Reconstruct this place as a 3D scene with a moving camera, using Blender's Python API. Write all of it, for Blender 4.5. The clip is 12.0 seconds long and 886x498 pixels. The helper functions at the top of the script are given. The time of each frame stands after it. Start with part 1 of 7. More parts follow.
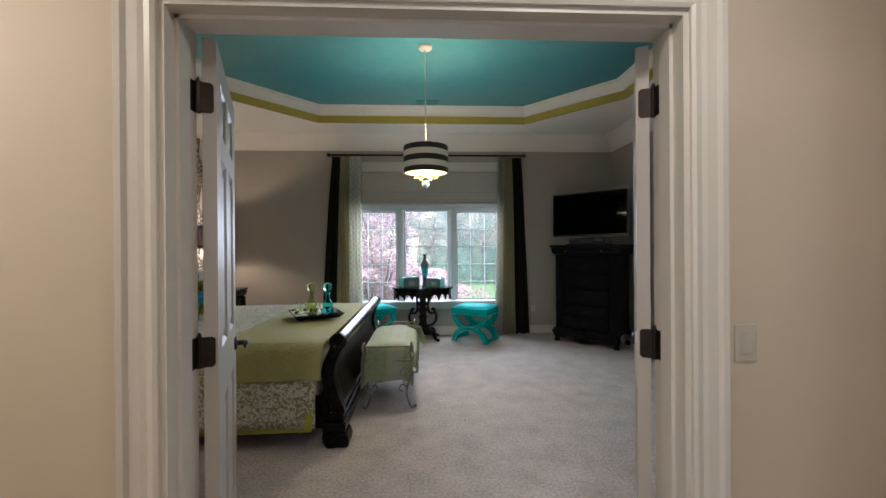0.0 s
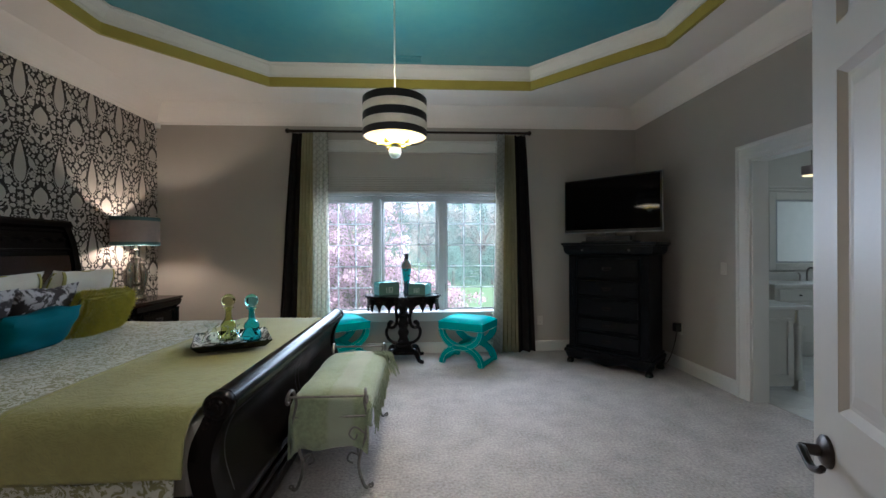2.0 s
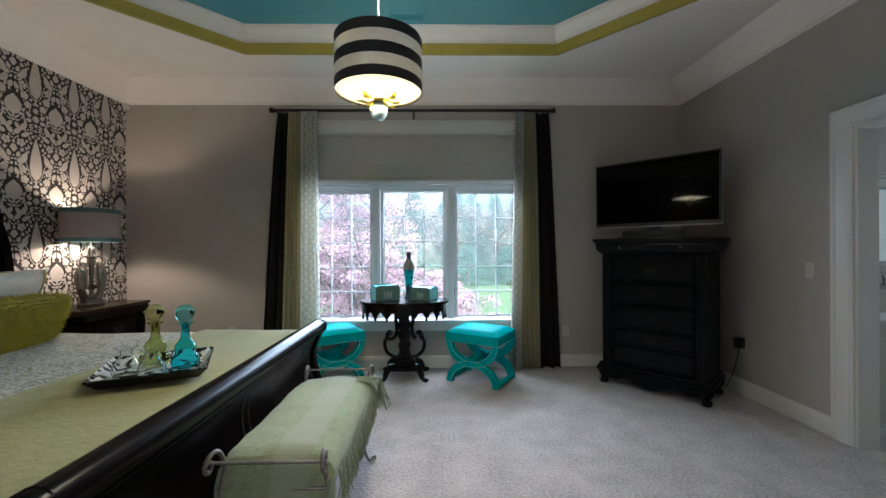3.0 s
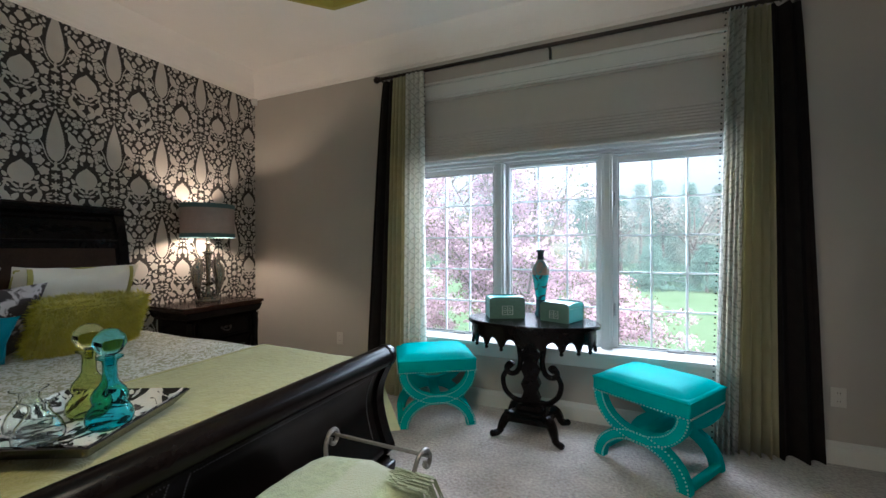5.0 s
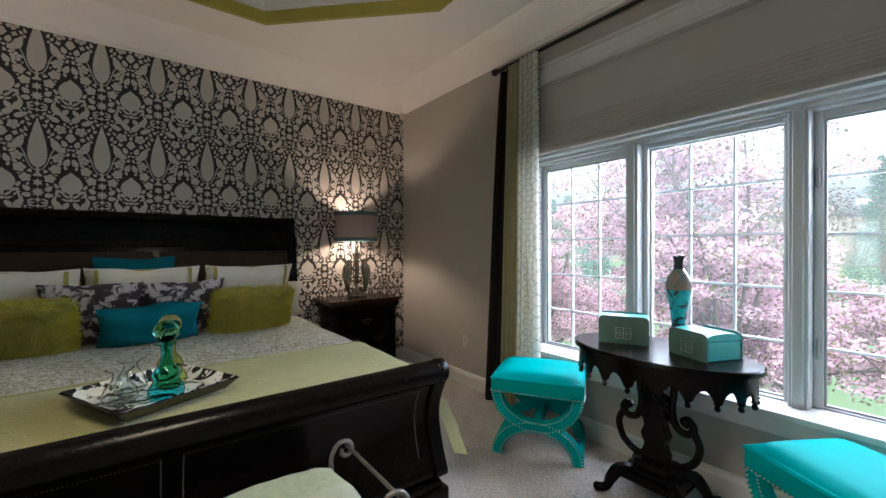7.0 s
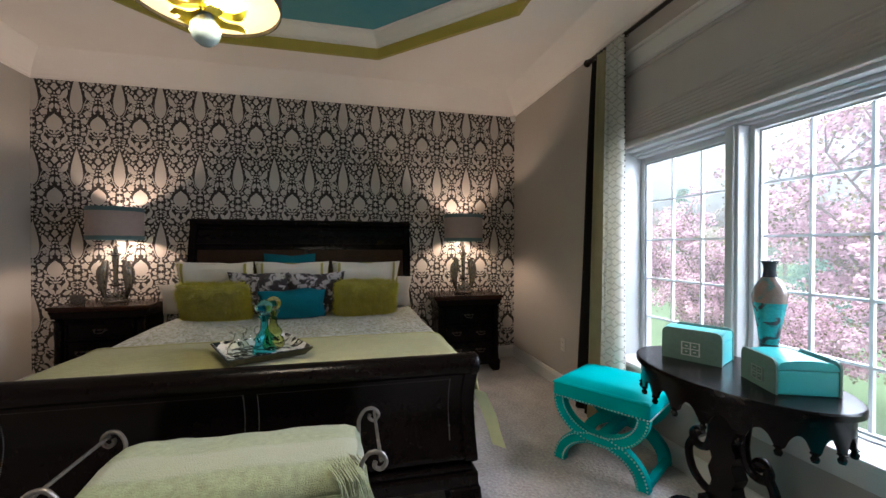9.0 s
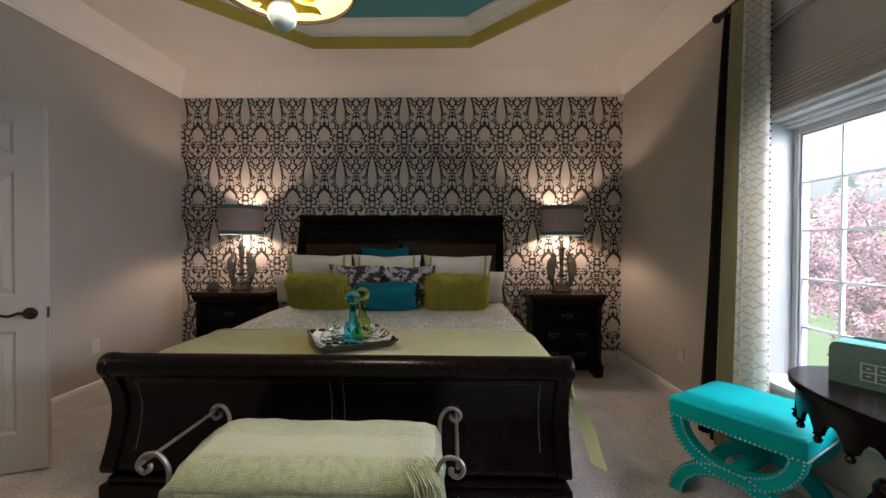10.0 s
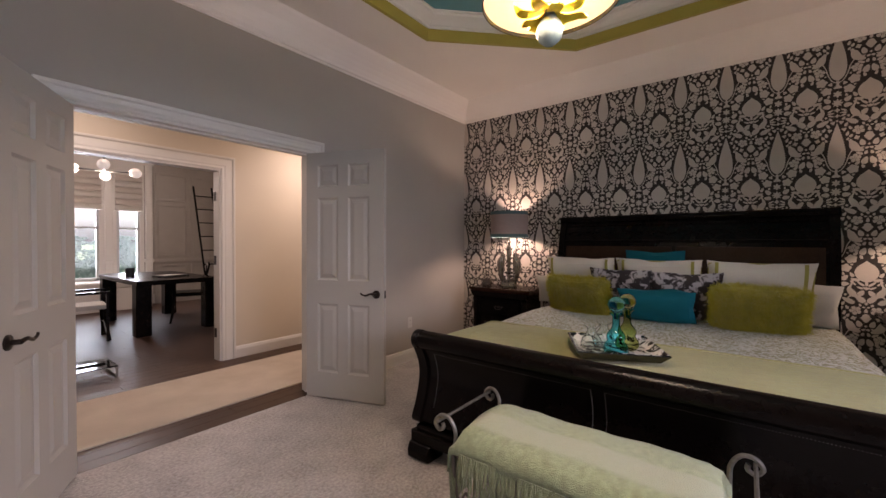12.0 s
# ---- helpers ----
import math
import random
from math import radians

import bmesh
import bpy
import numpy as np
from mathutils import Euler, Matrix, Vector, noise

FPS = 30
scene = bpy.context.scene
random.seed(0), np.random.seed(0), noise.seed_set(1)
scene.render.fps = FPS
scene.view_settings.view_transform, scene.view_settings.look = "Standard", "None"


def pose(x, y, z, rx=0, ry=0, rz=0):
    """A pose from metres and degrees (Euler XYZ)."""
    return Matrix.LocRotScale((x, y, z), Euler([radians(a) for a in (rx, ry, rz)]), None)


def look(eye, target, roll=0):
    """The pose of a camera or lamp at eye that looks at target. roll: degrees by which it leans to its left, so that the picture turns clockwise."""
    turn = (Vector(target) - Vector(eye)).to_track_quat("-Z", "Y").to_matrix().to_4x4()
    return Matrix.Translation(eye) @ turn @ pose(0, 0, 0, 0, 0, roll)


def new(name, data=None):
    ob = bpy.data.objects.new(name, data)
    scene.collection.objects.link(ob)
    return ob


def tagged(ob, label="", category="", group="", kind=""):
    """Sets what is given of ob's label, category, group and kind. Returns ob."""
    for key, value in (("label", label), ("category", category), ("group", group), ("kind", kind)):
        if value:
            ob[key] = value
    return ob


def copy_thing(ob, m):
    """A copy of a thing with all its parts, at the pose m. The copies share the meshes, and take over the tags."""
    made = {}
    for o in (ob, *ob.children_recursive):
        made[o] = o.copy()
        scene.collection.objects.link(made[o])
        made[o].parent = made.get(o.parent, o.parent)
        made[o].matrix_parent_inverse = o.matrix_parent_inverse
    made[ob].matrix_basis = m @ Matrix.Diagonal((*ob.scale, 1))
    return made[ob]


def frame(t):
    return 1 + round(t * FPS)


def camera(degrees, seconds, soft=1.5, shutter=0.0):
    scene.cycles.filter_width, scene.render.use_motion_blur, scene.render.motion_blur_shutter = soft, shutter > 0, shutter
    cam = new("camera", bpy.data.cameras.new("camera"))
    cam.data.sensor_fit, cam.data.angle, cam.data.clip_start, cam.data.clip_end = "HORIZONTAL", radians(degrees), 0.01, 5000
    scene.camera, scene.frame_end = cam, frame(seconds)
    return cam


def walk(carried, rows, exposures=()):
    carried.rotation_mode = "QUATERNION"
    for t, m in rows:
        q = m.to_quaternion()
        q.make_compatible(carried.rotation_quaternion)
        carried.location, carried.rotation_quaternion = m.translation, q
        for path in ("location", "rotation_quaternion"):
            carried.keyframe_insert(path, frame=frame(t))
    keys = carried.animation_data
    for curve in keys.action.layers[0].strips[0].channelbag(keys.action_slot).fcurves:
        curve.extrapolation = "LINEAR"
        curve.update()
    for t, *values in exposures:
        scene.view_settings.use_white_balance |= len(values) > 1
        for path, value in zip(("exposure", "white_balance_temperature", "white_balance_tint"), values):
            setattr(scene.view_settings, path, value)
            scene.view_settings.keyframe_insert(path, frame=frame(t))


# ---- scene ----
cam = camera(97.0, 12.0)
PATH = [
    (0, (0.024, -1.154, 1.339), (0.121, 0.844, 1.336), -0.4),
    (0.5, (0.044, -0.893, 1.325), (0.148, 1.104, 1.326), -0.4),
    (1, (0.059, -0.632, 1.332), (0.171, 1.365, 1.329), -0.3),
    (1.5, (0.14, -0.346, 1.323), (0.251, 1.651, 1.32), -0.3),
    (2, (0.223, -0.027, 1.316), (0.331, 1.97, 1.314), -0.3),
    (2.5, (0.276, 0.331, 1.301), (0.37, 2.329, 1.299), -0.3),
    (4.5, (0.489, 1.619, 1.279), (-0.024, 3.552, 1.275), -0.2),
    (5, (0.532, 1.898, 1.271), (-0.271, 3.73, 1.266), -0.1),
    (5.5, (0.568, 2.113, 1.26), (-0.501, 3.804, 1.26), 0.0),
    (6, (0.66, 2.27, 1.261), (-0.622, 3.805, 1.256), -0.0),
    (6.5, (0.8, 2.377, 1.266), (-0.647, 3.758, 1.263), 0.0),
    (7, (0.947, 2.523, 1.305), (-0.645, 3.734, 1.295), -0.1),
    (9, (1.37, 3.036, 1.32), (-0.576, 3.495, 1.302), 0.1),
    (9.5, (1.303, 3.083, 1.299), (-0.684, 3.312, 1.275), 0.1),
    (10, (1.227, 3.117, 1.284), (-0.772, 3.078, 1.254), 0.2),
    (10.5, (1.162, 3.137, 1.262), (-0.812, 2.815, 1.238), 0.1),
    (11, (1.143, 3.144, 1.244), (-0.75, 2.497, 1.222), 0.1),
    (11.5, (1.186, 3.121, 1.263), (-0.576, 2.176, 1.236), 0.1),
    (12, (1.239, 3.109, 1.297), (-0.343, 1.885, 1.267), 0.2),
]
GRADE = [(0.0, 1.66, 5850, 10), (1.5, 1.66, 5500, 9), (2.5, 1.74, 5420, 8), (4.5, 1.78, 5500, 8), (5.5, 1.72, 5750, 8), (7.0, 1.66, 5820, 11), (9.0, 1.68, 5950, 14), (10.5, 1.64, 6350, 21), (12.0, 1.60, 6480, 28)]
walk(cam, [(t, look(eye, target, roll)) for t, eye, target, roll in PATH], GRADE)
SKY, DAY, BEDSIDE, PENDANT, DOWN, HALL = 0.085, 78, 5.8, 18, 7, 3.5

# ---- world, sun and large lights ----
world = bpy.data.worlds.new("sky")
scene.world = world
world.use_nodes = True
_n = world.node_tree.nodes
_sky = _n.new("ShaderNodeTexSky")
_sky.sky_type = "NISHITA"
_sky.sun_disc = False
_sky.sun_elevation = radians(48)
_sky.sun_rotation = radians(150)
_sky.air_density = 1.2
_sky.dust_density = 6.0
_veil = _n.new("ShaderNodeHueSaturation")  # thin bright cloud takes most of the blue
_veil.inputs["Saturation"].default_value, _veil.inputs["Value"].default_value = 0.3, 1.3
world.node_tree.links.new(_sky.outputs[0], _veil.inputs["Color"])
world.node_tree.links.new(_veil.outputs[0], _n["Background"].inputs[0])
_n["Background"].inputs[1].default_value = SKY


def lamp(name, kind, m, power, colour, size=0.1, size_y=None):
    data = bpy.data.lights.new(name, kind)
    data.energy, data.color = power, colour
    if kind == "AREA":
        data.size = size
        if size_y:
            data.shape, data.size_y = "RECTANGLE", size_y
    elif kind == "SUN":
        data.angle = radians(size)
    else:
        data.shadow_soft_size = size
    ob = new(name, data)
    ob.matrix_world = m
    return ob


lamp("sun", "SUN", pose(0, 0, 20, 42, 0, -30), 0.9, (1.0, 0.95, 0.88), 12)
lamp("window_daylight", "AREA", pose(0.07, 5.80, 1.85, -46, 0, 0), DAY, (0.85, 0.90, 1.0), 2.4, 1.4)
lamp("bath_daylight", "AREA", pose(6.3, 5.2, 1.6, -75, 0, 0), 34, (0.8, 0.92, 1.0), 1.2, 1.3)
lamp("study_daylight", "AREA", pose(-0.9, -6.95, 1.5, 90, 0, 0), 30, (0.85, 0.95, 1.0), 1.2, 1.4)
WARM = (1.0, 0.77, 0.57)
for _y in (0.96, 4.24):
    lamp("bedside_bulb", "POINT", pose(-2.77, _y, 1.47), BEDSIDE, WARM, 0.035)
lamp("pendant_bulb", "POINT", pose(0.048, 2.61, 2.245), PENDANT, (1.0, 0.86, 0.66), 0.08)
lamp("pendant_downlight", "AREA", pose(0.048, 2.61, 2.045), DOWN, (1.0, 0.82, 0.58), 0.36)
# fill added at the chandelier, whose globes are mostly dark, to brighten the study
lamp("study_fill", "POINT", pose(-0.33, -4.6, 2.34), 22, (1.0, 0.86, 0.7), 0.12)
# unseen lamps added to light the hall warmly; no fixture is built
lamp("hall_fill", "AREA", pose(0.6, -0.75, 2.60), HALL, (1.0, 0.88, 0.72), 0.3)
lamp("hall_fill", "AREA", pose(-1.7, -0.75, 2.60), HALL * 2.0, (1.0, 0.88, 0.72), 0.3)


# ---- materials ----
def mat(name, colour, rough=0.6, metal=0.0, vary=0.12, scale=6.0, fine=120.0, bump=0.15, dist=0.002, second=None, spec=0.5, sheen=0.0, coat=0.0, grain=0.35):
    """Plain surface with a broad and a fine variation of colour and a fine relief."""
    m = bpy.data.materials.new(name)
    m.use_nodes = True
    nt = m.node_tree
    b = nt.nodes["Principled BSDF"]
    co = nt.nodes.new("ShaderNodeTexCoord")
    big, small = nt.nodes.new("ShaderNodeTexNoise"), nt.nodes.new("ShaderNodeTexNoise")
    big.inputs["Scale"].default_value, small.inputs["Scale"].default_value = scale, fine
    big.inputs["Detail"].default_value = 4
    for t in (big, small):
        nt.links.new(co.outputs["Object"], t.inputs["Vector"])
    mix = nt.nodes.new("ShaderNodeMath")
    mix.operation = "MULTIPLY_ADD"
    mix.inputs[1].default_value = 1 - grain
    add = nt.nodes.new("ShaderNodeMath")
    add.operation = "MULTIPLY"
    add.inputs[1].default_value = grain
    nt.links.new(small.outputs[0], add.inputs[0])
    nt.links.new(big.outputs[0], mix.inputs[0])
    nt.links.new(add.outputs[0], mix.inputs[2])
    ramp = nt.nodes.new("ShaderNodeValToRGB")
    lo = second or tuple(c * (1 - vary) for c in colour)
    hi = colour if second else tuple(min(1, c * (1 + vary)) for c in colour)
    ramp.color_ramp.elements[0].color, ramp.color_ramp.elements[1].color = (*lo, 1), (*hi, 1)
    ramp.color_ramp.elements[0].position, ramp.color_ramp.elements[1].position = 0.3, 0.7
    nt.links.new(mix.outputs[0], ramp.inputs[0])
    nt.links.new(ramp.outputs[0], b.inputs["Base Color"])
    b.inputs["Roughness"].default_value, b.inputs["Metallic"].default_value = rough, metal
    b.inputs["Specular IOR Level"].default_value = spec
    b.inputs["Sheen Weight"].default_value = sheen
    b.inputs["Coat Weight"].default_value = coat
    if bump:
        bp = nt.nodes.new("ShaderNodeBump")
        bp.inputs["Strength"].default_value, bp.inputs["Distance"].default_value = bump, dist
        nt.links.new(small.outputs[0], bp.inputs["Height"])
        nt.links.new(bp.outputs[0], b.inputs["Normal"])
    return m


def glass(name, colour=(1, 1, 1), rough=0.0, ior=1.45):
    m = bpy.data.materials.new(name)
    m.use_nodes = True
    b = m.node_tree.nodes["Principled BSDF"]
    b.inputs["Base Color"].default_value = (*colour, 1)
    b.inputs["Transmission Weight"].default_value, b.inputs["Roughness"].default_value, b.inputs["IOR"].default_value = 1.0, rough, ior
    return m


def glow(name, colour, strength):
    m = bpy.data.materials.new(name)
    m.use_nodes = True
    b = m.node_tree.nodes["Principled BSDF"]
    b.inputs["Base Color"].default_value = (*colour, 1)
    b.inputs["Emission Color"].default_value, b.inputs["Emission Strength"].default_value = (*colour, 1), strength
    return m


def pattern(m, colour, kind, scale, lo, hi, distortion=0.0, second=None):
    """Lays a printed or woven pattern of another colour over a material made by mat()."""
    nt = m.node_tree
    b = nt.nodes["Principled BSDF"]
    old = b.inputs["Base Color"].links[0].from_socket
    co = nt.nodes.new("ShaderNodeTexCoord")
    if kind == "cells":
        tex = nt.nodes.new("ShaderNodeTexVoronoi")
        tex.feature = "DISTANCE_TO_EDGE"
        tex.inputs["Scale"].default_value = scale
    elif kind == "swirl":
        tex = nt.nodes.new("ShaderNodeTexWave")
        tex.wave_type = "RINGS"
        tex.inputs["Scale"].default_value, tex.inputs["Distortion"].default_value = scale, distortion
        tex.inputs["Detail"].default_value, tex.inputs["Detail Scale"].default_value = 1.0, 1.6
    elif kind == "bands":
        tex = nt.nodes.new("ShaderNodeTexWave")
        tex.inputs["Scale"].default_value, tex.inputs["Distortion"].default_value = scale, distortion
        tex.inputs["Detail Scale"].default_value = 2.0
    elif kind == "stripe":
        tex = nt.nodes.new("ShaderNodeTexWave")
        tex.wave_profile = "SIN"
        tex.inputs["Scale"].default_value, tex.inputs["Distortion"].default_value = scale, distortion
        tex.inputs["Detail Scale"].default_value = 3.0
        tex.inputs["Phase Offset"].default_value = 2.3
    elif kind == "trellis":
        sep, com, rot = (nt.nodes.new("ShaderNode" + k) for k in ("SeparateXYZ", "CombineXYZ", "Mapping"))
        nt.links.new(co.outputs["Object"], sep.inputs[0])
        nt.links.new(sep.outputs[0], com.inputs[0])
        nt.links.new(sep.outputs[2], com.inputs[1])
        nt.links.new(com.outputs[0], rot.inputs[0])
        rot.inputs["Rotation"].default_value = (0, 0, radians(45))
        tex = nt.nodes.new("ShaderNodeTexVoronoi")
        tex.voronoi_dimensions, tex.feature = "2D", "DISTANCE_TO_EDGE"
        tex.inputs["Scale"].default_value, tex.inputs["Randomness"].default_value = scale, 0.12
        nt.links.new(rot.outputs[0], tex.inputs["Vector"])
    else:
        tex = nt.nodes.new("ShaderNodeTexNoise")
        tex.inputs["Scale"].default_value, tex.inputs["Distortion"].default_value = scale, distortion
        tex.inputs["Detail"].default_value = 3
    if kind != "trellis":
        nt.links.new(co.outputs["Object"], tex.inputs["Vector"])
    ramp = nt.nodes.new("ShaderNodeValToRGB")
    ramp.color_ramp.elements[0].position, ramp.color_ramp.elements[1].position = lo, hi
    ends = ((1, 1, 1, 1), (0, 0, 0, 1)) if kind in ("cells", "trellis") else ((0, 0, 0, 1), (1, 1, 1, 1))
    ramp.color_ramp.elements[0].color, ramp.color_ramp.elements[1].color = ends
    nt.links.new(tex.outputs[0], ramp.inputs[0])
    mx = nt.nodes.new("ShaderNodeMix")
    mx.data_type = "RGBA"
    nt.links.new(ramp.outputs[0], mx.inputs["Factor"])
    nt.links.new(old, mx.inputs[6])
    mx.inputs[7].default_value = (*colour, 1)
    nt.links.new(mx.outputs[2], b.inputs["Base Color"])
    return m


def lets_light(m, colour, share):
    """Cloth that lets some light through."""
    nt = m.node_tree
    out, b = nt.nodes["Material Output"], nt.nodes["Principled BSDF"]
    mix, tr = nt.nodes.new("ShaderNodeMixShader"), nt.nodes.new("ShaderNodeBsdfTranslucent")
    tr.inputs[0].default_value = (*colour, 1)
    mix.inputs[0].default_value = share
    nt.links.new(b.outputs[0], mix.inputs[1])
    nt.links.new(tr.outputs[0], mix.inputs[2])
    nt.links.new(mix.outputs[0], out.inputs[0])
    return m


M_WALL = mat("taupe_wall_paint", (0.425, 0.378, 0.33), 0.75, vary=0.04, scale=2, fine=300, bump=0.08)
M_HALL = mat("beige_hall_paint", (0.62, 0.535, 0.43), 0.75, vary=0.04, scale=2, fine=300, bump=0.08)
M_CEIL = mat("warm_white_ceiling_paint", (0.86, 0.79, 0.735), 0.8, vary=0.03, scale=2, fine=260, bump=0.08)
M_TEAL_CEIL = mat("teal_washed_ceiling_paint", (0.115, 0.285, 0.29), 0.45, scale=0.55, fine=9, bump=0.04, second=(0.022, 0.20, 0.275), grain=0.2)
M_GREEN = mat("olive_green_band_paint", (0.38, 0.305, 0.05), 0.6, vary=0.06)
M_TRIM = mat("white_trim_paint", (0.66, 0.625, 0.58), 0.4, vary=0.03, scale=3, fine=90, bump=0.05)
# white doors darker than M_TRIM: their shade is put into the base colour
M_DOOR = mat("shaded_white_door_paint", (0.43, 0.40, 0.365), 0.42, vary=0.03, scale=3, fine=70, bump=0.06)
M_WINDOW = mat("white_window_paint", (0.50, 0.51, 0.51), 0.4, vary=0.03, bump=0.03)
M_CARPET = mat("greige_cut_pile_carpet", (0.62, 0.56, 0.525), 0.95, scale=5, fine=58, bump=0.9, dist=0.014, second=(0.29, 0.255, 0.24), spec=0.1, sheen=0.2, grain=0.6)
M_RUNNER = mat("tan_runner_pile", (0.62, 0.52, 0.42), 0.95, scale=3, fine=170, bump=0.9, dist=0.008, second=(0.46, 0.375, 0.295), spec=0.1)
M_PAPER = mat("dark_wallpaper_ground", (0.030, 0.022, 0.019), 0.75, vary=0.12, scale=8, fine=250, bump=0.1)
M_PRINT = mat("pale_wallpaper_print", (0.56, 0.50, 0.45), 0.65, vary=0.06, scale=10, fine=250, bump=0.1)
M_EBONY = mat("ebonised_wood", (0.0065, 0.0042, 0.0036), 0.24, scale=5, fine=40, bump=0.05, second=(0.003, 0.002, 0.0017), spec=0.13)
M_HEADPANEL = mat("dark_brown_mahogany", (0.044, 0.024, 0.015), 0.4, scale=4, fine=60, bump=0.05, second=(0.022, 0.011, 0.007), spec=0.1)
M_NIGHTTOP = mat("polished_mahogany", (0.040, 0.017, 0.011), 0.2, scale=3, fine=50, bump=0.03, second=(0.022, 0.009, 0.006), spec=0.3)
M_CHEST = mat("worn_black_paint", (0.0055, 0.0062, 0.008), 0.32, scale=9, fine=120, bump=0.1, second=(0.0025, 0.0028, 0.0035), spec=0.14)
M_BRUSHED = mat("brushed_edge_wear", (0.10, 0.095, 0.09), 0.5, scale=30, fine=200)
M_BRONZE = mat("oil_rubbed_bronze", (0.035, 0.026, 0.022), 0.38, 0.7, vary=0.3, scale=20)
M_IRON = mat("antique_silver_iron", (0.22, 0.20, 0.18), 0.45, 0.8, vary=0.3, scale=30)
M_TURQ = mat("turquoise_leather", (0.0, 0.34, 0.335), 0.6, vary=0.08, scale=12, fine=320, bump=0.25, spec=0.06)
M_NAIL = mat("silver_nailhead", (0.62, 0.66, 0.66), 0.3, 0.9)
M_DARKCLOTH = mat("dark_brown_drapery", (0.017, 0.0135, 0.0125), 0.95, vary=0.2, scale=12, fine=400, bump=0.3, spec=0.08)
M_OLIVECLOTH = lets_light(mat("olive_drapery", (0.42, 0.37, 0.21), 0.8, vary=0.12, scale=12, fine=400, bump=0.3, sheen=0.1), (0.46, 0.42, 0.24), 0.30)
M_LATTICE = lets_light(pattern(mat("lattice_print_drapery", (0.76, 0.74, 0.68), 0.8, vary=0.05, fine=400, bump=0.3), (0.36, 0.345, 0.29), "trellis", 17, 0.035, 0.085), (0.80, 0.78, 0.70), 0.45)
M_MUNTIN = lets_light(mat("white_vinyl_grille", (0.72, 0.74, 0.75), 0.4, vary=0.02, bump=0), (0.7, 0.74, 0.76), 0.22)
M_SHADE = lets_light(mat("grey_cellular_blind", (0.50, 0.445, 0.395), 0.8, vary=0.04, fine=300), (0.60, 0.52, 0.45), 0.05)
def clear_pane(name):
    """Thin flat glass: passes light straight, with a faint gloss and a pale film that imitates haze."""
    m = bpy.data.materials.new(name)
    m.use_nodes = True
    nt = m.node_tree
    nt.nodes.clear()
    out, mix, tr, gl, fr = (nt.nodes.new("ShaderNode" + k) for k in ("OutputMaterial", "MixShader", "BsdfTransparent", "BsdfGlossy", "Fresnel"))
    tr.inputs[0].default_value = (0.95, 0.98, 0.97, 1)
    gl.inputs["Roughness"].default_value = 0.02
    fr.inputs[0].default_value = 1.25
    nt.links.new(fr.outputs[0], mix.inputs[0])
    nt.links.new(tr.outputs[0], mix.inputs[1])
    nt.links.new(gl.outputs[0], mix.inputs[2])
    # translucent film lays veiling glare over the view and lifts its blacks
    film, veil = nt.nodes.new("ShaderNodeMixShader"), nt.nodes.new("ShaderNodeBsdfTranslucent")
    film.inputs[0].default_value = 0.014
    nt.links.new(mix.outputs[0], film.inputs[1])
    nt.links.new(veil.outputs[0], film.inputs[2])
    nt.links.new(film.outputs[0], out.inputs[0])
    return m


M_SEAL = mat("grey_screen_seal", (0.30, 0.31, 0.31), 0.6)
M_PANE = clear_pane("window_glass")
M_DUVET = pattern(mat("paisley_duvet", (0.48, 0.485, 0.43), 0.75, vary=0.14, scale=9, fine=260, bump=0.3, sheen=0.15), (0.20, 0.195, 0.09), "noise", 19, 0.475, 0.535, 3.2)
M_THROW = mat("quilted_chartreuse_throw", (0.29, 0.275, 0.10), 0.85, vary=0.1, scale=14, fine=42, bump=0.7, dist=0.008, sheen=0.2)
def stitched(m, scale, distortion, strength, depth):
    """Raised quilting lines that wander over a cloth."""
    nt = m.node_tree
    b = nt.nodes["Principled BSDF"]
    co, tex, bp = (nt.nodes.new("ShaderNode" + k) for k in ("TexCoord", "TexWave", "Bump"))
    tex.wave_type = "RINGS"
    tex.inputs["Scale"].default_value, tex.inputs["Distortion"].default_value = scale, distortion
    tex.inputs["Detail"].default_value, tex.inputs["Detail Scale"].default_value = 1.0, 0.55
    bp.inputs["Strength"].default_value, bp.inputs["Distance"].default_value = strength, depth
    nt.links.new(co.outputs["Object"], tex.inputs["Vector"])
    nt.links.new(tex.outputs[0], bp.inputs["Height"])
    nt.links.new(b.inputs["Normal"].links[0].from_socket, bp.inputs["Normal"])
    nt.links.new(bp.outputs[0], b.inputs["Normal"])
    return m


stitched(M_THROW, 26.0, 30.0, 0.28, 0.003)
M_RIBBON = mat("pale_green_satin", (0.58, 0.60, 0.33), 0.5, vary=0.06, scale=20, fine=200, bump=0.1)
M_SKIRT = mat("olive_bed_skirt", (0.33, 0.33, 0.04), 0.75, vary=0.1, scale=10, fine=300, bump=0.2, sheen=0.2)
M_SHEET = mat("ivory_cotton", (0.52, 0.48, 0.43), 0.85, vary=0.04, scale=9, fine=300, bump=0.25)
M_SHAM = mat("ivory_sham_cotton", (0.60, 0.56, 0.49), 0.85, vary=0.05, scale=7, fine=300, bump=0.3)
M_PIPING = mat("olive_piping", (0.30, 0.27, 0.06), 0.7)
M_FUR = mat("moss_green_fur", (0.56, 0.50, 0.045), 0.9, scale=14, fine=160, bump=0.8, dist=0.01, second=(0.30, 0.265, 0.014), sheen=0.3)
M_TEALCLOTH = mat("teal_velvet", (0.0, 0.10, 0.135), 0.8, vary=0.12, scale=8, fine=300, bump=0.2, spec=0.2)
M_FLORAL = pattern(mat("charcoal_floral_cotton", (0.030, 0.023, 0.024), 0.85, vary=0.2, fine=300), (0.40, 0.37, 0.38), "noise", 17, 0.50, 0.58, 0.6)
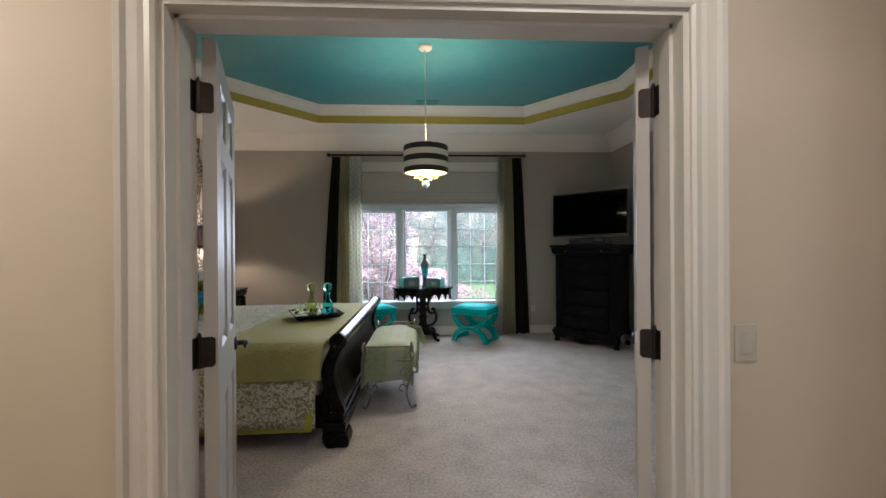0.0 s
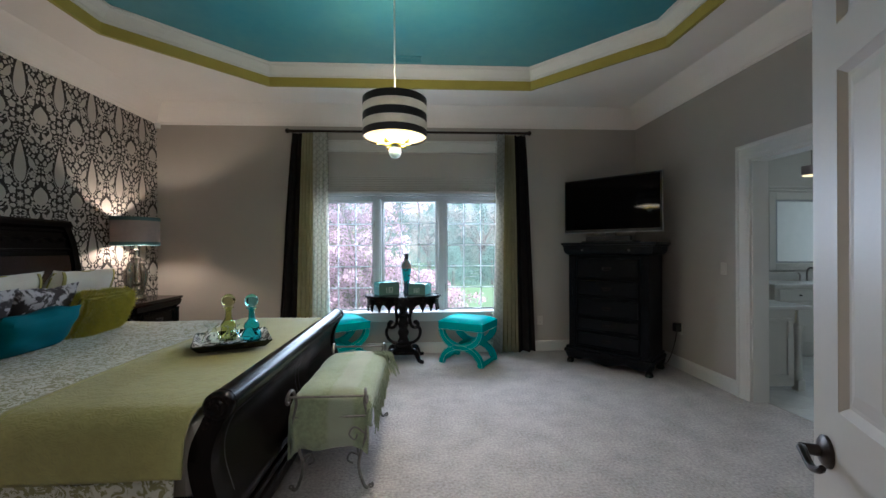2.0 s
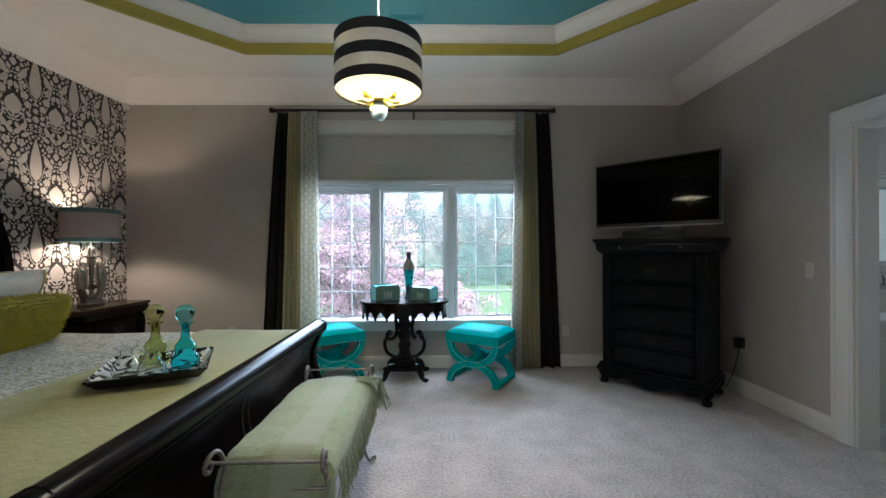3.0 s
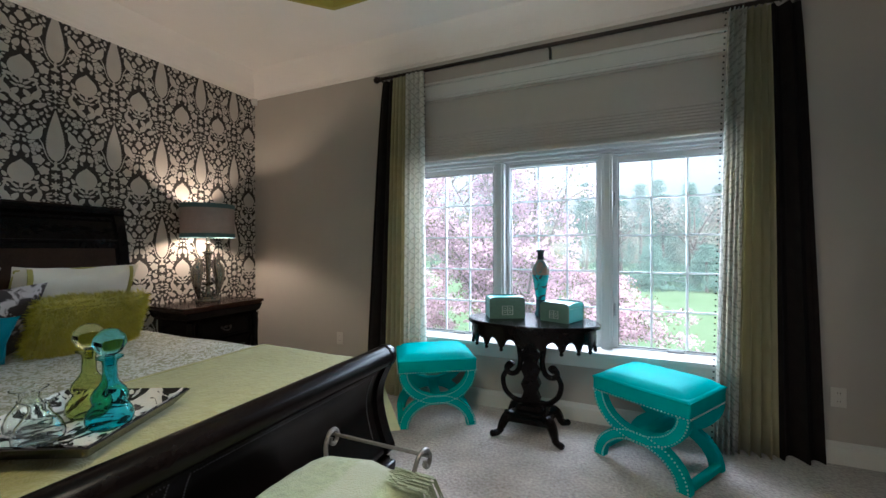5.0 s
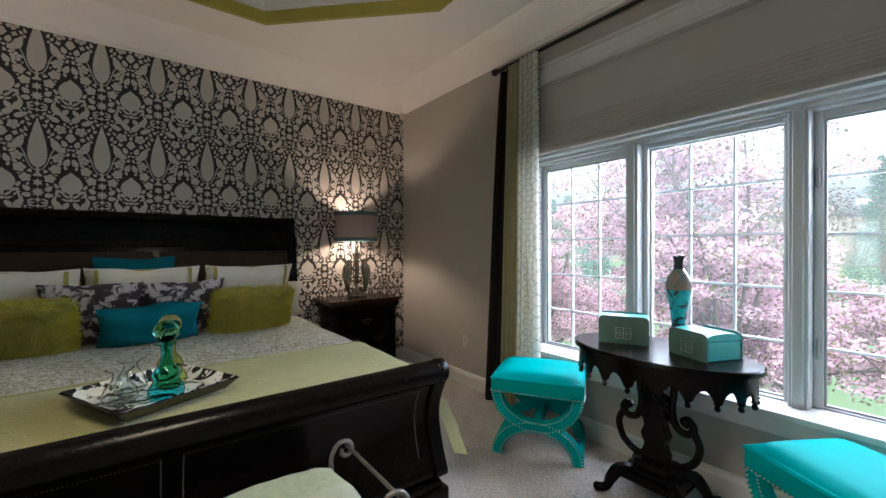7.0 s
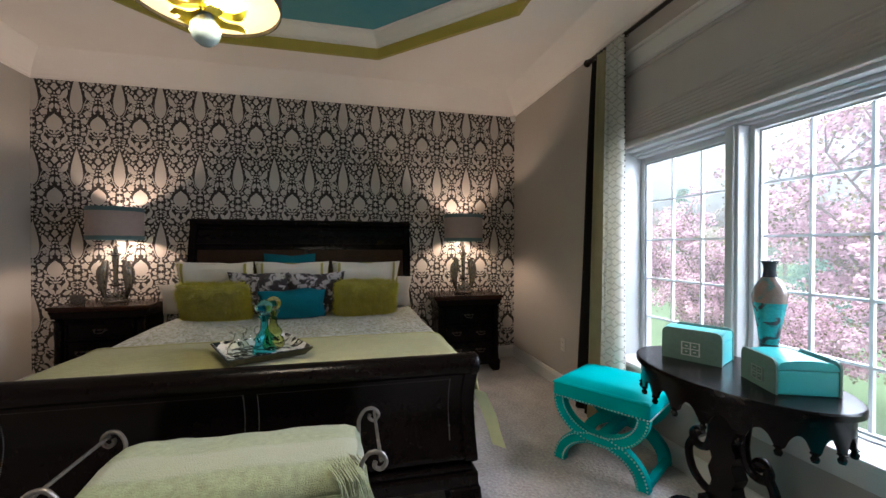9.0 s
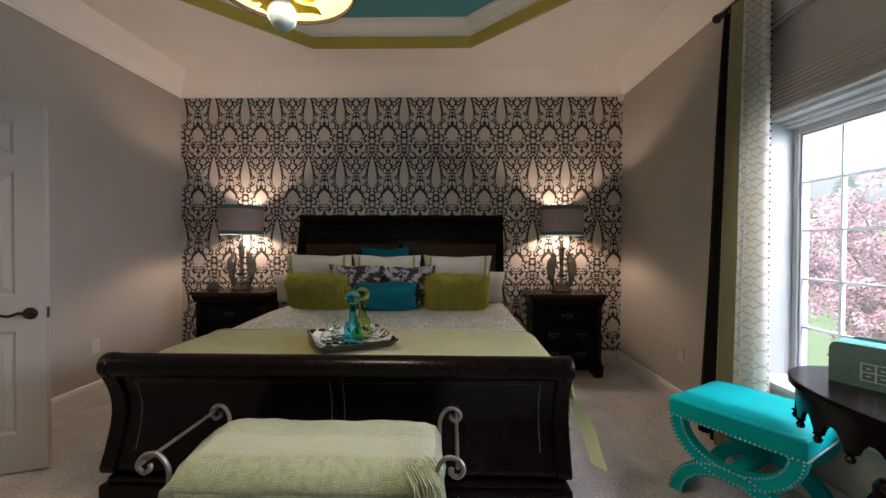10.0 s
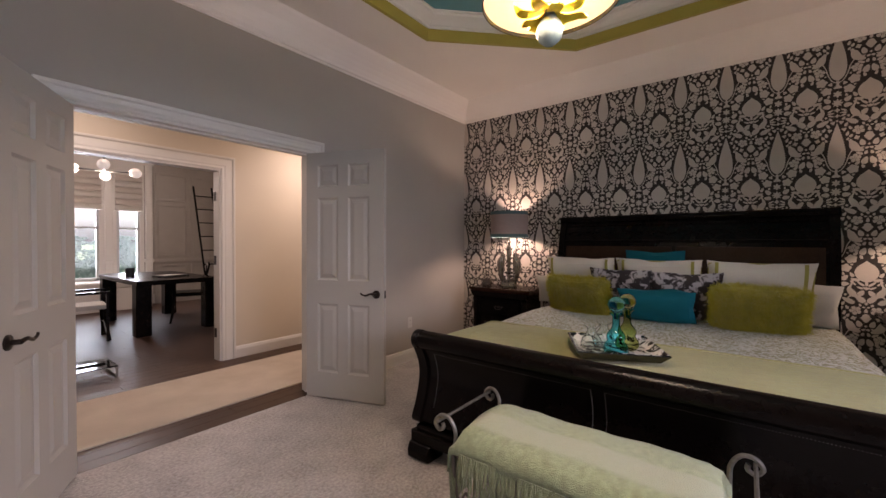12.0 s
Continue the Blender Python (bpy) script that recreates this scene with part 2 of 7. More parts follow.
M_BENCHTHROW = pattern(mat("celadon_wool_throw", (0.285, 0.325, 0.19), 0.95, vary=0.26, scale=40, fine=220, bump=1.0, dist=0.006, sheen=0.3), (0.345, 0.37, 0.265), "stripe", 0.72, 0.70, 0.84, 0.5)
M_LAMPSHADE = lets_light(mat("grey_linen_shade", (0.30, 0.25, 0.24), 0.85, vary=0.08, scale=30, fine=350, bump=0.3), (0.5, 0.43, 0.40), 0.09)
M_LAMPBAND = mat("slate_teal_band", (0.075, 0.14, 0.15), 0.7)
M_SILVERGLASS = mat("silvered_crystal", (0.29, 0.265, 0.23), 0.2, 0.75, vary=0.25, scale=40)
M_SHADE_IN = mat("white_shade_lining", (0.85, 0.8, 0.7), 0.7)
M_BLACKBAND = mat("black_shade_stripe", (0.022, 0.017, 0.016), 0.6)
M_WHITEBAND = lets_light(mat("white_shade_stripe", (0.62, 0.59, 0.54), 0.6), (0.8, 0.76, 0.68), 0.07)
M_DIFFUSER = glow("lit_diffuser", (1.0, 0.80, 0.42), 0.42)
# faint glow put into globes that are mostly dark
M_GLOBE = glow("glowing_globe_glass", (1.0, 0.92, 0.80), 0.14)
M_BULB = glow("bulb_glow", (1.0, 0.72, 0.42), 12.0)
M_FINIAL = mat("pale_blue_art_glass", (0.30, 0.38, 0.37), 0.15, vary=0.15, scale=30, bump=0)
M_LEAF_GOLD = mat("yellow_gilt_leaf", (0.70, 0.54, 0.02), 0.45, 0.0, vary=0.2, scale=30)
M_SCREEN = mat("black_screen_glass", (0.001, 0.001, 0.001), 0.05, bump=0, spec=0.07)
M_SILVER = mat("silver_plastic", (0.33, 0.33, 0.33), 0.35, 0.6)
M_BLACKPLASTIC = mat("black_plastic", (0.01, 0.01, 0.01), 0.4)
M_PLATE = mat("ivory_switch_plastic", (0.56, 0.52, 0.46), 0.35, vary=0.02)
M_WOOD = mat("dark_walnut_floor", (0.085, 0.045, 0.028), 0.42, spec=0.22, scale=3, fine=50, bump=0.08, second=(0.045, 0.024, 0.015))
M_TILE = mat("white_marble_tile", (0.62, 0.61, 0.57), 0.25, scale=3, fine=15, bump=0.02, second=(0.5, 0.49, 0.46))
M_GROUT = mat("grey_grout", (0.35, 0.34, 0.32), 0.9)
M_CABINET = mat("cream_cabinet_paint", (0.50, 0.48, 0.43), 0.4, vary=0.05)
M_MIRROR = mat("mirror_silver", (0.85, 0.87, 0.87), 0.02, 1.0, bump=0, vary=0.01)
M_PANELWALL = mat("greige_panel_paint", (0.36, 0.325, 0.29), 0.5, vary=0.04)
M_BLUEGLASS = glass("aqua_blown_glass", (0.28, 0.82, 0.92), 0.0, 1.16)
M_GREENGLASS = glass("olive_blown_glass", (0.76, 0.80, 0.44), 0.0, 1.16)
M_CLEARGLASS = glass("clear_blown_glass", (0.95, 0.98, 0.97), 0.0, 1.36)
M_TRAYPRINT = pattern(mat("white_lacquer_print", (0.68, 0.67, 0.66), 0.25, vary=0.03, bump=0), (0.012, 0.011, 0.012), "noise", 9.0, 0.50, 0.515, 2.6)
M_TRAY = mat("black_lacquer", (0.012, 0.011, 0.012), 0.2)
M_BOX = mat("sage_shagreen", (0.11, 0.20, 0.17), 0.4, vary=0.12, scale=60, fine=300)
# aqua is the sky's reflection painted on the sage boxes' tops and sides
M_BOXSKY = mat("sky_reflection_aqua", (0.05, 0.46, 0.46), 0.35, vary=0.06)
M_VASE_TOP = pattern(mat("taupe_glazed_ceramic", (0.24, 0.18, 0.15), 0.2, vary=0.2, scale=18), (0.10, 0.20, 0.20), "noise", 14, 0.54, 0.66, 0.8)
M_VASE_AQUA = pattern(mat("aqua_glaze", (0.03, 0.36, 0.38), 0.15, vary=0.35, scale=22), (0.04, 0.05, 0.06), "noise", 16, 0.52, 0.58, 0.8)
M_VASE_DARK = mat("dark_glaze", (0.03, 0.035, 0.045), 0.18, vary=0.3, scale=22)
# lawn green paled and desaturated to stand for distant haze
M_GRASS = mat("hazed_spring_lawn", (0.22, 0.305, 0.165), 0.9, scale=0.25, fine=6, bump=0.5, dist=0.05, second=(0.145, 0.235, 0.10))
M_ROAD = mat("pale_gravel_drive", (0.42, 0.40, 0.38), 0.9, scale=1, fine=20)
M_BARK = mat("grey_brown_bark", (0.26, 0.205, 0.185), 0.9, scale=8, fine=60, bump=0.6, dist=0.01)
M_BLOSSOM = mat("pink_blossom", (0.88, 0.61, 0.71), 0.8, scale=2.5, fine=11, bump=0, second=(0.66, 0.38, 0.50))
M_NEWLEAF = mat("bronze_green_new_leaf", (0.30, 0.29, 0.14), 0.8, scale=3, fine=15, bump=0, second=(0.16, 0.09, 0.06))
# needles lightened towards blue: atmospheric haze put into the colour
M_PINE = mat("hazed_blue_green_needles", (0.19, 0.31, 0.26), 0.85, scale=0.8, fine=8, bump=0, second=(0.13, 0.225, 0.185))
# twigs and far woods share a tone made paler in place of haze
M_BUD = mat("hazed_reddish_twigs", (0.34, 0.28, 0.26), 0.9, scale=0.8, fine=8, bump=0, second=(0.25, 0.25, 0.20))
M_FENCE = mat("white_fence_paint", (0.78, 0.78, 0.76), 0.6)
M_SIDING = mat("tan_exterior_stucco", (0.4, 0.36, 0.31), 0.85, scale=2, fine=60)


# ---- mesh helpers ----
def link(name, bm, material, smooth=False, auto=None):
    me = bpy.data.meshes.new(name)
    bmesh.ops.recalc_face_normals(bm, faces=bm.faces[:])
    if smooth:
        for f in bm.faces:
            f.smooth = True
        for e in bm.edges:
            if len(e.link_faces) == 2 and e.calc_face_angle(0) > radians(38):
                e.smooth = False
    bm.to_mesh(me)
    bm.free()
    me.materials.append(material)
    return new(name, me)


def part(name, bm, material, parent, label="", smooth=False, kind=""):
    ob = link(name, bm, material, smooth)
    ob.parent = parent
    return tagged(ob, label, "", "", kind)


def structure(name, bm, material, label="", category="", smooth=False):
    return tagged(link(name, bm, material, smooth), label, category, "", "structure")


def thing(name, m, label, category, group=""):
    ob = new(name)
    ob.empty_display_size = 0.1
    ob.matrix_world = m
    return tagged(ob, label, category, group)


def box(bm, x0, x1, y0, y1, z0, z1, bevel=0.0, seg=1):
    vs = [bm.verts.new(p) for p in ((x0, y0, z0), (x1, y0, z0), (x1, y1, z0), (x0, y1, z0), (x0, y0, z1), (x1, y0, z1), (x1, y1, z1), (x0, y1, z1))]
    fs = [bm.faces.new([vs[i] for i in q]) for q in ((3, 2, 1, 0), (4, 5, 6, 7), (0, 1, 5, 4), (1, 2, 6, 5), (2, 3, 7, 6), (3, 0, 4, 7))]
    if bevel:
        es = {e for f in fs for e in f.edges}
        bmesh.ops.bevel(bm, geom=list(es), offset=bevel, segments=seg, affect="EDGES", profile=0.6)
    return bm


def boxes(*rows, bevel=0.0, seg=1):
    bm = bmesh.new()
    for r in rows:
        b2 = bmesh.new()
        box(b2, *r, bevel=bevel, seg=seg)
        me = bpy.data.meshes.new("tmp")
        b2.to_mesh(me)
        b2.free()
        bm.from_mesh(me)
        bpy.data.meshes.remove(me)
    return bm


def lathe(profile, seg=24, at=(0, 0, 0), bm=None, flute=0.0, flutes=0):
    bm = bm or bmesh.new()
    rings = []
    for r, z in profile:
        if r < 1e-5:
            rings.append([bm.verts.new((at[0], at[1], at[2] + z))])
        else:
            ring = []
            for i in range(seg):
                a = 2 * math.pi * i / seg
                q = r * (1 + flute * math.cos(flutes * a))
                ring.append(bm.verts.new((at[0] + q * math.cos(a), at[1] + q * math.sin(a), at[2] + z)))
            rings.append(ring)
    for a, b in zip(rings, rings[1:]):
        for i in range(seg):
            j = (i + 1) % seg
            if len(a) == 1 and len(b) == 1:
                continue
            if len(a) == 1:
                bm.faces.new((a[0], b[i], b[j]))
            elif len(b) == 1:
                bm.faces.new((a[i], a[j], b[0]))
            else:
                bm.faces.new((a[i], a[j], b[j], b[i]))
    return bm


def tube(points, radius, seg=8, bm=None, caps=True):
    """A round bar along points; radius may be a number or one for each point."""
    bm = bm or bmesh.new()
    pts = [Vector(p) for p in points]
    rad = radius if isinstance(radius, (list, tuple)) else [radius] * len(pts)
    side = None
    rings = []
    for i, p in enumerate(pts):
        d = (pts[min(i + 1, len(pts) - 1)] - pts[max(i - 1, 0)]).normalized()
        if side is None:
            side = d.orthogonal().normalized()
        side = (side - d * side.dot(d))
        side = side.normalized() if side.length > 1e-6 else d.orthogonal().normalized()
        up = d.cross(side)
        rings.append([bm.verts.new(p + rad[i] * (side * math.cos(2 * math.pi * k / seg) + up * math.sin(2 * math.pi * k / seg))) for k in range(seg)])
    for a, b in zip(rings, rings[1:]):
        for k in range(seg):
            j = (k + 1) % seg
            bm.faces.new((a[k], a[j], b[j], b[k]))
    if caps:
        bm.faces.new(rings[0][::-1])
        bm.faces.new(rings[-1])
    return bm


def spline(ctrl, n=6):
    """Points of a smooth curve through ctrl."""
    c = [Vector(p) for p in ctrl]
    out = []
    for i in range(len(c) - 1):
        p0, p1, p2, p3 = c[max(i - 1, 0)], c[i], c[i + 1], c[min(i + 2, len(c) - 1)]
        for k in range(n):
            t = k / n
            out.append(0.5 * ((2 * p1) + (p2 - p0) * t + (2 * p0 - 5 * p1 + 4 * p2 - p3) * t * t + (3 * p1 - p0 - 3 * p2 + p3) * t ** 3))
    out.append(c[-1])
    return out


def prism(outline, a, b, axis="y", bm=None):
    """A flat outline (u, v) drawn out from a to b along an axis: y takes (x, z), x takes (y, z), z takes (x, y)."""
    bm = bm or bmesh.new()
    place = {"y": lambda u, v, w: (u, w, v), "x": lambda u, v, w: (w, u, v), "z": lambda u, v, w: (u, v, w)}[axis]
    lo = [bm.verts.new(place(u, v, a)) for u, v in outline]
    hi = [bm.verts.new(place(u, v, b)) for u, v in outline]
    n = len(outline)
    bm.faces.new(lo[::-1])
    bm.faces.new(hi)
    for i in range(n):
        j = (i + 1) % n
        bm.faces.new((lo[i], lo[j], hi[j], hi[i]))
    return bm


def moulding(path, profile, closed=True, bm=None):
    """Sweeps a profile of (inwards, z) along a plan path whose inner side lies to the left, with mitred corners."""
    bm = bm or bmesh.new()
    p = [Vector(q) for q in path]
    n = len(p)
    rings = []
    for i in range(n):
        d1 = (p[i] - p[i - 1]).normalized() if closed or i > 0 else None
        d2 = (p[(i + 1) % n] - p[i]).normalized() if closed or i < n - 1 else None
        d1, d2 = d1 or d2, d2 or d1
        n1, n2 = Vector((-d1.y, d1.x)), Vector((-d2.y, d2.x))
        m = (n1 + n2).normalized()
        m = m / max(0.2, m.dot(n1))
        rings.append([bm.verts.new((p[i].x + m.x * u, p[i].y + m.y * u, z)) for u, z in profile])
    k = len(profile)
    for i in range(n if closed else n - 1):
        a, b = rings[i], rings[(i + 1) % n]
        for j in range(k):
            q = (j + 1) % k
            bm.faces.new((a[j], b[j], b[q], a[q]))
    if not closed:
        bm.faces.new(rings[0])
        bm.faces.new(rings[-1][::-1])
    return bm


def pillow(w, h, t, n=14, pinch=0.06, seed=0, rough=0.0):
    """A stuffed cushion standing in the x-z plane, w wide, h high, t thick."""
    bm = bmesh.new()
    grid = {}
    for s in (1, -1):
        for i in range(n + 1):
            for j in range(n + 1):
                u, v = 2 * i / n - 1, 2 * j / n - 1
                edge = i in (0, n) or j in (0, n)
                if edge and s < 0:
                    grid[s, i, j] = grid[1, i, j]
                    continue
                full = ((1 - u ** 4) * (1 - v ** 4)) ** 0.55
                k = 1 - pinch * (1 - abs(u * v)) * (abs(u) ** 6 + abs(v) ** 6)
                q = noise.noise(Vector((u * 1.7 + seed, v * 1.7, s * 2.0)))
                r = rough * noise.noise(Vector((u * 13 + seed, v * 9, s * 5.0)))
                grid[s, i, j] = bm.verts.new((u * w / 2 * k, s * t / 2 * full * (1 + 0.25 * q) + r, v * h / 2 * k + h / 2 + 0.012 * q + r))
    for s in (1, -1):
        for i in range(n):
            for j in range(n):
                q = [grid[s, i, j], grid[s, i + 1, j], grid[s, i + 1, j + 1], grid[s, i, j + 1]]
                bm.faces.new(q if s < 0 else q[::-1])
    return bm


def pillow_stripe(w, h, t, u0, half, seed):
    """A flat ribbon sewn down the front face of pillow()."""
    bm = bmesh.new()
    prev = None
    for j in range(21):
        v = -0.97 + 1.94 * j / 20
        row = []
        for u in (u0 - half, u0 + half):
            full = ((1 - u ** 4) * (1 - v ** 4)) ** 0.55
            q = noise.noise(Vector((u * 1.7 + seed, v * 1.7, -2.0)))
            for lift in (0.0005, 0.005):
                row.append(bm.verts.new((u * w / 2, -t / 2 * full * (1 + 0.25 * q) - lift, v * h / 2 + h / 2 + 0.012 * q)))
        ring = [row[0], row[2], row[3], row[1]]
        if prev:
            for k in range(4):
                bm.faces.new((prev[k], prev[(k + 1) % 4], ring[(k + 1) % 4], ring[k]))
        prev = ring
    return bm


def ring_points(w, h, y=0.0, n=10):
    pts = []
    for (a, b), (c, d) in (((-1, -1), (1, -1)), ((1, -1), (1, 1)), ((1, 1), (-1, 1)), ((-1, 1), (-1, -1))):
        for k in range(n):
            u, v = a + (c - a) * k / n, b + (d - b) * k / n
            pts.append((u * w / 2, y, v * h / 2 + h / 2))
    pts.append(pts[0])
    return pts


# ---- the large structure ----
W, E, S, N = -3.0, 3.01, 0.18, 4.94
H0 = 0.02
CEIL, CROWN = 3.07, 2.848
DOOR = (-0.742, 0.846, 2.072)
BATH = (2.2, 3.15, 2.06)
WIN = (-1.15, 1.29, 0.50, 2.60)
NT = 0.30

structure("floor", boxes((W, E + 0.12, S - 0.01, N, -0.12, 0.0)), M_CARPET, "greige cut-pile bedroom carpet with soft footprints", "carpet")
wall_w = structure("wall_west", boxes((W - 0.14, W, H0, N + NT, -0.25, 3.4)), M_PAPER, "dark wallpapered wall behind the bed", "wall")
structure("wall_north", boxes((W, WIN[0], N, N + NT, -0.25, 3.4), (WIN[1], E, N, N + NT, -0.25, 3.4), (WIN[0], WIN[1], N, N + NT, -0.25, WIN[2]), (WIN[0], WIN[1], N, N + NT, WIN[3], 3.4)), M_WALL, "taupe painted wall around the window", "wall")
structure("wall_east", boxes((E, E + 0.14, BATH[1], N + NT, -0.25, 3.4), (E, E + 0.14, H0, BATH[0], -0.25, 3.4), (E, E + 0.14, BATH[0], BATH[1], BATH[2], 3.4), (E + 0.12, E + 0.14, BATH[0], BATH[1], -0.12, -0.004)), M_WALL, "taupe painted wall with the bathroom opening", "wall")
structure("wall_south", boxes((W, DOOR[0], 0.10, S, -0.25, 3.4), (DOOR[1], E, 0.10, S, -0.25, 3.4), (DOOR[0], DOOR[1], 0.10, S, DOOR[2], 3.4)), M_WALL, "taupe painted wall with the double doorway", "wall")
structure("wall_hall_side", boxes((W, DOOR[0], H0, 0.10, -0.25, 3.0), (DOOR[1], E, H0, 0.10, -0.25, 3.0), (DOOR[0], DOOR[1], H0, 0.10, DOOR[2], 3.0)), M_HALL, "beige hallway face of the doorway wall", "wall")

# ceiling ring with an eight-sided recess
OCT = [(1.41, 0.9), (2.36, 1.87), (2.36, 3.283), (1.435, 4.255), (-1.395, 4.255), (-2.355, 3.283), (-2.355, 1.86), (-1.395, 0.9)]


def ceiling_ring():
    bm = bmesh.new()
    outer = [(E, S), (E, N), (W, N), (W, S)]
    for z, flip in ((CEIL, False), (CEIL + 0.04, True)):
        o = [bm.verts.new((*p, z)) for p in outer]
        i = [bm.verts.new((*p, z)) for p in OCT]
        faces = [(o[0], i[0], i[1]), (o[0], i[1], i[2], o[1]), (o[1], i[2], i[3]), (o[1], i[3], i[4], o[2]), (o[2], i[4], i[5]), (o[2], i[5], i[6], o[3]), (o[3], i[6], i[7]), (o[3], i[7], i[0], o[0])]
        for f in faces:
            bm.faces.new(f)
    return bm


structure("ceiling", ceiling_ring(), M_CEIL, "warm white flat ceiling around the recess", "ceiling")
structure("ceiling_recess", prism(OCT[:], 3.275, 3.33, "z"), M_TEAL_CEIL, "teal painted ceiling of the eight-sided recess", "ceiling")
structure("trim_recess_band", moulding(OCT, [(0.0, CEIL - 0.004), (0.0, 3.16), (-0.03, 3.16), (-0.03, CEIL - 0.004)]), M_GREEN, "olive green painted band around the ceiling recess", "trim")
structure("trim_recess_crown", moulding(OCT, [(-0.03, 3.16), (0.014, 3.16), (0.018, 3.175), (0.03, 3.182), (0.05, 3.21), (0.085, 3.24), (0.09, 3.258), (0.105, 3.262), (0.105, 3.28), (-0.03, 3.28)]), M_TRIM, "white crown moulding inside the ceiling recess", "trim")
ROOM = [(W, S), (E, S), (E, N), (W, N)]
structure("trim_crown", moulding(ROOM, [(0.0, CROWN), (0.010, CROWN), (0.013, CROWN + 0.016), (0.022, CROWN + 0.021), (0.028, CROWN + 0.045), (0.045, CROWN + 0.08), (0.072, CROWN + 0.118), (0.105, CROWN + 0.152), (0.145, CROWN + 0.184), (0.172, CROWN + 0.205), (0.19, CEIL + 0.002), (0.19, CEIL + 0.01), (0.0, CEIL + 0.01)]), M_CEIL, "white stepped crown moulding around the room", "trim")
BASE = [(0.0, 0.0), (0.018, 0.0), (0.018, 0.095), (0.014, 0.105), (0.011, 0.118), (0.004, 0.128), (0.0, 0.13)]


def baseboard(name, path):
    structure(name, moulding(path, BASE, False), M_TRIM, "white moulded baseboard along the wall", "baseboard")


baseboard("baseboard", [(E, BATH[1] + 0.14), (E, N), (W, N), (W, S), (DOOR[0] - 0.11, S)])
baseboard("baseboard", [(DOOR[1] + 0.11, S), (E, S), (E, BATH[0] - 0.14)])


def casing(name, x0, x1, top, y, side, width=0.105, along="x", label="white moulded door casing"):
    """Three mitred boards round an opening; side +1 or -1 is the way that it stands off the wall."""
    prof = [(0.0, 0.0), (0.0, 0.012), (0.012, 0.017), (0.03, 0.014), (0.045, 0.018), (width - 0.03, 0.02), (width - 0.02, 0.03), (width - 0.004, 0.032), (width, 0.028), (width, 0.0)]
    bm = bmesh.new()
    loop = [(x0, 0.0, -1, 0), (x0, top, -1, 1), (x1, top, 1, 1), (x1, 0.0, 1, 0)]
    rings = []
    for x, z, dx, dz in loop:
        ring = []
        for u, d in prof:
            q = (x + dx * u, y + side * d, z + dz * u)
            ring.append(bm.verts.new(q if along == "x" else (q[1], q[0], q[2])))
        rings.append(ring)
    for a, b in zip(rings, rings[1:]):
        for j in range(len(prof)):
            k = (j + 1) % len(prof)
            bm.faces.new((a[j], a[k], b[k], b[j]))
    bm.faces.new(rings[0])
    bm.faces.new(rings[-1][::-1])
    structure(name, bm, M_TRIM, label, "door casing")


casing("trim_door_hall", DOOR[0], DOOR[1], DOOR[2], H0, -1, 0.105)
casing("trim_door_bedroom", DOOR[0], DOOR[1], DOOR[2], S, 1, 0.085)
J = 0.018
structure("trim_door_jamb", boxes((DOOR[0], DOOR[0] + J, H0, S, 0, DOOR[2]), (DOOR[1] - J, DOOR[1], H0, S, 0, DOOR[2]), (DOOR[0] + J, DOOR[1] - J, H0, S, DOOR[2] - J, DOOR[2]), (DOOR[0] + J, DOOR[0] + J + 0.012, H0 + 0.05, H0 + 0.105, 0, DOOR[2] - J), (DOOR[1] - J - 0.012, DOOR[1] - J, H0 + 0.05, H0 + 0.105, 0, DOOR[2] - J), (DOOR[0] + J, DOOR[1] - J, H0 + 0.05, H0 + 0.105, DOOR[2] - J - 0.012, DOOR[2] - J)), M_TRIM, "white door jamb with stop", "door jamb")
casing("trim_bath", BATH[0], BATH[1], BATH[2], E, -1, 0.13, "y", "white moulded casing of the bathroom opening")
structure("trim_bath_jamb", boxes((E, E + 0.14, BATH[1] - J, BATH[1], 0.0, BATH[2]), (E, E + 0.14, BATH[0], BATH[0] + J, 0.0, BATH[2]), (E, E + 0.14, BATH[0] + J, BATH[1] - J, BATH[2] - J, BATH[2])), M_TRIM, "white jamb of the bathroom opening", "door jamb")


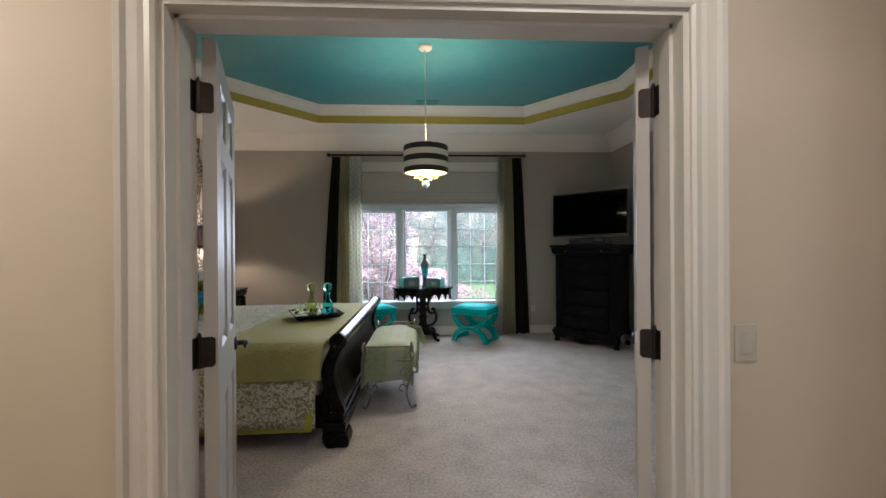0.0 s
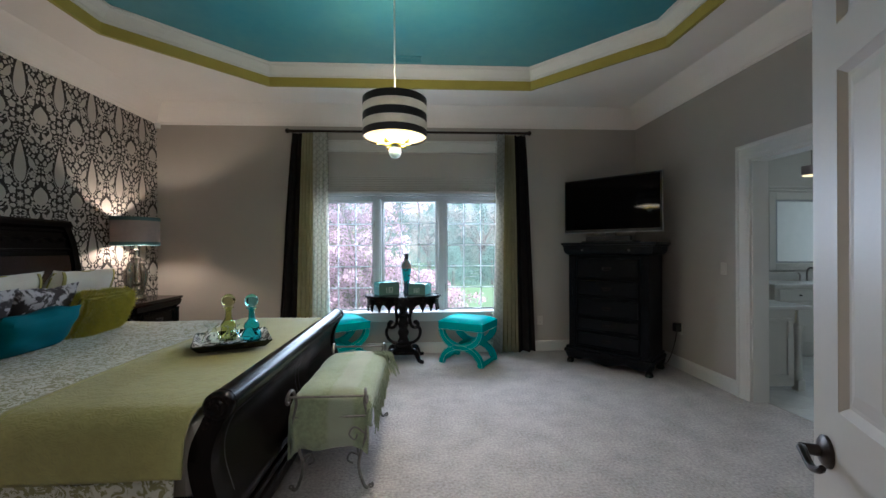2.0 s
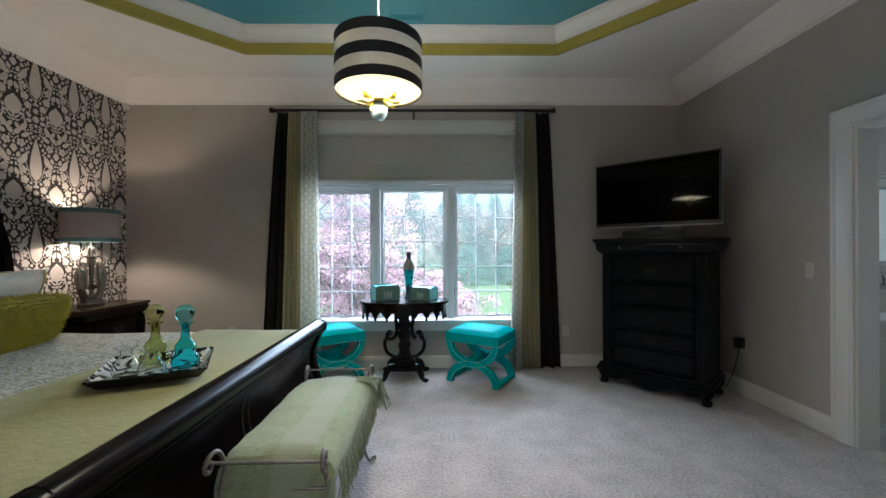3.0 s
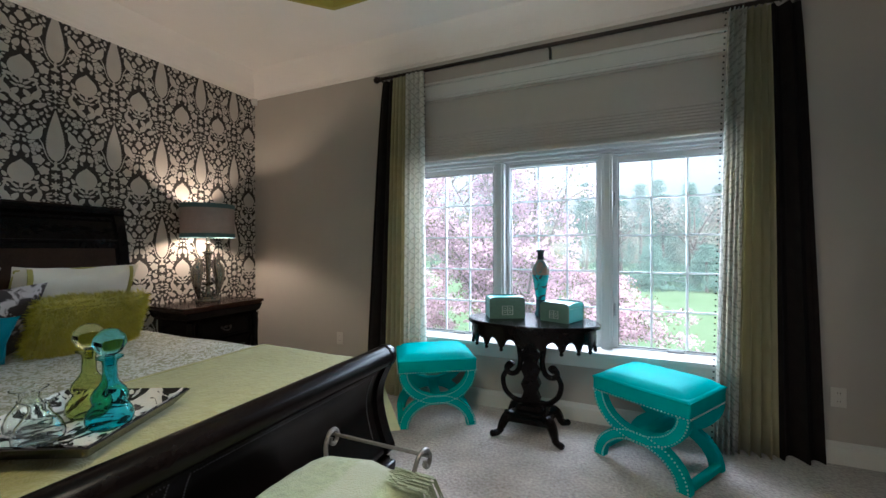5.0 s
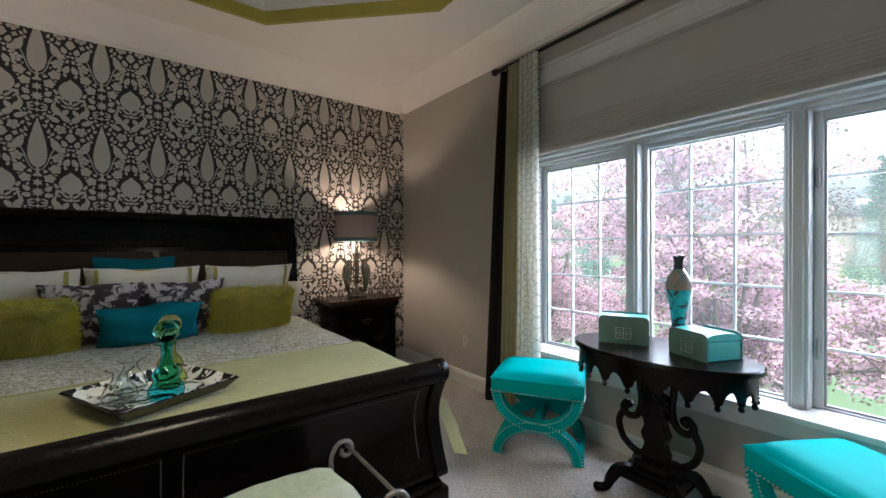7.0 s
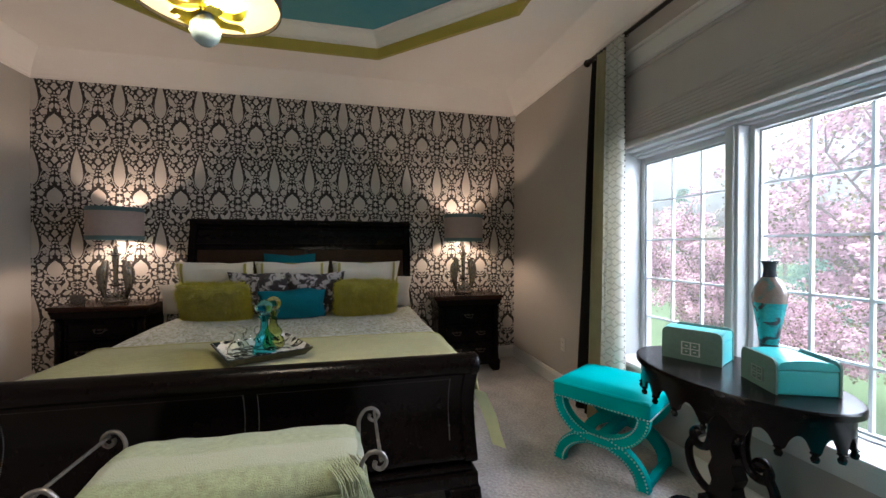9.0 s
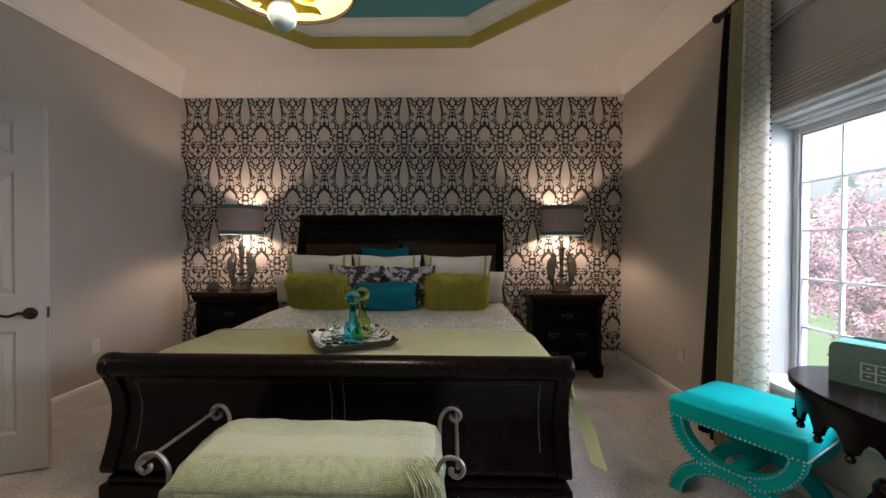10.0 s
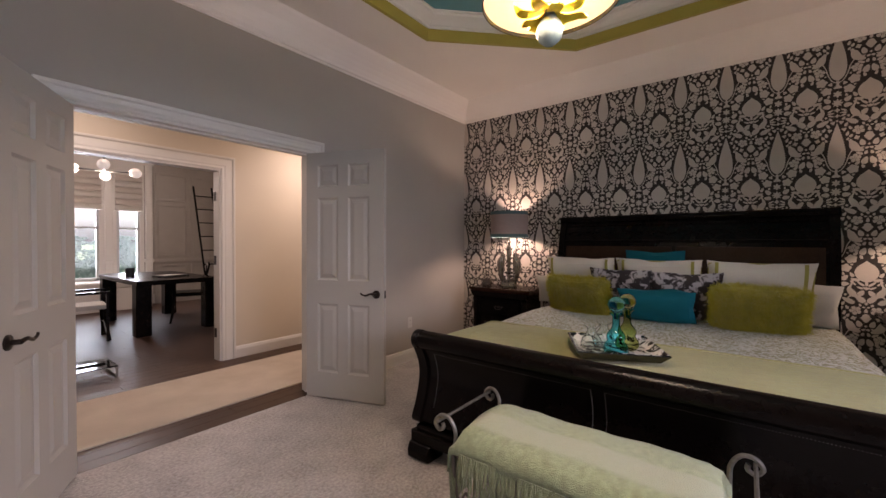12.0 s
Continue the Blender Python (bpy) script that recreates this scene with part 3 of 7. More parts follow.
# double doors
def door_leaf(name, pivot, turn, hand, label):
    w, t, h = (0.71 if hand > 0 else 0.69), 0.042, 2.03
    d = thing(name, pose(pivot[0], pivot[1], 0.012, 0, 0, turn), label, "door")
    d["kind"] = "structure"
    xs = [0.0, 0.107, 0.297, 0.390, 0.580, w]
    zs = [0.0, 0.21, 0.78, 0.975, 1.655, 1.745, 1.925, h]
    panels = {(1, 1), (3, 1), (1, 3), (3, 3), (1, 5), (3, 5)}
    rows = []
    for i in range(5):
        for j in range(7):
            if (i, j) not in panels:
                rows.append((hand * xs[i] if hand > 0 else -xs[i + 1], hand * xs[i + 1] if hand > 0 else -xs[i], -t, 0, zs[j], zs[j + 1]))
    frame_bm = boxes(*rows)
    bmesh.ops.remove_doubles(frame_bm, verts=frame_bm.verts[:], dist=0.0005)
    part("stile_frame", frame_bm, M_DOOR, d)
    for i, j in sorted(panels):
        x0, x1 = xs[i], xs[i + 1]
        if hand < 0:
            x0, x1 = -x1, -x0
        z0, z1 = zs[j], zs[j + 1]
        bm = bmesh.new()
        for s in (0, 1):
            y_edge, y_low, y_up = (-0.001, -0.012, -0.004) if s else (-t + 0.001, -t + 0.012, -t + 0.004)
            rings = []
            for inset, y in ((0.0, y_edge), (0.014, y_low), (0.022, y_low), (0.052, y_up)):
                rings.append([bm.verts.new(p) for p in ((x0 + inset, y, z0 + inset), (x1 - inset, y, z0 + inset), (x1 - inset, y, z1 - inset), (x0 + inset, y, z1 - inset))])
            for a, b in zip(rings, rings[1:]):
                for k in range(4):
                    bm.faces.new((a[k], a[(k + 1) % 4], b[(k + 1) % 4], b[k]))
            bm.faces.new(rings[-1])
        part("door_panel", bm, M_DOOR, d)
    for s in (1, -1):
        y = 0.0 if s > 0 else -t
        x = hand * (w - 0.065)
        lever = lathe([(0.0, 0.0), (0.033, 0.0), (0.033, 0.006), (0.026, 0.011), (0.012, 0.014), (0.011, 0.045), (0.0, 0.047)], 20)
        bmesh.ops.rotate(lever, verts=lever.verts[:], matrix=Matrix.Rotation(-s * math.pi / 2, 3, "X"))
        arm = spline([(0, s * 0.042, 0), (-hand * 0.03, s * 0.05, 0.008), (-hand * 0.07, s * 0.05, -0.006), (-hand * 0.105, s * 0.05, 0.004), (-hand * 0.115, s * 0.048, 0.014)], 5)
        n = len(arm)
        tube(arm, [0.0095 - 0.004 * k / n for k in range(n)], 8, lever)
        bmesh.ops.translate(lever, verts=lever.verts[:], vec=(x, y, 0.875))
        part("door_handle", lever, M_BRONZE, d, "dark bronze lever handle", True)
    for z in (0.22, 0.99, 1.83):
        hb = tube([(0, 0, z - 0.052), (0, 0, z + 0.052)], 0.0085, 10)
        lathe([(0.0, 0.0), (0.006, 0.0), (0.004, 0.012), (0.0, 0.014)], 8, (0, 0, z + 0.052), hb)
        lf = prism([(-0.046, z - 0.042), (-0.038, z - 0.05), (0.0, z - 0.05), (0.0, z + 0.05), (-0.038, z + 0.05), (-0.046, z + 0.042)], min(0, -hand * 0.003), max(0, -hand * 0.003), "x", hb)
        part("hinge", hb, M_BRONZE, d, "dark bronze hinge")
    part("latch_plate", boxes((min(hand * w, hand * (w + 0.002)), max(hand * w, hand * (w + 0.002)), -0.033, -0.009, 0.845, 0.905)), M_BRONZE, d, "dark bronze latch plate")
    for ob in d.children:
        if not ob.name.startswith("hinge"):
            ob.location.y = -0.012
    return d


door_leaf("door_1", (-0.714, S - 0.01), 111.0, 1, "white six-panel door leaf standing open into the bedroom")
door_leaf("door_2", (0.822, S - 0.01), -118.0, -1, "white six-panel door leaf swung open against its jamb")
for _x, _z in ((DOOR[0] + J, 0.0), (DOOR[1] - J, 0.0)):
    _s = 1 if _x < 0 else -1
    structure("trim_hinge_leaf", boxes(*[(min(_x, _x + _s * 0.0025), max(_x, _x + _s * 0.0025), S - 0.055, S - 0.008, z + 0.012 - 0.05, z + 0.012 + 0.05) for z in (0.22, 0.99, 1.83)]), M_BRONZE, "dark bronze hinge leaves on the jamb", "hinge")

# window
GY = N + 0.23


def window_unit():
    w = thing("window_1", pose(0, 0, 0), "white triple casement window with muntin bars", "window")
    w["kind"] = "structure"
    x0, x1, z0, z1 = WIN
    head, foot = 2.0, z0 + 0.015
    wy0, wy1 = GY - 0.045, GY + 0.045
    part("window_frame", boxes((x0, x0 + 0.018, N - 0.004, wy1, z0, z1), (x1 - 0.018, x1, N - 0.004, wy1, z0, z1), (x0 + 0.018, x1 - 0.018, N + 0.02, wy1, z1 - 0.03, z1), (x0 + 0.018, x1 - 0.018, wy0 - 0.03, wy1 + 0.02, z0, foot), bevel=0.004), M_WINDOW, w)
    part("window_head", boxes((x0 + 0.018, x1 - 0.018, N + 0.05, wy1, head, head + 0.10), (x0 + 0.018, x1 - 0.018, N + 0.11, wy1, head - 0.022, head), (x0 + 0.018, x1 - 0.018, N + 0.145, wy1, head - 0.036, head - 0.022), bevel=0.003), M_WINDOW, w, "stepped white head trim")
    sashes = ((-1.097, -0.415, True), (-0.270, 0.410, False), (0.553, 1.235, True))
    for a, b in ((-0.378, -0.300), (0.440, 0.516)):
        part("mullion", boxes((a, b, N + 0.10, wy1, foot, head - 0.036), (a + 0.016, b - 0.016, N + 0.085, N + 0.10, foot, head - 0.036), bevel=0.004), M_WINDOW, w)
    for a, b, opens in sashes:
        c, d = 0.525, (1.922 if opens else 1.936)
        f = 0.036 if opens else 0.029
        y0 = wy0 + (0.012 if opens else -0.012)
        rows = [(a - f, a, y0, wy1 - 0.01, foot, head - 0.037), (b, b + f, y0, wy1 - 0.01, foot, head - 0.037), (a, b, y0, wy1 - 0.01, foot, c), (a, b, y0, wy1 - 0.01, d, head - 0.037)]
        sash = part("sash", boxes(*rows, bevel=0.003), M_WINDOW, w)
        e = 0.010
        part("glazing_bead", boxes((a - 0.001, a + e, GY - 0.022, GY - 0.006, c, d), (b - e, b + 0.001, GY - 0.022, GY - 0.006, c, d), (a + e, b - e, GY - 0.022, GY - 0.006, c, c + e), (a + e, b - e, GY - 0.022, GY - 0.006, d - e, d)), M_SEAL if opens else M_WINDOW, sash, "grey screen seal" if opens else "")
        cols, rowsn = 3, 5
        gx = [a + (b - a) * k / cols for k in range(cols + 1)]
        gz = [c + (d - c) * k / rowsn for k in range(rowsn + 1)]
        h = 0.0065
        for x in gx[1:-1]:
            part("muntin", boxes((x - h, x + h, GY - 0.005, GY + 0.015, gz[0], gz[-1])), M_MUNTIN, sash)
        for z in gz[1:-1]:
            for i in range(cols):
                part("muntin", boxes((gx[i] + (h if i else 0), gx[i + 1] - (h if i < cols - 1 else 0), GY - 0.005, GY + 0.015, z - h, z + h)), M_MUNTIN, sash)
        pane = part("pane", boxes((a - 0.004, b + 0.004, GY + 0.003, GY + 0.008, c - 0.004, d + 0.004)), M_PANE, sash)
        pane.visible_shadow = False
        if opens:
            part("crank", boxes(((a + b) / 2 - 0.02, (a + b) / 2 + 0.09, y0 - 0.022, y0, foot + 0.001, foot + 0.02), bevel=0.005), M_SILVER, sash, "small casement crank")
            side = b + 0.012 if a < 0 else a - 0.026
            for z in (c + 0.28, d - 0.28):
                part("latch", boxes((side, side + 0.014, y0 - 0.014, y0, z - 0.05, z + 0.05), bevel=0.004), M_SILVER, sash)
    pane = part("transom_pane", boxes((x0 + 0.018, x1 - 0.018, GY, GY + 0.006, head + 0.10, z1 - 0.03)), M_PANE, w)
    pane.visible_shadow = False
    part("window_sill", boxes((x0 - 0.11, x1 + 0.11, N - 0.045, N, z0 - 0.012, z0 + 0.02), (x0 + 0.018, x1 - 0.018, N, wy0 - 0.03, z0, z0 + 0.02), bevel=0.006, seg=2), M_TRIM, w)
    part("apron", boxes((x0 - 0.08, x1 + 0.08, N - 0.018, N, z0 - 0.10, z0 - 0.012), bevel=0.006), M_TRIM, w)
    part("window_casing", boxes((x0 - 0.095, x0, N - 0.02, N, z0 + 0.02, z1 - 0.05), (x1, x1 + 0.095, N - 0.02, N, z0 + 0.02, z1 - 0.05), (x0 - 0.095, x1 + 0.095, N - 0.022, N, z1 - 0.05, z1 + 0.05), (x0 - 0.10, x1 + 0.10, N - 0.03, N, z1 - 0.068, z1 - 0.05), (x0 - 0.11, x1 + 0.11, N - 0.034, N, z1 + 0.05, z1 + 0.075), bevel=0.006), M_TRIM, w)


window_unit()


def cellular_blind():
    b = thing("window_blind", pose((WIN[0] + WIN[1]) / 2, N + 0.03, 2.02), "grey pleated blind drawn over the transom", "blind")
    hw = (WIN[1] - WIN[0]) / 2 - 0.022
    pts = [(-0.010, 0.035)]
    for k in range(1, 17):
        pts.append((-0.004 if k % 2 else -0.010, 0.035 + 0.011 * k))
    pts += [(-0.008, 0.30), (-0.009, 0.40), (-0.008, 0.50)]
    outline = pts + [(x + 0.016, z) for x, z in reversed(pts)]
    part("pleats", prism(outline, -hw, hw, "x"), M_SHADE, b)
    part("head_rail", boxes((-hw, hw, -0.03, 0.03, 0.50, 0.54), bevel=0.006), M_SHADE, b)
    part("bottom_rail", boxes((-hw, hw, -0.022, 0.022, 0.0, 0.034), bevel=0.008, seg=2), M_SHADE, b)


cellular_blind()

# ---- hall, study and bathroom shells ----
HY = -1.42
OD = (-0.66, 0.95, 2.09)
structure("floor_hall", boxes((W, E, -7.0, S - 0.01, -0.12, -0.016)), M_GROUT, "dark floor bed under the planks", "floor")
structure("wall_hall_far", boxes((W, OD[0], HY - 0.07, HY, -0.02, 3.0), (OD[1], E, HY - 0.07, HY, -0.02, 3.0), (OD[0], OD[1], HY - 0.07, HY, OD[2], 3.0)), M_HALL, "beige hallway wall with the study opening", "wall")
structure("wall_study_near", boxes((W, OD[0], HY - 0.14, HY - 0.07, -0.02, 3.2), (OD[1], E, HY - 0.14, HY - 0.07, -0.02, 3.2), (OD[0], OD[1], HY - 0.14, HY - 0.07, OD[2], 3.2)), M_PANELWALL, "greige study face of the opening wall", "wall")
structure("wall_hall_west", boxes((W - 0.14, W, -7.14, H0, -0.25, 3.4)), M_HALL, "plain beige end wall", "wall")
structure("wall_hall_east", boxes((E, E + 0.14, -7.14, H0, -0.25, 3.4)), M_HALL, "plain beige end wall", "wall")
structure("ceiling_hall", boxes((W, E, HY - 0.14, H0, 2.68, 2.75)), M_CEIL, "warm white hallway ceiling", "ceiling")
structure("ceiling_study", boxes((W, E, -7.0, HY - 0.14, 3.05, 3.12)), M_CEIL, "white study ceiling", "ceiling")
casing("trim_study_casing", OD[0], OD[1], OD[2], HY, 1, 0.14)
structure("trim_study_jamb", boxes((OD[0], OD[0] + J, HY - 0.14, HY, -0.012, OD[2]), (OD[1] - J, OD[1], HY - 0.14, HY, -0.012, OD[2]), (OD[0] + J, OD[1] - J, HY - 0.14, HY, OD[2] - J, OD[2])), M_TRIM, "white jamb of the study opening", "door jamb")
structure("trim_study_hinges", boxes(*[(OD[0] + J, OD[0] + J + 0.006, HY - 0.12, HY - 0.075, z, z + 0.1) for z in (0.25, 1.05, 1.75)]), M_BRONZE, "dark bronze hinges on the study jamb", "hinge")
baseboard("baseboard", [(W, HY), (OD[0] - 0.14, HY)])
baseboard("baseboard", [(OD[1] + 0.14, HY), (E, HY)])
baseboard("baseboard", [(DOOR[0] - 0.14, H0), (W, H0)])
baseboard("baseboard", [(E, H0), (DOOR[1] + 0.14, H0)])
runner = thing("hall_runner", pose(0, -0.62, 0), "tan cut-pile runner with a bound edge on the wood floor", "rug")
part("carpet", boxes((W + 0.2, E - 0.2, -0.46, 0.46, 0.0, 0.012), bevel=0.004), M_RUNNER, runner)
part("binding", boxes((W + 0.18, E - 0.18, -0.49, -0.46, 0.0, 0.010), (W + 0.18, E - 0.18, 0.46, 0.49, 0.0, 0.010)), M_RUNNER, runner)

# study back wall with panels and two tall windows
SY = -6.85
sw = structure("wall_study_back", boxes((W, -1.42, SY - 0.14, SY, -0.02, 3.2)), M_PANELWALL, "greige panelled study wall", "wall")
structure("wall_study_bay", boxes((-1.42, -1.35, SY - 0.14, SY, -0.02, 3.2), (-0.97, -0.70, SY - 0.14, SY, -0.02, 3.2), (-0.25, E, SY - 0.14, SY, -0.02, 3.2), (-1.35, -0.97, SY - 0.14, SY, -0.02, 0.55), (-0.70, -0.25, SY - 0.14, SY, -0.02, 0.55), (-1.35, -0.97, SY - 0.14, SY, 2.65, 3.2), (-0.70, -0.25, SY - 0.14, SY, 2.65, 3.2)), M_TRIM, "white study bay wall with tall windows", "wall")


def panel_frame(x0, x1, z0, z1, y):
    part("panel", boxes((x0, x0 + 0.05, y, y + 0.022, z0, z1), (x1 - 0.05, x1, y, y + 0.022, z0, z1), (x0 + 0.05, x1 - 0.05, y, y + 0.022, z0, z0 + 0.05), (x0 + 0.05, x1 - 0.05, y, y + 0.022, z1 - 0.05, z1), bevel=0.005), M_PANELWALL, sw)


for _a, _b in ((-2.9, -2.29), (-2.23, -1.62)):
    for _c, _d in ((0.15, 0.82), (0.98, 2.12), (2.18, 2.78)):
        panel_frame(_a, _b, _c, _d, SY)
part("chair_rail", boxes((W, -1.58, SY, SY + 0.035, 0.86, 0.93), bevel=0.006), M_PANELWALL, sw)
for _a in (-1.56, -0.90, -0.20):
    part("pilaster", boxes((_a, _a + 0.12, SY, SY + 0.05, 0.0, 3.0), (_a - 0.02, _a + 0.14, SY, SY + 0.07, 0.0, 0.2), (_a - 0.02, _a + 0.14, SY, SY + 0.07, 0.88, 0.94), (_a - 0.02, _a + 0.14, SY, SY + 0.07, 2.9, 3.05), bevel=0.006), M_TRIM, sw)


def study_window(name, x0, x1):
    w = thing(name, pose(0, 0, 0), "tall white sash window in the study", "window")
    w["kind"] = "structure"
    part("window_frame", boxes((x0, x0 + 0.04, SY - 0.1, SY - 0.02, 0.55, 2.65), (x1 - 0.04, x1, SY - 0.1, SY - 0.02, 0.55, 2.65), (x0, x1, SY - 0.1, SY - 0.02, 0.55, 0.6), (x0, x1, SY - 0.1, SY - 0.02, 1.55, 1.59), (x0, x1, SY - 0.1, SY - 0.02, 2.6, 2.65)), M_WINDOW, w)
    p = part("pane", boxes((x0 + 0.04, x1 - 0.04, SY - 0.07, SY - 0.065, 0.6, 2.6)), M_PANE, w)
    p.visible_shadow = False
    s = thing("roman_shade", pose((x0 + x1) / 2, SY + 0.02, 1.92), "striped taupe roman shade half drawn", "blind", "study shades")
    hw = (x1 - x0) / 2 + 0.03
    for k in range(6):
        part("fold", prism([(0.0, 0.12 * k), (0.05, 0.12 * k + 0.01), (0.045, 0.12 * k + 0.06), (0.0, 0.12 * k + 0.13)], -hw, hw, "x"), M_SHADE if k % 2 else M_SHEET, s, ("pale stripe", "taupe stripe")[k % 2])


study_window("window_2", -1.35, -0.97)
study_window("window_3", -0.70, -0.25)

# bathroom shell
BX = 7.2
structure("floor_bathroom", boxes((E + 0.14, BX, 1.2, N, -0.12, -0.006)), M_GROUT, "grey grout bed of the bathroom floor", "floor")
structure("wall_bathroom_north", boxes((E + 0.14, 5.72, N, N + 0.16, -0.25, 3.0), (6.9, BX, N, N + 0.16, -0.25, 3.0), (5.72, 6.9, N, N + 0.16, -0.25, 1.0), (5.72, 6.9, N, N + 0.16, 2.35, 3.0)), M_CABINET, "pale bathroom wall with a window", "wall")
structure("wall_bathroom_east", boxes((BX, BX + 0.14, 1.06, N + 0.16, -0.25, 3.0)), M_CABINET, "pale bathroom wall", "wall")
structure("wall_bathroom_south", boxes((E + 0.14, BX, 1.06, 1.2, -0.25, 3.0)), M_CABINET, "pale bathroom wall", "wall")
structure("wall_bathroom_west", boxes((E + 0.14, E + 0.16, BATH[1], N, 0, 2.7), (E + 0.14, E + 0.16, 1.2, BATH[0], 0, 2.7), (E + 0.14, E + 0.16, BATH[0], BATH[1], BATH[2], 2.7)), M_CABINET, "pale bathroom face of the dividing wall", "wall")
structure("ceiling_bathroom", boxes((E + 0.14, BX, 1.2, N, 2.7, 2.78)), M_CEIL, "white bathroom ceiling", "ceiling")


def bath_window():
    w = thing("window_4", pose(0, 0, 0), "white bathroom window with muntin bars", "window")
    w["kind"] = "structure"
    x0, x1, z0, z1 = 5.72, 6.9, 1.0, 2.35
    part("window_frame", boxes((x0 - 0.1, x0 + 0.04, N - 0.02, N + 0.1, z0 - 0.04, z1), (x1 - 0.04, x1 + 0.1, N - 0.02, N + 0.1, z0 - 0.04, z1), (x0 - 0.1, x1 + 0.1, N - 0.02, N + 0.1, z1 - 0.04, z1 + 0.1), (x0 - 0.12, x1 + 0.12, N - 0.04, N + 0.1, z0 - 0.04, z0 + 0.02), (x0 + 0.04, x1 - 0.04, N + 0.03, N + 0.09, 1.75, 1.84)), M_WINDOW, w)
    for k in range(1, 6):
        x = x0 + 0.04 + (x1 - x0 - 0.08) * k / 6
        part("muntin", boxes((x - 0.009, x + 0.009, N + 0.05, N + 0.07, z0, 1.75)), M_WINDOW, w)
    for k in range(1, 5):
        z = z0 + 0.02 + 0.73 * k / 5
        part("muntin", boxes((x0 + 0.04, x1 - 0.04, N + 0.052, N + 0.068, z - 0.009, z + 0.009)), M_WINDOW, w)
    p = part("pane", boxes((x0 + 0.04, x1 - 0.04, N + 0.058, N + 0.062, z0, z1)), M_PANE, w)
    p.visible_shadow = False


bath_window()

# roof and outer skin
structure("roof", boxes((W - 0.14, BX + 0.14, -7.14, N + NT, 3.4, 3.5)), M_SIDING, "plain closing roof slab", "roof")
structure("foundation", boxes((W - 0.14, BX + 0.14, -7.0, N + NT, -3.0, -0.25)), M_SIDING, "tan rendered lower storey of the house", "wall")

# ---- outdoors ----
GZ = -3.0


def ground_sheet():
    bm = bmesh.new()
    vs = [bm.verts.new((x, y, GZ)) for x, y in ((-900, -900), (900, -900), (900, 900), (-900, 900))]
    bm.faces.new(vs)
    return bm


structure("ground", ground_sheet(), M_GRASS, "bright green spring lawn", "lawn")
structure("road", boxes((7.0, 9.5, 20, 33, GZ + 0.004, GZ + 0.03), (9.5, 40, 24, 28, GZ + 0.004, GZ + 0.03)), M_ROAD, "pale gravel drive across the lawn", "drive")
structure("backdrop_woods", prism([(-200, -3.0), (200, -3.0), (200, 6.5), (150, 8), (90, 6), (40, 8.5), (10, 6.5), (-30, 8), (-70, 6), (-120, 8.5), (-200, 6)], 118, 119, "y"), M_BUD, "hazy distant spring woods", "woods")


def leaf_cloud(bm, centre, radii, count, size, rng, droop=0.0, shell=0.55):
    for _ in range(count):
        while True:
            p = Vector((rng.uniform(-1, 1), rng.uniform(-1, 1), rng.uniform(-1, 1)))
            if shell < p.length < 1:
                break
        c = Vector(centre) + Vector((p.x * radii[0], p.y * radii[1], p.z * radii[2] - droop * p.length))
        a = Vector((rng.gauss(0, 1), rng.gauss(0, 1), rng.gauss(0, 1))).normalized()
        b = a.orthogonal().normalized()
        s = size * rng.uniform(0.6, 1.4)
        bm.faces.new([bm.verts.new(c + q) for q in (a * s, b * s * 0.6, -a * s, -b * s * 0.6)])


def blossom_tree(at, height, spread, seed, count=230):
    rng = random.Random(seed)
    t = thing("blossom_tree", pose(*at), "pink flowering crabapple tree on the lawn", "tree")
    trunk = tube(spline([(0, 0, -0.1), (0.05, 0.02, height * 0.12), (-0.04, 0.05, height * 0.25), (0, 0, height * 0.36)], 4), [0.16 - 0.004 * k for k in range(13)], 9)
    tips = []
    for k in range(18):
        a = k * 2.4 + rng.uniform(-0.3, 0.3)
        z0 = height * rng.uniform(0.2, 0.36)
        rise = ((k * 7) % 18 + rng.random()) / 18
        z1 = height * (0.38 + 0.58 * rise)
        r = spread * rng.uniform(0.62, 1.0) * (1.0 - 0.5 * max(0.0, rise - 0.45))
        mid = (0.5 * r * math.cos(a + 0.2), 0.5 * r * math.sin(a + 0.2), (z0 + z1) / 2 + 0.25)
        end = (r * math.cos(a), r * math.sin(a), z1)
        pts = spline([(0, 0, z0), mid, end], 6)
        tube(pts, [0.042 - 0.0029 * q for q in range(13)], 6, trunk)
        for q in range(3, 13):
            for _ in range(2):
                d = Vector((rng.gauss(0, 1), rng.gauss(0, 1), rng.uniform(-0.2, 1.0))).normalized() * rng.uniform(0.4, 0.95)
                tw = spline([pts[q], pts[q] + d * 0.5 + Vector((0, 0, 0.06)), pts[q] + d], 3)
                tube(tw, [0.014 - 0.0017 * i for i in range(7)], 4, trunk)
                tips += [tw[3], tw[5], tw[6]]
    part("trunk", trunk, M_BARK, t, "", True)
    crown, leaves = bmesh.new(), bmesh.new()
    for p in tips:
        leaf_cloud(crown, p, (0.21, 0.21, 0.16), count // 2, 0.030, rng, 0.03, 0.0)
        leaf_cloud(leaves, p, (0.32, 0.32, 0.26), 12, 0.028, rng, 0.05, 0.1)
    part("crown", crown, M_BLOSSOM, t, "pink blossom")
    part("leaves", leaves, M_NEWLEAF, t, "bronze green young leaves")
    return t


blossom_tree((-1.4, 10.2, GZ), 6.7, 2.8, 3, 96)
blossom_tree((-6.4, 12.0, GZ), 5.4, 2.8, 8, 110)


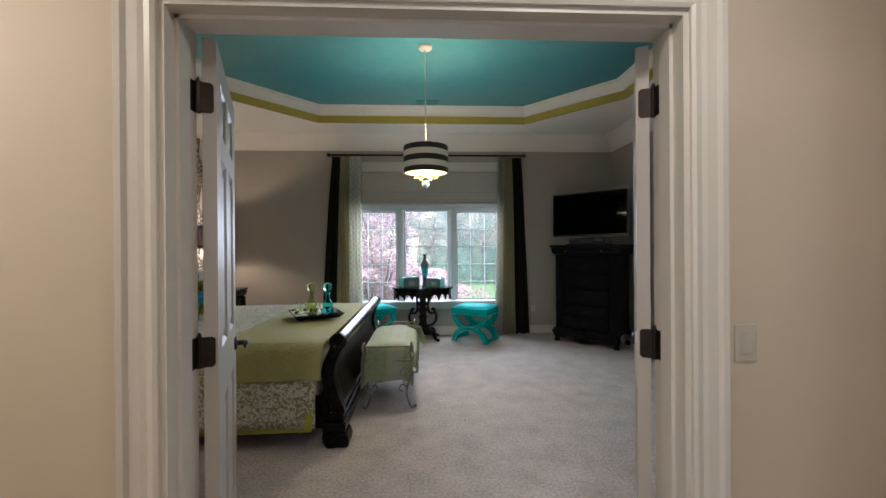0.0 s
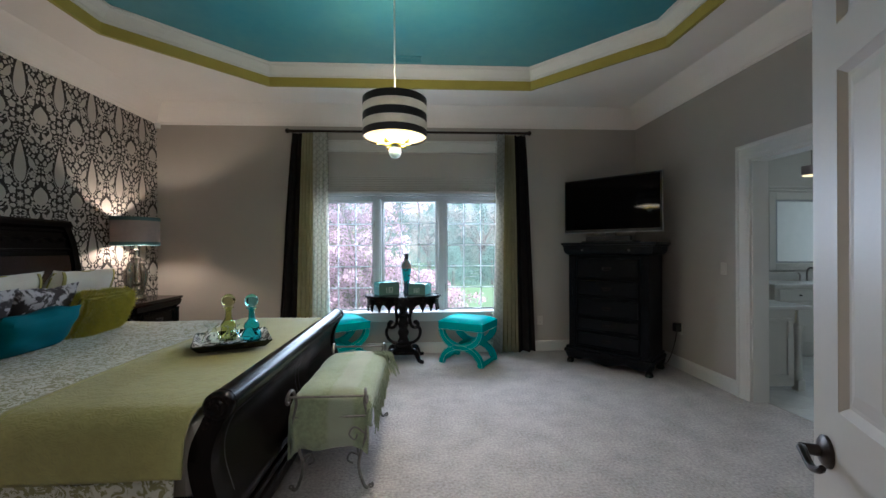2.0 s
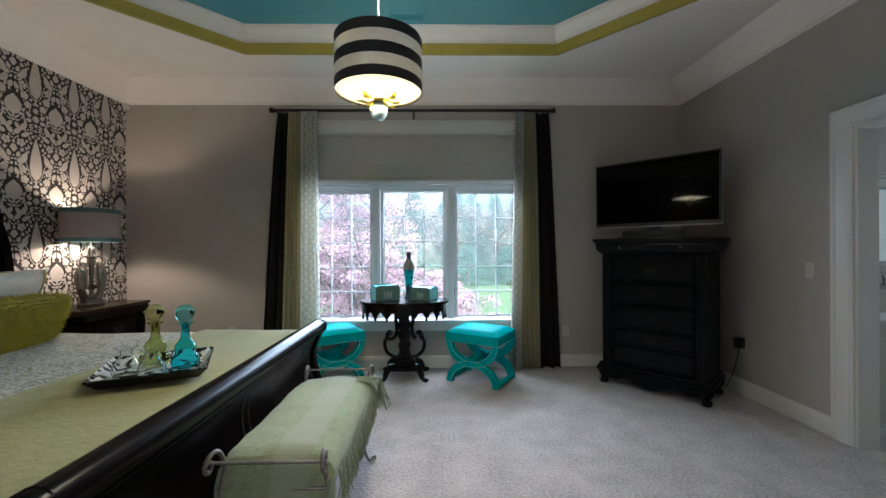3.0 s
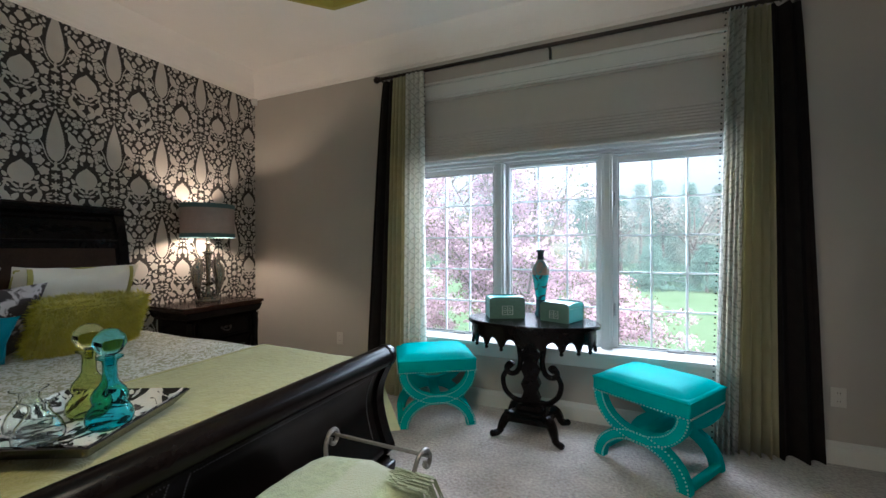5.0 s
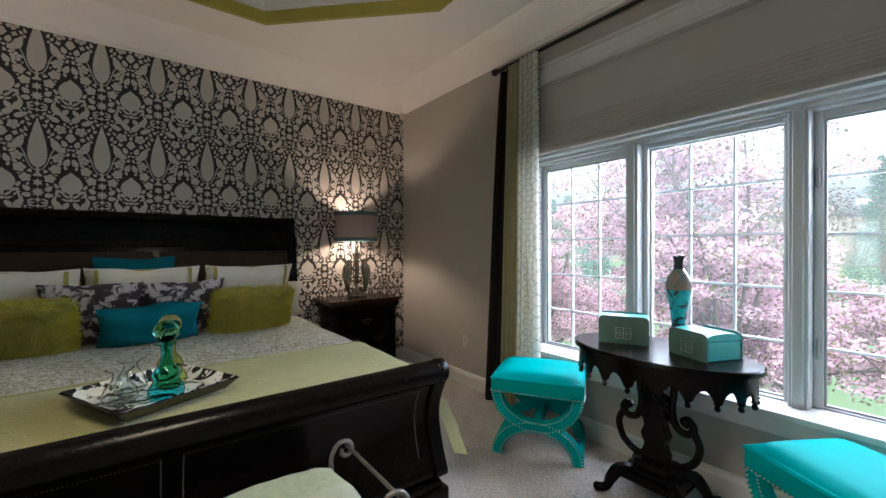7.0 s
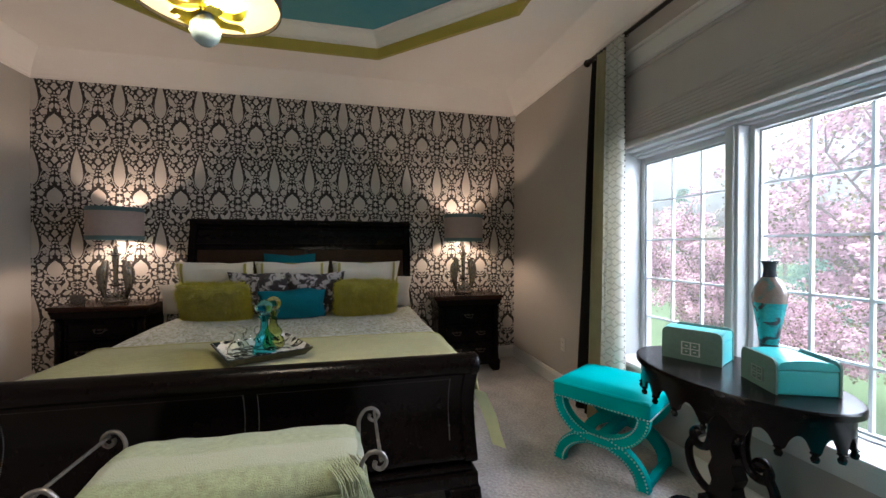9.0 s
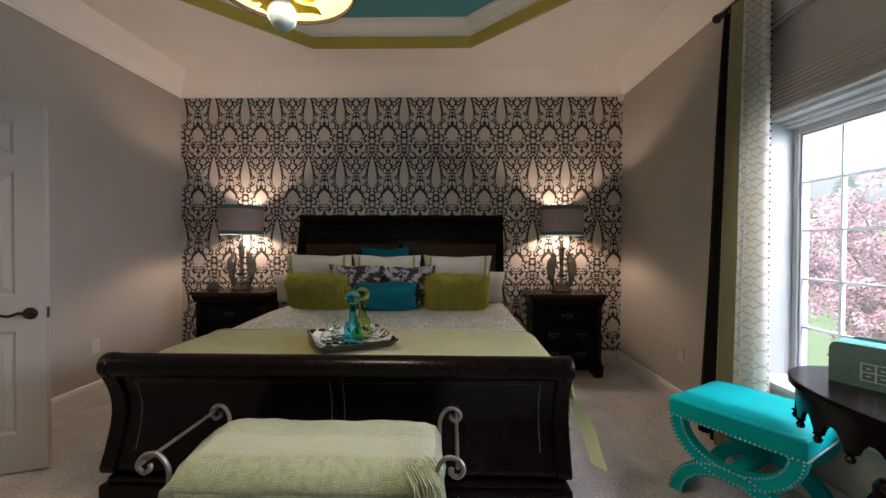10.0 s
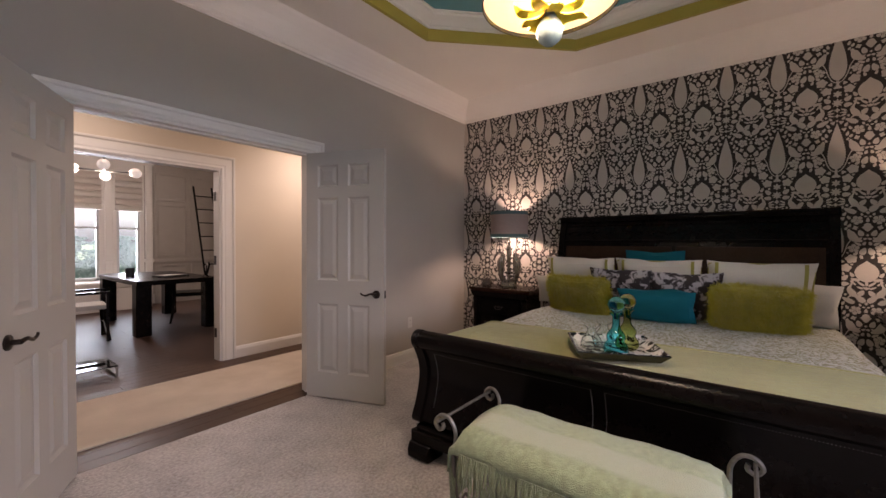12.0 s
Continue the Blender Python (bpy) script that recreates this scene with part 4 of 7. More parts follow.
def conifer(height, spread, seed, material, label):
    rng = random.Random(seed)
    t = thing("pine_tree", pose(0, 0, 0), label, "tree", "pines beyond the lawn")
    part("trunk", tube([(0, 0, -0.2), (0.05, 0, height * 0.5), (0, 0, height)], [spread * 0.07, spread * 0.04, 0.02], 7), M_BARK, t)
    bm = bmesh.new()
    for k in range(26):
        f = k / 26
        z = height * (0.10 + 0.9 * f)
        r = spread * (1 - f) ** 0.8 * rng.uniform(0.75, 1.1)
        for _ in range(9):
            a = rng.uniform(0, 6.283)
            q = rng.uniform(0.35, 0.95) * r
            leaf_cloud(bm, (q * math.cos(a), q * math.sin(a), z - 0.15 * q), (0.22 * spread, 0.22 * spread, 0.05 * height * (1 - 0.5 * f)), 52, 0.016 * spread + 0.012, rng, 0.0, 0.0)
    part("crown", bm, material, t)
    return t


def budding_tree(height, spread, seed):
    rng = random.Random(seed)
    t = thing("budding_tree", pose(0, 0, 0), "bare tree with reddish spring buds far beyond the lawn", "tree", "budding trees")
    bm = tube([(0, 0, -0.2), (0.1, 0, height * 0.4), (0, 0, height * 0.9)], [0.25, 0.16, 0.03], 7)
    crown = bmesh.new()
    for k in range(16):
        a, z = k * 2.4, height * rng.uniform(0.35, 0.6)
        e = (spread * math.cos(a) * rng.uniform(0.5, 1), spread * math.sin(a) * rng.uniform(0.5, 1), height * rng.uniform(0.55, 1.0))
        tube([(0, 0, z), e], [0.08, 0.02], 5, bm)
        leaf_cloud(crown, e, (spread * 0.4, spread * 0.4, height * 0.13), 110, 0.14, rng, 0, 0.0)
    part("trunk", bm, M_BARK, t)
    part("crown", crown, M_BUD, t)
    return t


_fir = conifer(4.6, 3.0, 21, M_PINE, "blue-green spruce on the lawn")
_fir.matrix_world = pose(3.9, 46, GZ)
copy_thing(_fir, pose(8.6, 46.5, GZ, 0, 0, 80))
copy_thing(_fir, pose(16.4, 47, GZ, 0, 0, 200))
copy_thing(_fir, pose(-16, 30, GZ, 0, 0, 140))
_tall = conifer(13.0, 3.4, 33, M_PINE, "tall dark pine far beyond the lawn")
_tall.matrix_world = pose(5.5, 58, GZ)
for _x, _y, _r in ((9.5, 62, 40), (14, 57, 90), (20, 63, 140), (27, 60, 10), (-4, 66, 190), (-15, 64, 230), (-27, 60, 300), (-38, 58, 70), (-52, 55, 20), (-60, 40, 120), (36, 62, 20)):
    copy_thing(_tall, pose(_x, _y, GZ, 0, 0, _r))
for _x, _y, _r, _k in ((3.1, 50, 15, 0.88), (7.8, 50.5, 75, 0.86), (5.5, 52, 130, 0.8), (-2.4, 49, 260, 0.9), (1.2, 51, 330, 0.8), (10.6, 51, 200, 0.84), (-40, 44, 20, 0.9), (-46, 41, 100, 0.8), (-33, 47, 170, 0.85), (-54, 44, 240, 0.9)):
    copy_thing(_tall, pose(_x, _y, GZ, 0, 0, _r) @ Matrix.Diagonal((_k, _k, _k, 1)))
for _x, _y, _r in ((-1.6, -17, 40), (0.6, -19, 150), (-3.4, -18, 260)):
    copy_thing(_fir, pose(_x, _y, GZ, 0, 0, _r))
_bud = budding_tree(9.0, 3.6, 5)
_bud.matrix_world = pose(1.0, 50, GZ)
for _x, _y, _r in ((8, 49, 50), (16, 51, 100), (24, 49, 170), (-8, 52, 220), (-20, 50, 280), (-33, 47, 30), (-45, 42, 90), (-58, 30, 200), (33, 50, 60)):
    copy_thing(_bud, pose(_x, _y, GZ, 0, 0, _r))


def rail_fence():
    f = thing("rail_fence", pose(0, 54, GZ), "white post-and-rail fence beyond the lawn", "fence")
    for k in range(31):
        part("post", boxes((-30 + 2.4 * k - 0.07, -30 + 2.4 * k + 0.07, -0.07, 0.07, 0, 1.35)), M_FENCE, f)
    for z in (0.35, 0.75, 1.15):
        part("rail", boxes((-30, 42, -0.1, -0.07, z, z + 0.14)), M_FENCE, f)


rail_fence()


# ---- bedroom: bed ----
def sleigh_bed():
    bed = thing("sleigh_bed", pose(0, 0, 0), "black sleigh bed with rolled footboard and beaded panels", "bed")
    y0, y1 = 1.52, 3.66
    # footboard: S-shaped section under a rolled top rail
    front = [(-0.60, 0.20), (-0.555, 0.24), (-0.585, 0.32), (-0.615, 0.42), (-0.625, 0.50), (-0.61, 0.58), (-0.575, 0.655), (-0.555, 0.70)]
    front = [tuple(p)[:2] for p in spline([(a, b, 0) for a, b in front], 4)]
    back = [(x - 0.05, z) for x, z in reversed(front)]
    part("footboard", prism(front + back, y0 + 0.06, y1 - 0.06, "y"), M_EBONY, bed, "", True)
    for ya, yb in ((y0 - 0.005, y0 + 0.06), (y1 - 0.06, y1 + 0.005)):
        out = [(x + 0.016, z) for x, z in front] + [(x - 0.07, z) for x, z in reversed(front)]
        part("foot_post", prism(out, ya, yb, "y"), M_EBONY, bed, "", True)
    part("foot_rail", tube([(-0.585, y0 + 0.02, 0.712), (-0.585, y1 - 0.02, 0.712)], 0.055, 20), M_EBONY, bed, "rolled glossy top rail", True)
    for y, s in ((y0, -1), (y1, 1)):
        cap = lathe([(0.0, 0.022), (0.012, 0.022), (0.016, 0.016), (0.026, 0.018), (0.034, 0.012), (0.046, 0.014), (0.055, 0.006), (0.058, 0.0), (0.058, -0.03), (0.052, -0.034), (0.058, -0.04), (0.05, -0.05)], 22)
        bmesh.ops.rotate(cap, verts=cap.verts[:], matrix=Matrix.Rotation(-s * math.pi / 2, 3, "X"))
        bmesh.ops.translate(cap, verts=cap.verts[:], vec=(-0.585, y, 0.712))
        part("scroll_cap", cap, M_EBONY, bed, "turned scroll end", True)
    part("foot_plinth", boxes((-0.69, -0.535, y0 - 0.01, y1 + 0.01, 0.10, 0.17), (-0.68, -0.55, y0 + 0.02, y1 - 0.02, 0.17, 0.205), bevel=0.012, seg=2), M_EBONY, bed, "moulded plinth")
    for y in (y0 + 0.06, y1 - 0.06):
        foot = prism([(-0.69, 0.10), (-0.69, 0.05), (-0.66, 0.0), (-0.60, 0.0), (-0.585, 0.02), (-0.55, 0.0), (-0.515, 0.01), (-0.51, 0.05), (-0.53, 0.10)], y - 0.08, y + 0.08, "y")
        bmesh.ops.bevel(foot, geom=foot.edges[:], offset=0.008, segments=1, affect="EDGES")
        part("foot", foot, M_EBONY, bed, "carved bracket foot")

    def bead(points, radius=0.0032, step=0.016):
        bm = bmesh.new()
        for (a, b) in zip(points, points[1:]):
            a, b = Vector(a), Vector(b)
            n = max(1, int((b - a).length / step))
            for k in range(n):
                c = a + (b - a) * k / n
                bmesh.ops.create_icosphere(bm, subdivisions=1, radius=radius, matrix=Matrix.Translation(c))
        return bm

    ym = (y0 + y1) / 2
    face = [(x + 0.001, z) for x, z in front if 0.30 < z < 0.64]
    for a, b in ((y0 + 0.13, ym - 0.03), (ym + 0.03, y1 - 0.13)):
        up = [(x, a, z) for x, z in face]
        across = [(face[-1][0], a, face[-1][1]), (face[-1][0], b, face[-1][1])]
        down = [(x, b, z) for x, z in reversed(face)]
        part("beading", bead(up, 0.0030, 0.0075), M_BRUSHED, bed, "worn pale beading")
        part("beading", bead(down, 0.0030, 0.0075), M_BRUSHED, bed)
        part("beading", bead(across, 0.0018, 0.010), M_BRUSHED, bed)
    # headboard
    prof = [(-2.875, 0.15), (-2.85, 0.6), (-2.845, 0.95), (-2.86, 1.18), (-2.90, 1.40), (-2.952, 1.53)]
    prof = [tuple(p)[:2] for p in spline([(a, b, 0) for a, b in prof], 5)]
    part("headboard", prism(prof + [(x - 0.035, z) for x, z in reversed(prof)], y0 + 0.05, y1 - 0.05, "y"), M_EBONY, bed, "", True)
    for ya, yb in ((y0 - 0.005, y0 + 0.055), (y1 - 0.055, y1 + 0.005)):
        out = [(x + 0.024, z) for x, z in prof] + [(x - 0.042, z) for x, z in reversed(prof)]
        part("head_post", prism(out, ya, yb, "y"), M_EBONY, bed, "", True)
    part("head_rail", tube([(-2.95, y0 - 0.012, 1.545), (-2.95, y1 + 0.012, 1.545)], 0.036, 16), M_EBONY, bed, "", True)
    field = [(x, z) for x, z in prof if 0.66 < z < 1.30]
    for a, b in ((y0 + 0.075, ym - 0.022), (ym + 0.022, y1 - 0.075)):
        part("head_panel", prism([(x + 0.007, z) for x, z in field] + [(x - 0.006, z) for x, z in reversed(field)], a, b, "y"), M_HEADPANEL, bed, "", True)
    part("head_band", boxes((-2.895, -2.862, y0 + 0.055, y1 - 0.055, 1.315, 1.337), (-2.945, -2.915, y0 + 0.055, y1 - 0.055, 1.475, 1.495), bevel=0.006), M_EBONY, bed)
    vine = bmesh.new()
    pts = []
    for k in range(81):
        y = y0 + 0.1 + (y1 - y0 - 0.2) * k / 80
        pts.append((-2.898, y, 1.405 + 0.018 * math.sin(k * 0.62)))
        if k % 4 == 0:
            bmesh.ops.create_icosphere(vine, subdivisions=1, radius=0.024, matrix=Matrix.Translation((-2.895, y, 1.405 - 0.016 * math.sin(k * 0.62))) @ Matrix.Diagonal((0.45, 1.2, 0.8, 1)))
    tube(pts, 0.008, 5, vine)
    part("carved_vine", vine, M_EBONY, bed, "carved leaf and vine band", True)
    for ob in bed.children:
        if ob.name.startswith(("foot", "scroll_cap", "beading")):
            ob.location.x = 0.022
    for y in (y0 + 0.02, y1 - 0.06):
        part("side_rail", boxes((-2.9, -0.63, y, y + 0.04, 0.12, 0.34), bevel=0.006), M_EBONY, bed)
    part("mattress", boxes((-2.86, -0.70, y0 + 0.07, y1 - 0.07, 0.3, 0.63), bevel=0.06, seg=3), M_SHEET, bed)


sleigh_bed()


def drape(x0, x1, ya, yb, top, hem, name, material, parent, seed, nx=40, sag=0.012, flare=0.02, hem_wave=0.02, lift=0.0, thick=0.008):
    bm = bmesh.new()
    prof = []
    r = 0.12
    for k in range(9):
        prof.append((ya - flare * (1 - k / 8), hem + (top - r - hem) * k / 8, 1 - k / 8))
    for k in range(1, 6):
        a = math.pi / 2 * k / 6
        prof.append((ya + r - r * math.cos(a), top - r + r * math.sin(a), 0))
    for k in range(15):
        prof.append((ya + r + (yb - ya - 2 * r) * k / 14, top, 0))
    mirror = [(ya + yb - y, z, h) for y, z, h in prof[:14]][::-1]
    prof += mirror
    rings = []
    for i in range(nx + 1):
        x = x0 + (x1 - x0) * i / nx
        ring = []
        for j, (y, z, h) in enumerate(prof):
            q = noise.noise(Vector((x * 2.2 + seed, y * 2.2, z * 2)))
            wv = noise.noise(Vector((x * 5.5 + seed * 3, 1.7 if j < 20 else 9.3, 0)))
            s = -1 if j < 20 else 1
            ring.append(bm.verts.new((x, y + s * (h * hem_wave * 1.6 * wv + 0.006 * q), z + sag * q + (h ** 3) * hem_wave * wv + lift)))
        rings.append(ring)
    for a, b in zip(rings, rings[1:]):
        for j in range(len(prof) - 1):
            bm.faces.new((a[j], a[j + 1], b[j + 1], b[j]))
    ob = part(name, bm, material, parent, "", True)
    md = ob.modifiers.new("cloth", "SOLIDIFY")
    md.thickness, md.offset = thick, 1.0
    return ob


bedding = thing("duvet", pose(0, 0, 0), "green and cream paisley duvet spread over the bed", "bedding")
drape(-2.84, -0.70, 1.485, 3.695, 0.675, 0.165, "cover", M_DUVET, bedding, 1.0, 70, 0.014, 0.03, 0.035)
drape(-2.70, -0.72, 1.50, 3.68, 0.60, 0.125, "valance", M_SKIRT, bedding, 7.0, 60, 0.0, 0.02, 0.03)
throw = thing("bed_throw", pose(0, 0, 0), "quilted chartreuse throw folded across the foot of the bed", "blanket")
drape(-1.36, -0.662, 1.478, 3.702, 0.688, 0.47, "cloth", M_THROW, throw, 4.0, 60, 0.012, 0.012, 0.016, 0.0, 0.012)
drape(-1.378, -1.358, 1.474, 3.706, 0.69, 0.488, "binding", M_THROW, throw, 4.0, 3, 0.012, 0.012, 0.016, 0.0, 0.015)

sash = thing("ribbon_sash", pose(-0.66, 3.72, 0.0), "pale green ribbon tied at the corner of the bed", "ribbon")
bm = bmesh.new()
for pts, w in (([(0, 0.0, 0.53), (0.01, 0.025, 0.46), (0.03, 0.06, 0.36), (0.055, 0.095, 0.24)], 0.034), ([(0, 0.0, 0.53), (0.0, 0.03, 0.47), (0.015, 0.06, 0.40), (0.02, 0.075, 0.34)], 0.03)):
    line = spline(pts, 5)
    prev = None
    for p in line:
        cur = [bm.verts.new(p + Vector((a * w * 0.35 + b, a * w, -0.3 * a * w))) for a, b in ((-1, 0), (1, 0), (1, 0.004), (-1, 0.004))]
        if prev:
            for k in range(4):
                bm.faces.new((prev[k], prev[(k + 1) % 4], cur[(k + 1) % 4], cur[k]))
        prev = cur
part("ribbon", bm, M_RIBBON, sash, "", True)


def cushion(name, y, x, z, w, h, t, lean, turn, material, label, piping=None, seed=0, rough=0.0, n=14, group="bed pillows"):
    c = thing(name, pose(x, y, z) @ pose(0, 0, 0, 0, 0, 90 + turn) @ pose(0, 0, 0, -lean, 0, 0), label, "pillow", group)
    part("cover", pillow(w, h, t, n, 0.05 if rough else 0.085, seed, rough), material, c, "", True)
    if piping:
        part("piping", tube(ring_points(w * 0.955, h * 0.955), 0.006, 6, caps=False), piping, c)
        for u in (-0.80, 0.80):
            part("stripe", pillow_stripe(w, h, t, u, 0.035, seed), piping, c, "", True)
    return c


Z = 0.69
for k, (y, lab) in enumerate(((1.90, "a"), (2.52, "b"), (3.17, "c"))):
    cushion("pillow_sham", y, -2.60, Z, 0.63, 0.53, 0.17, -24, (-3, 2, 4)[k], M_SHAM, "ivory pillow sham with olive flange and stripes", M_PIPING, k)
cushion("pillow", 3.37, -2.70, Z, 0.55, 0.34, 0.16, -20, 3, M_SHEET, "plain ivory pillow behind the shams", None, 9)
cushion("pillow", 1.62, -2.70, Z, 0.5, 0.30, 0.16, -20, 3, M_SHEET, "plain ivory pillow behind the shams", None, 12)
cushion("throw_pillow", 2.47, -2.71, Z + 0.06, 0.47, 0.50, 0.13, -10, 0, M_TEALCLOTH, "teal velvet pillow against the headboard", None, 3)
cushion("throw_pillow", 2.28, -2.44, Z, 0.50, 0.44, 0.13, -24, -4, M_FLORAL, "charcoal floral print pillow", None, 4)
cushion("throw_pillow", 2.72, -2.44, Z, 0.50, 0.43, 0.13, -24, 5, M_FLORAL, "charcoal floral print pillow", None, 5)
cushion("throw_pillow", 2.55, -2.27, Z, 0.54, 0.29, 0.15, -30, 3, M_TEALCLOTH, "teal velvet lumbar pillow", None, 6)


def fur_pillow(y, turn, seed):
    c = cushion("fur_pillow", y, -2.36, Z, 0.54, 0.32, 0.17, -24, turn, M_FUR, "shaggy moss green fur pillow", None, seed, 0.010, 26)
    rng = random.Random(seed)
    bm = bmesh.new()
    src = pillow(0.54, 0.32, 0.17, 26, 0.05, seed, 0.010)
    bmesh.ops.recalc_face_normals(src, faces=src.faces[:])
    src.faces.ensure_lookup_table()
    for f in src.faces:
        for _ in range(18):
            p = f.calc_center_median() + Vector((rng.uniform(-1, 1) * 0.012, 0, rng.uniform(-1, 1) * 0.007))
            out = f.normal if f.normal.y * f.calc_center_median().y > 0 else -f.normal
            d = (out + Vector((rng.gauss(0, 0.5), rng.gauss(0, 0.3), rng.gauss(-0.35, 0.5)))).normalized() * rng.uniform(0.018, 0.056)
            s = d.orthogonal().normalized() * 0.0024
            bm.faces.new([bm.verts.new(q) for q in (p - s, p + s, p + d)])
    src.free()
    part("fur", bm, M_FUR, c, "", False, "stuff")


fur_pillow(1.925, -5, 11)
fur_pillow(3.17, 6, 13)


# ---- bedroom: bench, stools and table ----
def scroll(c, r, turns, sx, start, n=26):
    """A flat spiral in the x-z plane round c, opening outwards."""
    pts = []
    for k in range(n + 1):
        f = k / n
        a = start + sx * turns * 2 * math.pi * f
        q = r * (0.25 + 0.75 * f)
        pts.append((c[0] + q * math.cos(a), c[1], c[2] + q * math.sin(a)))
    return pts


def iron_bench():
    b = thing("iron_bench", pose(-0.28, 2.61, 0), "scrolled iron bench at the foot of the bed", "bench")
    hx, hy = 0.19, 0.462
    for sy in (-1, 1):
        for sx in (-1, 1):
            leg = spline([(sx * 0.20, sy * hy, 0.0), (sx * 0.175, sy * hy, 0.03), (sx * 0.15, sy * hy, 0.14), (sx * 0.185, sy * hy, 0.27), (sx * 0.20, sy * hy, 0.38), (sx * 0.185, sy * hy, 0.47), (sx * 0.19, sy * (hy + 0.004), 0.52), (sx * 0.195, sy * (hy + 0.032), 0.558), (sx * 0.20, sy * (hy + 0.072), 0.556), (sx * 0.205, sy * (hy + 0.092), 0.524), (sx * 0.205, sy * (hy + 0.072), 0.500), (sx * 0.205, sy * (hy + 0.050), 0.512), (sx * 0.205, sy * (hy + 0.052), 0.530)], 5)
            part("leg", tube(leg, 0.0085, 8), M_IRON, b, "", True)
            part("foot", tube(scroll((sx * 0.215, sy * hy, 0.018), 0.016, 1.2, sx, 0), 0.005, 6), M_IRON, b)
            part("leg_scroll", tube(spline([(sx * 0.19, sy * hy, 0.30), (sx * 0.13, sy * hy, 0.34), (sx * 0.10, sy * hy, 0.30), (sx * 0.13, sy * hy, 0.27), (sx * 0.145, sy * hy, 0.30)], 5), 0.0055, 6), M_IRON, b, "", True)
            part("leg_scroll", tube(spline([(sx * 0.16, sy * hy, 0.18), (sx * 0.11, sy * hy, 0.20), (sx * 0.09, sy * hy, 0.16), (sx * 0.12, sy * hy, 0.14)], 5), 0.0055, 6), M_IRON, b, "", True)
        part("end_handle", tube([(-0.215, sy * (hy + 0.072), 0.536), (0.215, sy * (hy + 0.072), 0.536)], 0.0065, 8), M_IRON, b, "", True)
        part("end_rail", tube([(-hx, sy * hy, 0.40), (hx, sy * hy, 0.40)], 0.008, 8), M_IRON, b)
    for sx in (-1, 1):
        part("side_rail", tube([(sx * hx, -hy, 0.40), (sx * hx, hy, 0.40)], 0.008, 8), M_IRON, b)
        part("stretcher", tube(spline([(sx * 0.155, -hy, 0.14), (sx * 0.10, -0.2, 0.19), (sx * 0.10, 0.2, 0.19), (sx * 0.155, hy, 0.14)], 6), 0.006, 6), M_IRON, b)
    part("cushion", boxes((-0.20, 0.20, -0.45, 0.45, 0.405, 0.485), bevel=0.035, seg=3), M_SHEET, b, "padded seat", True)


iron_bench()


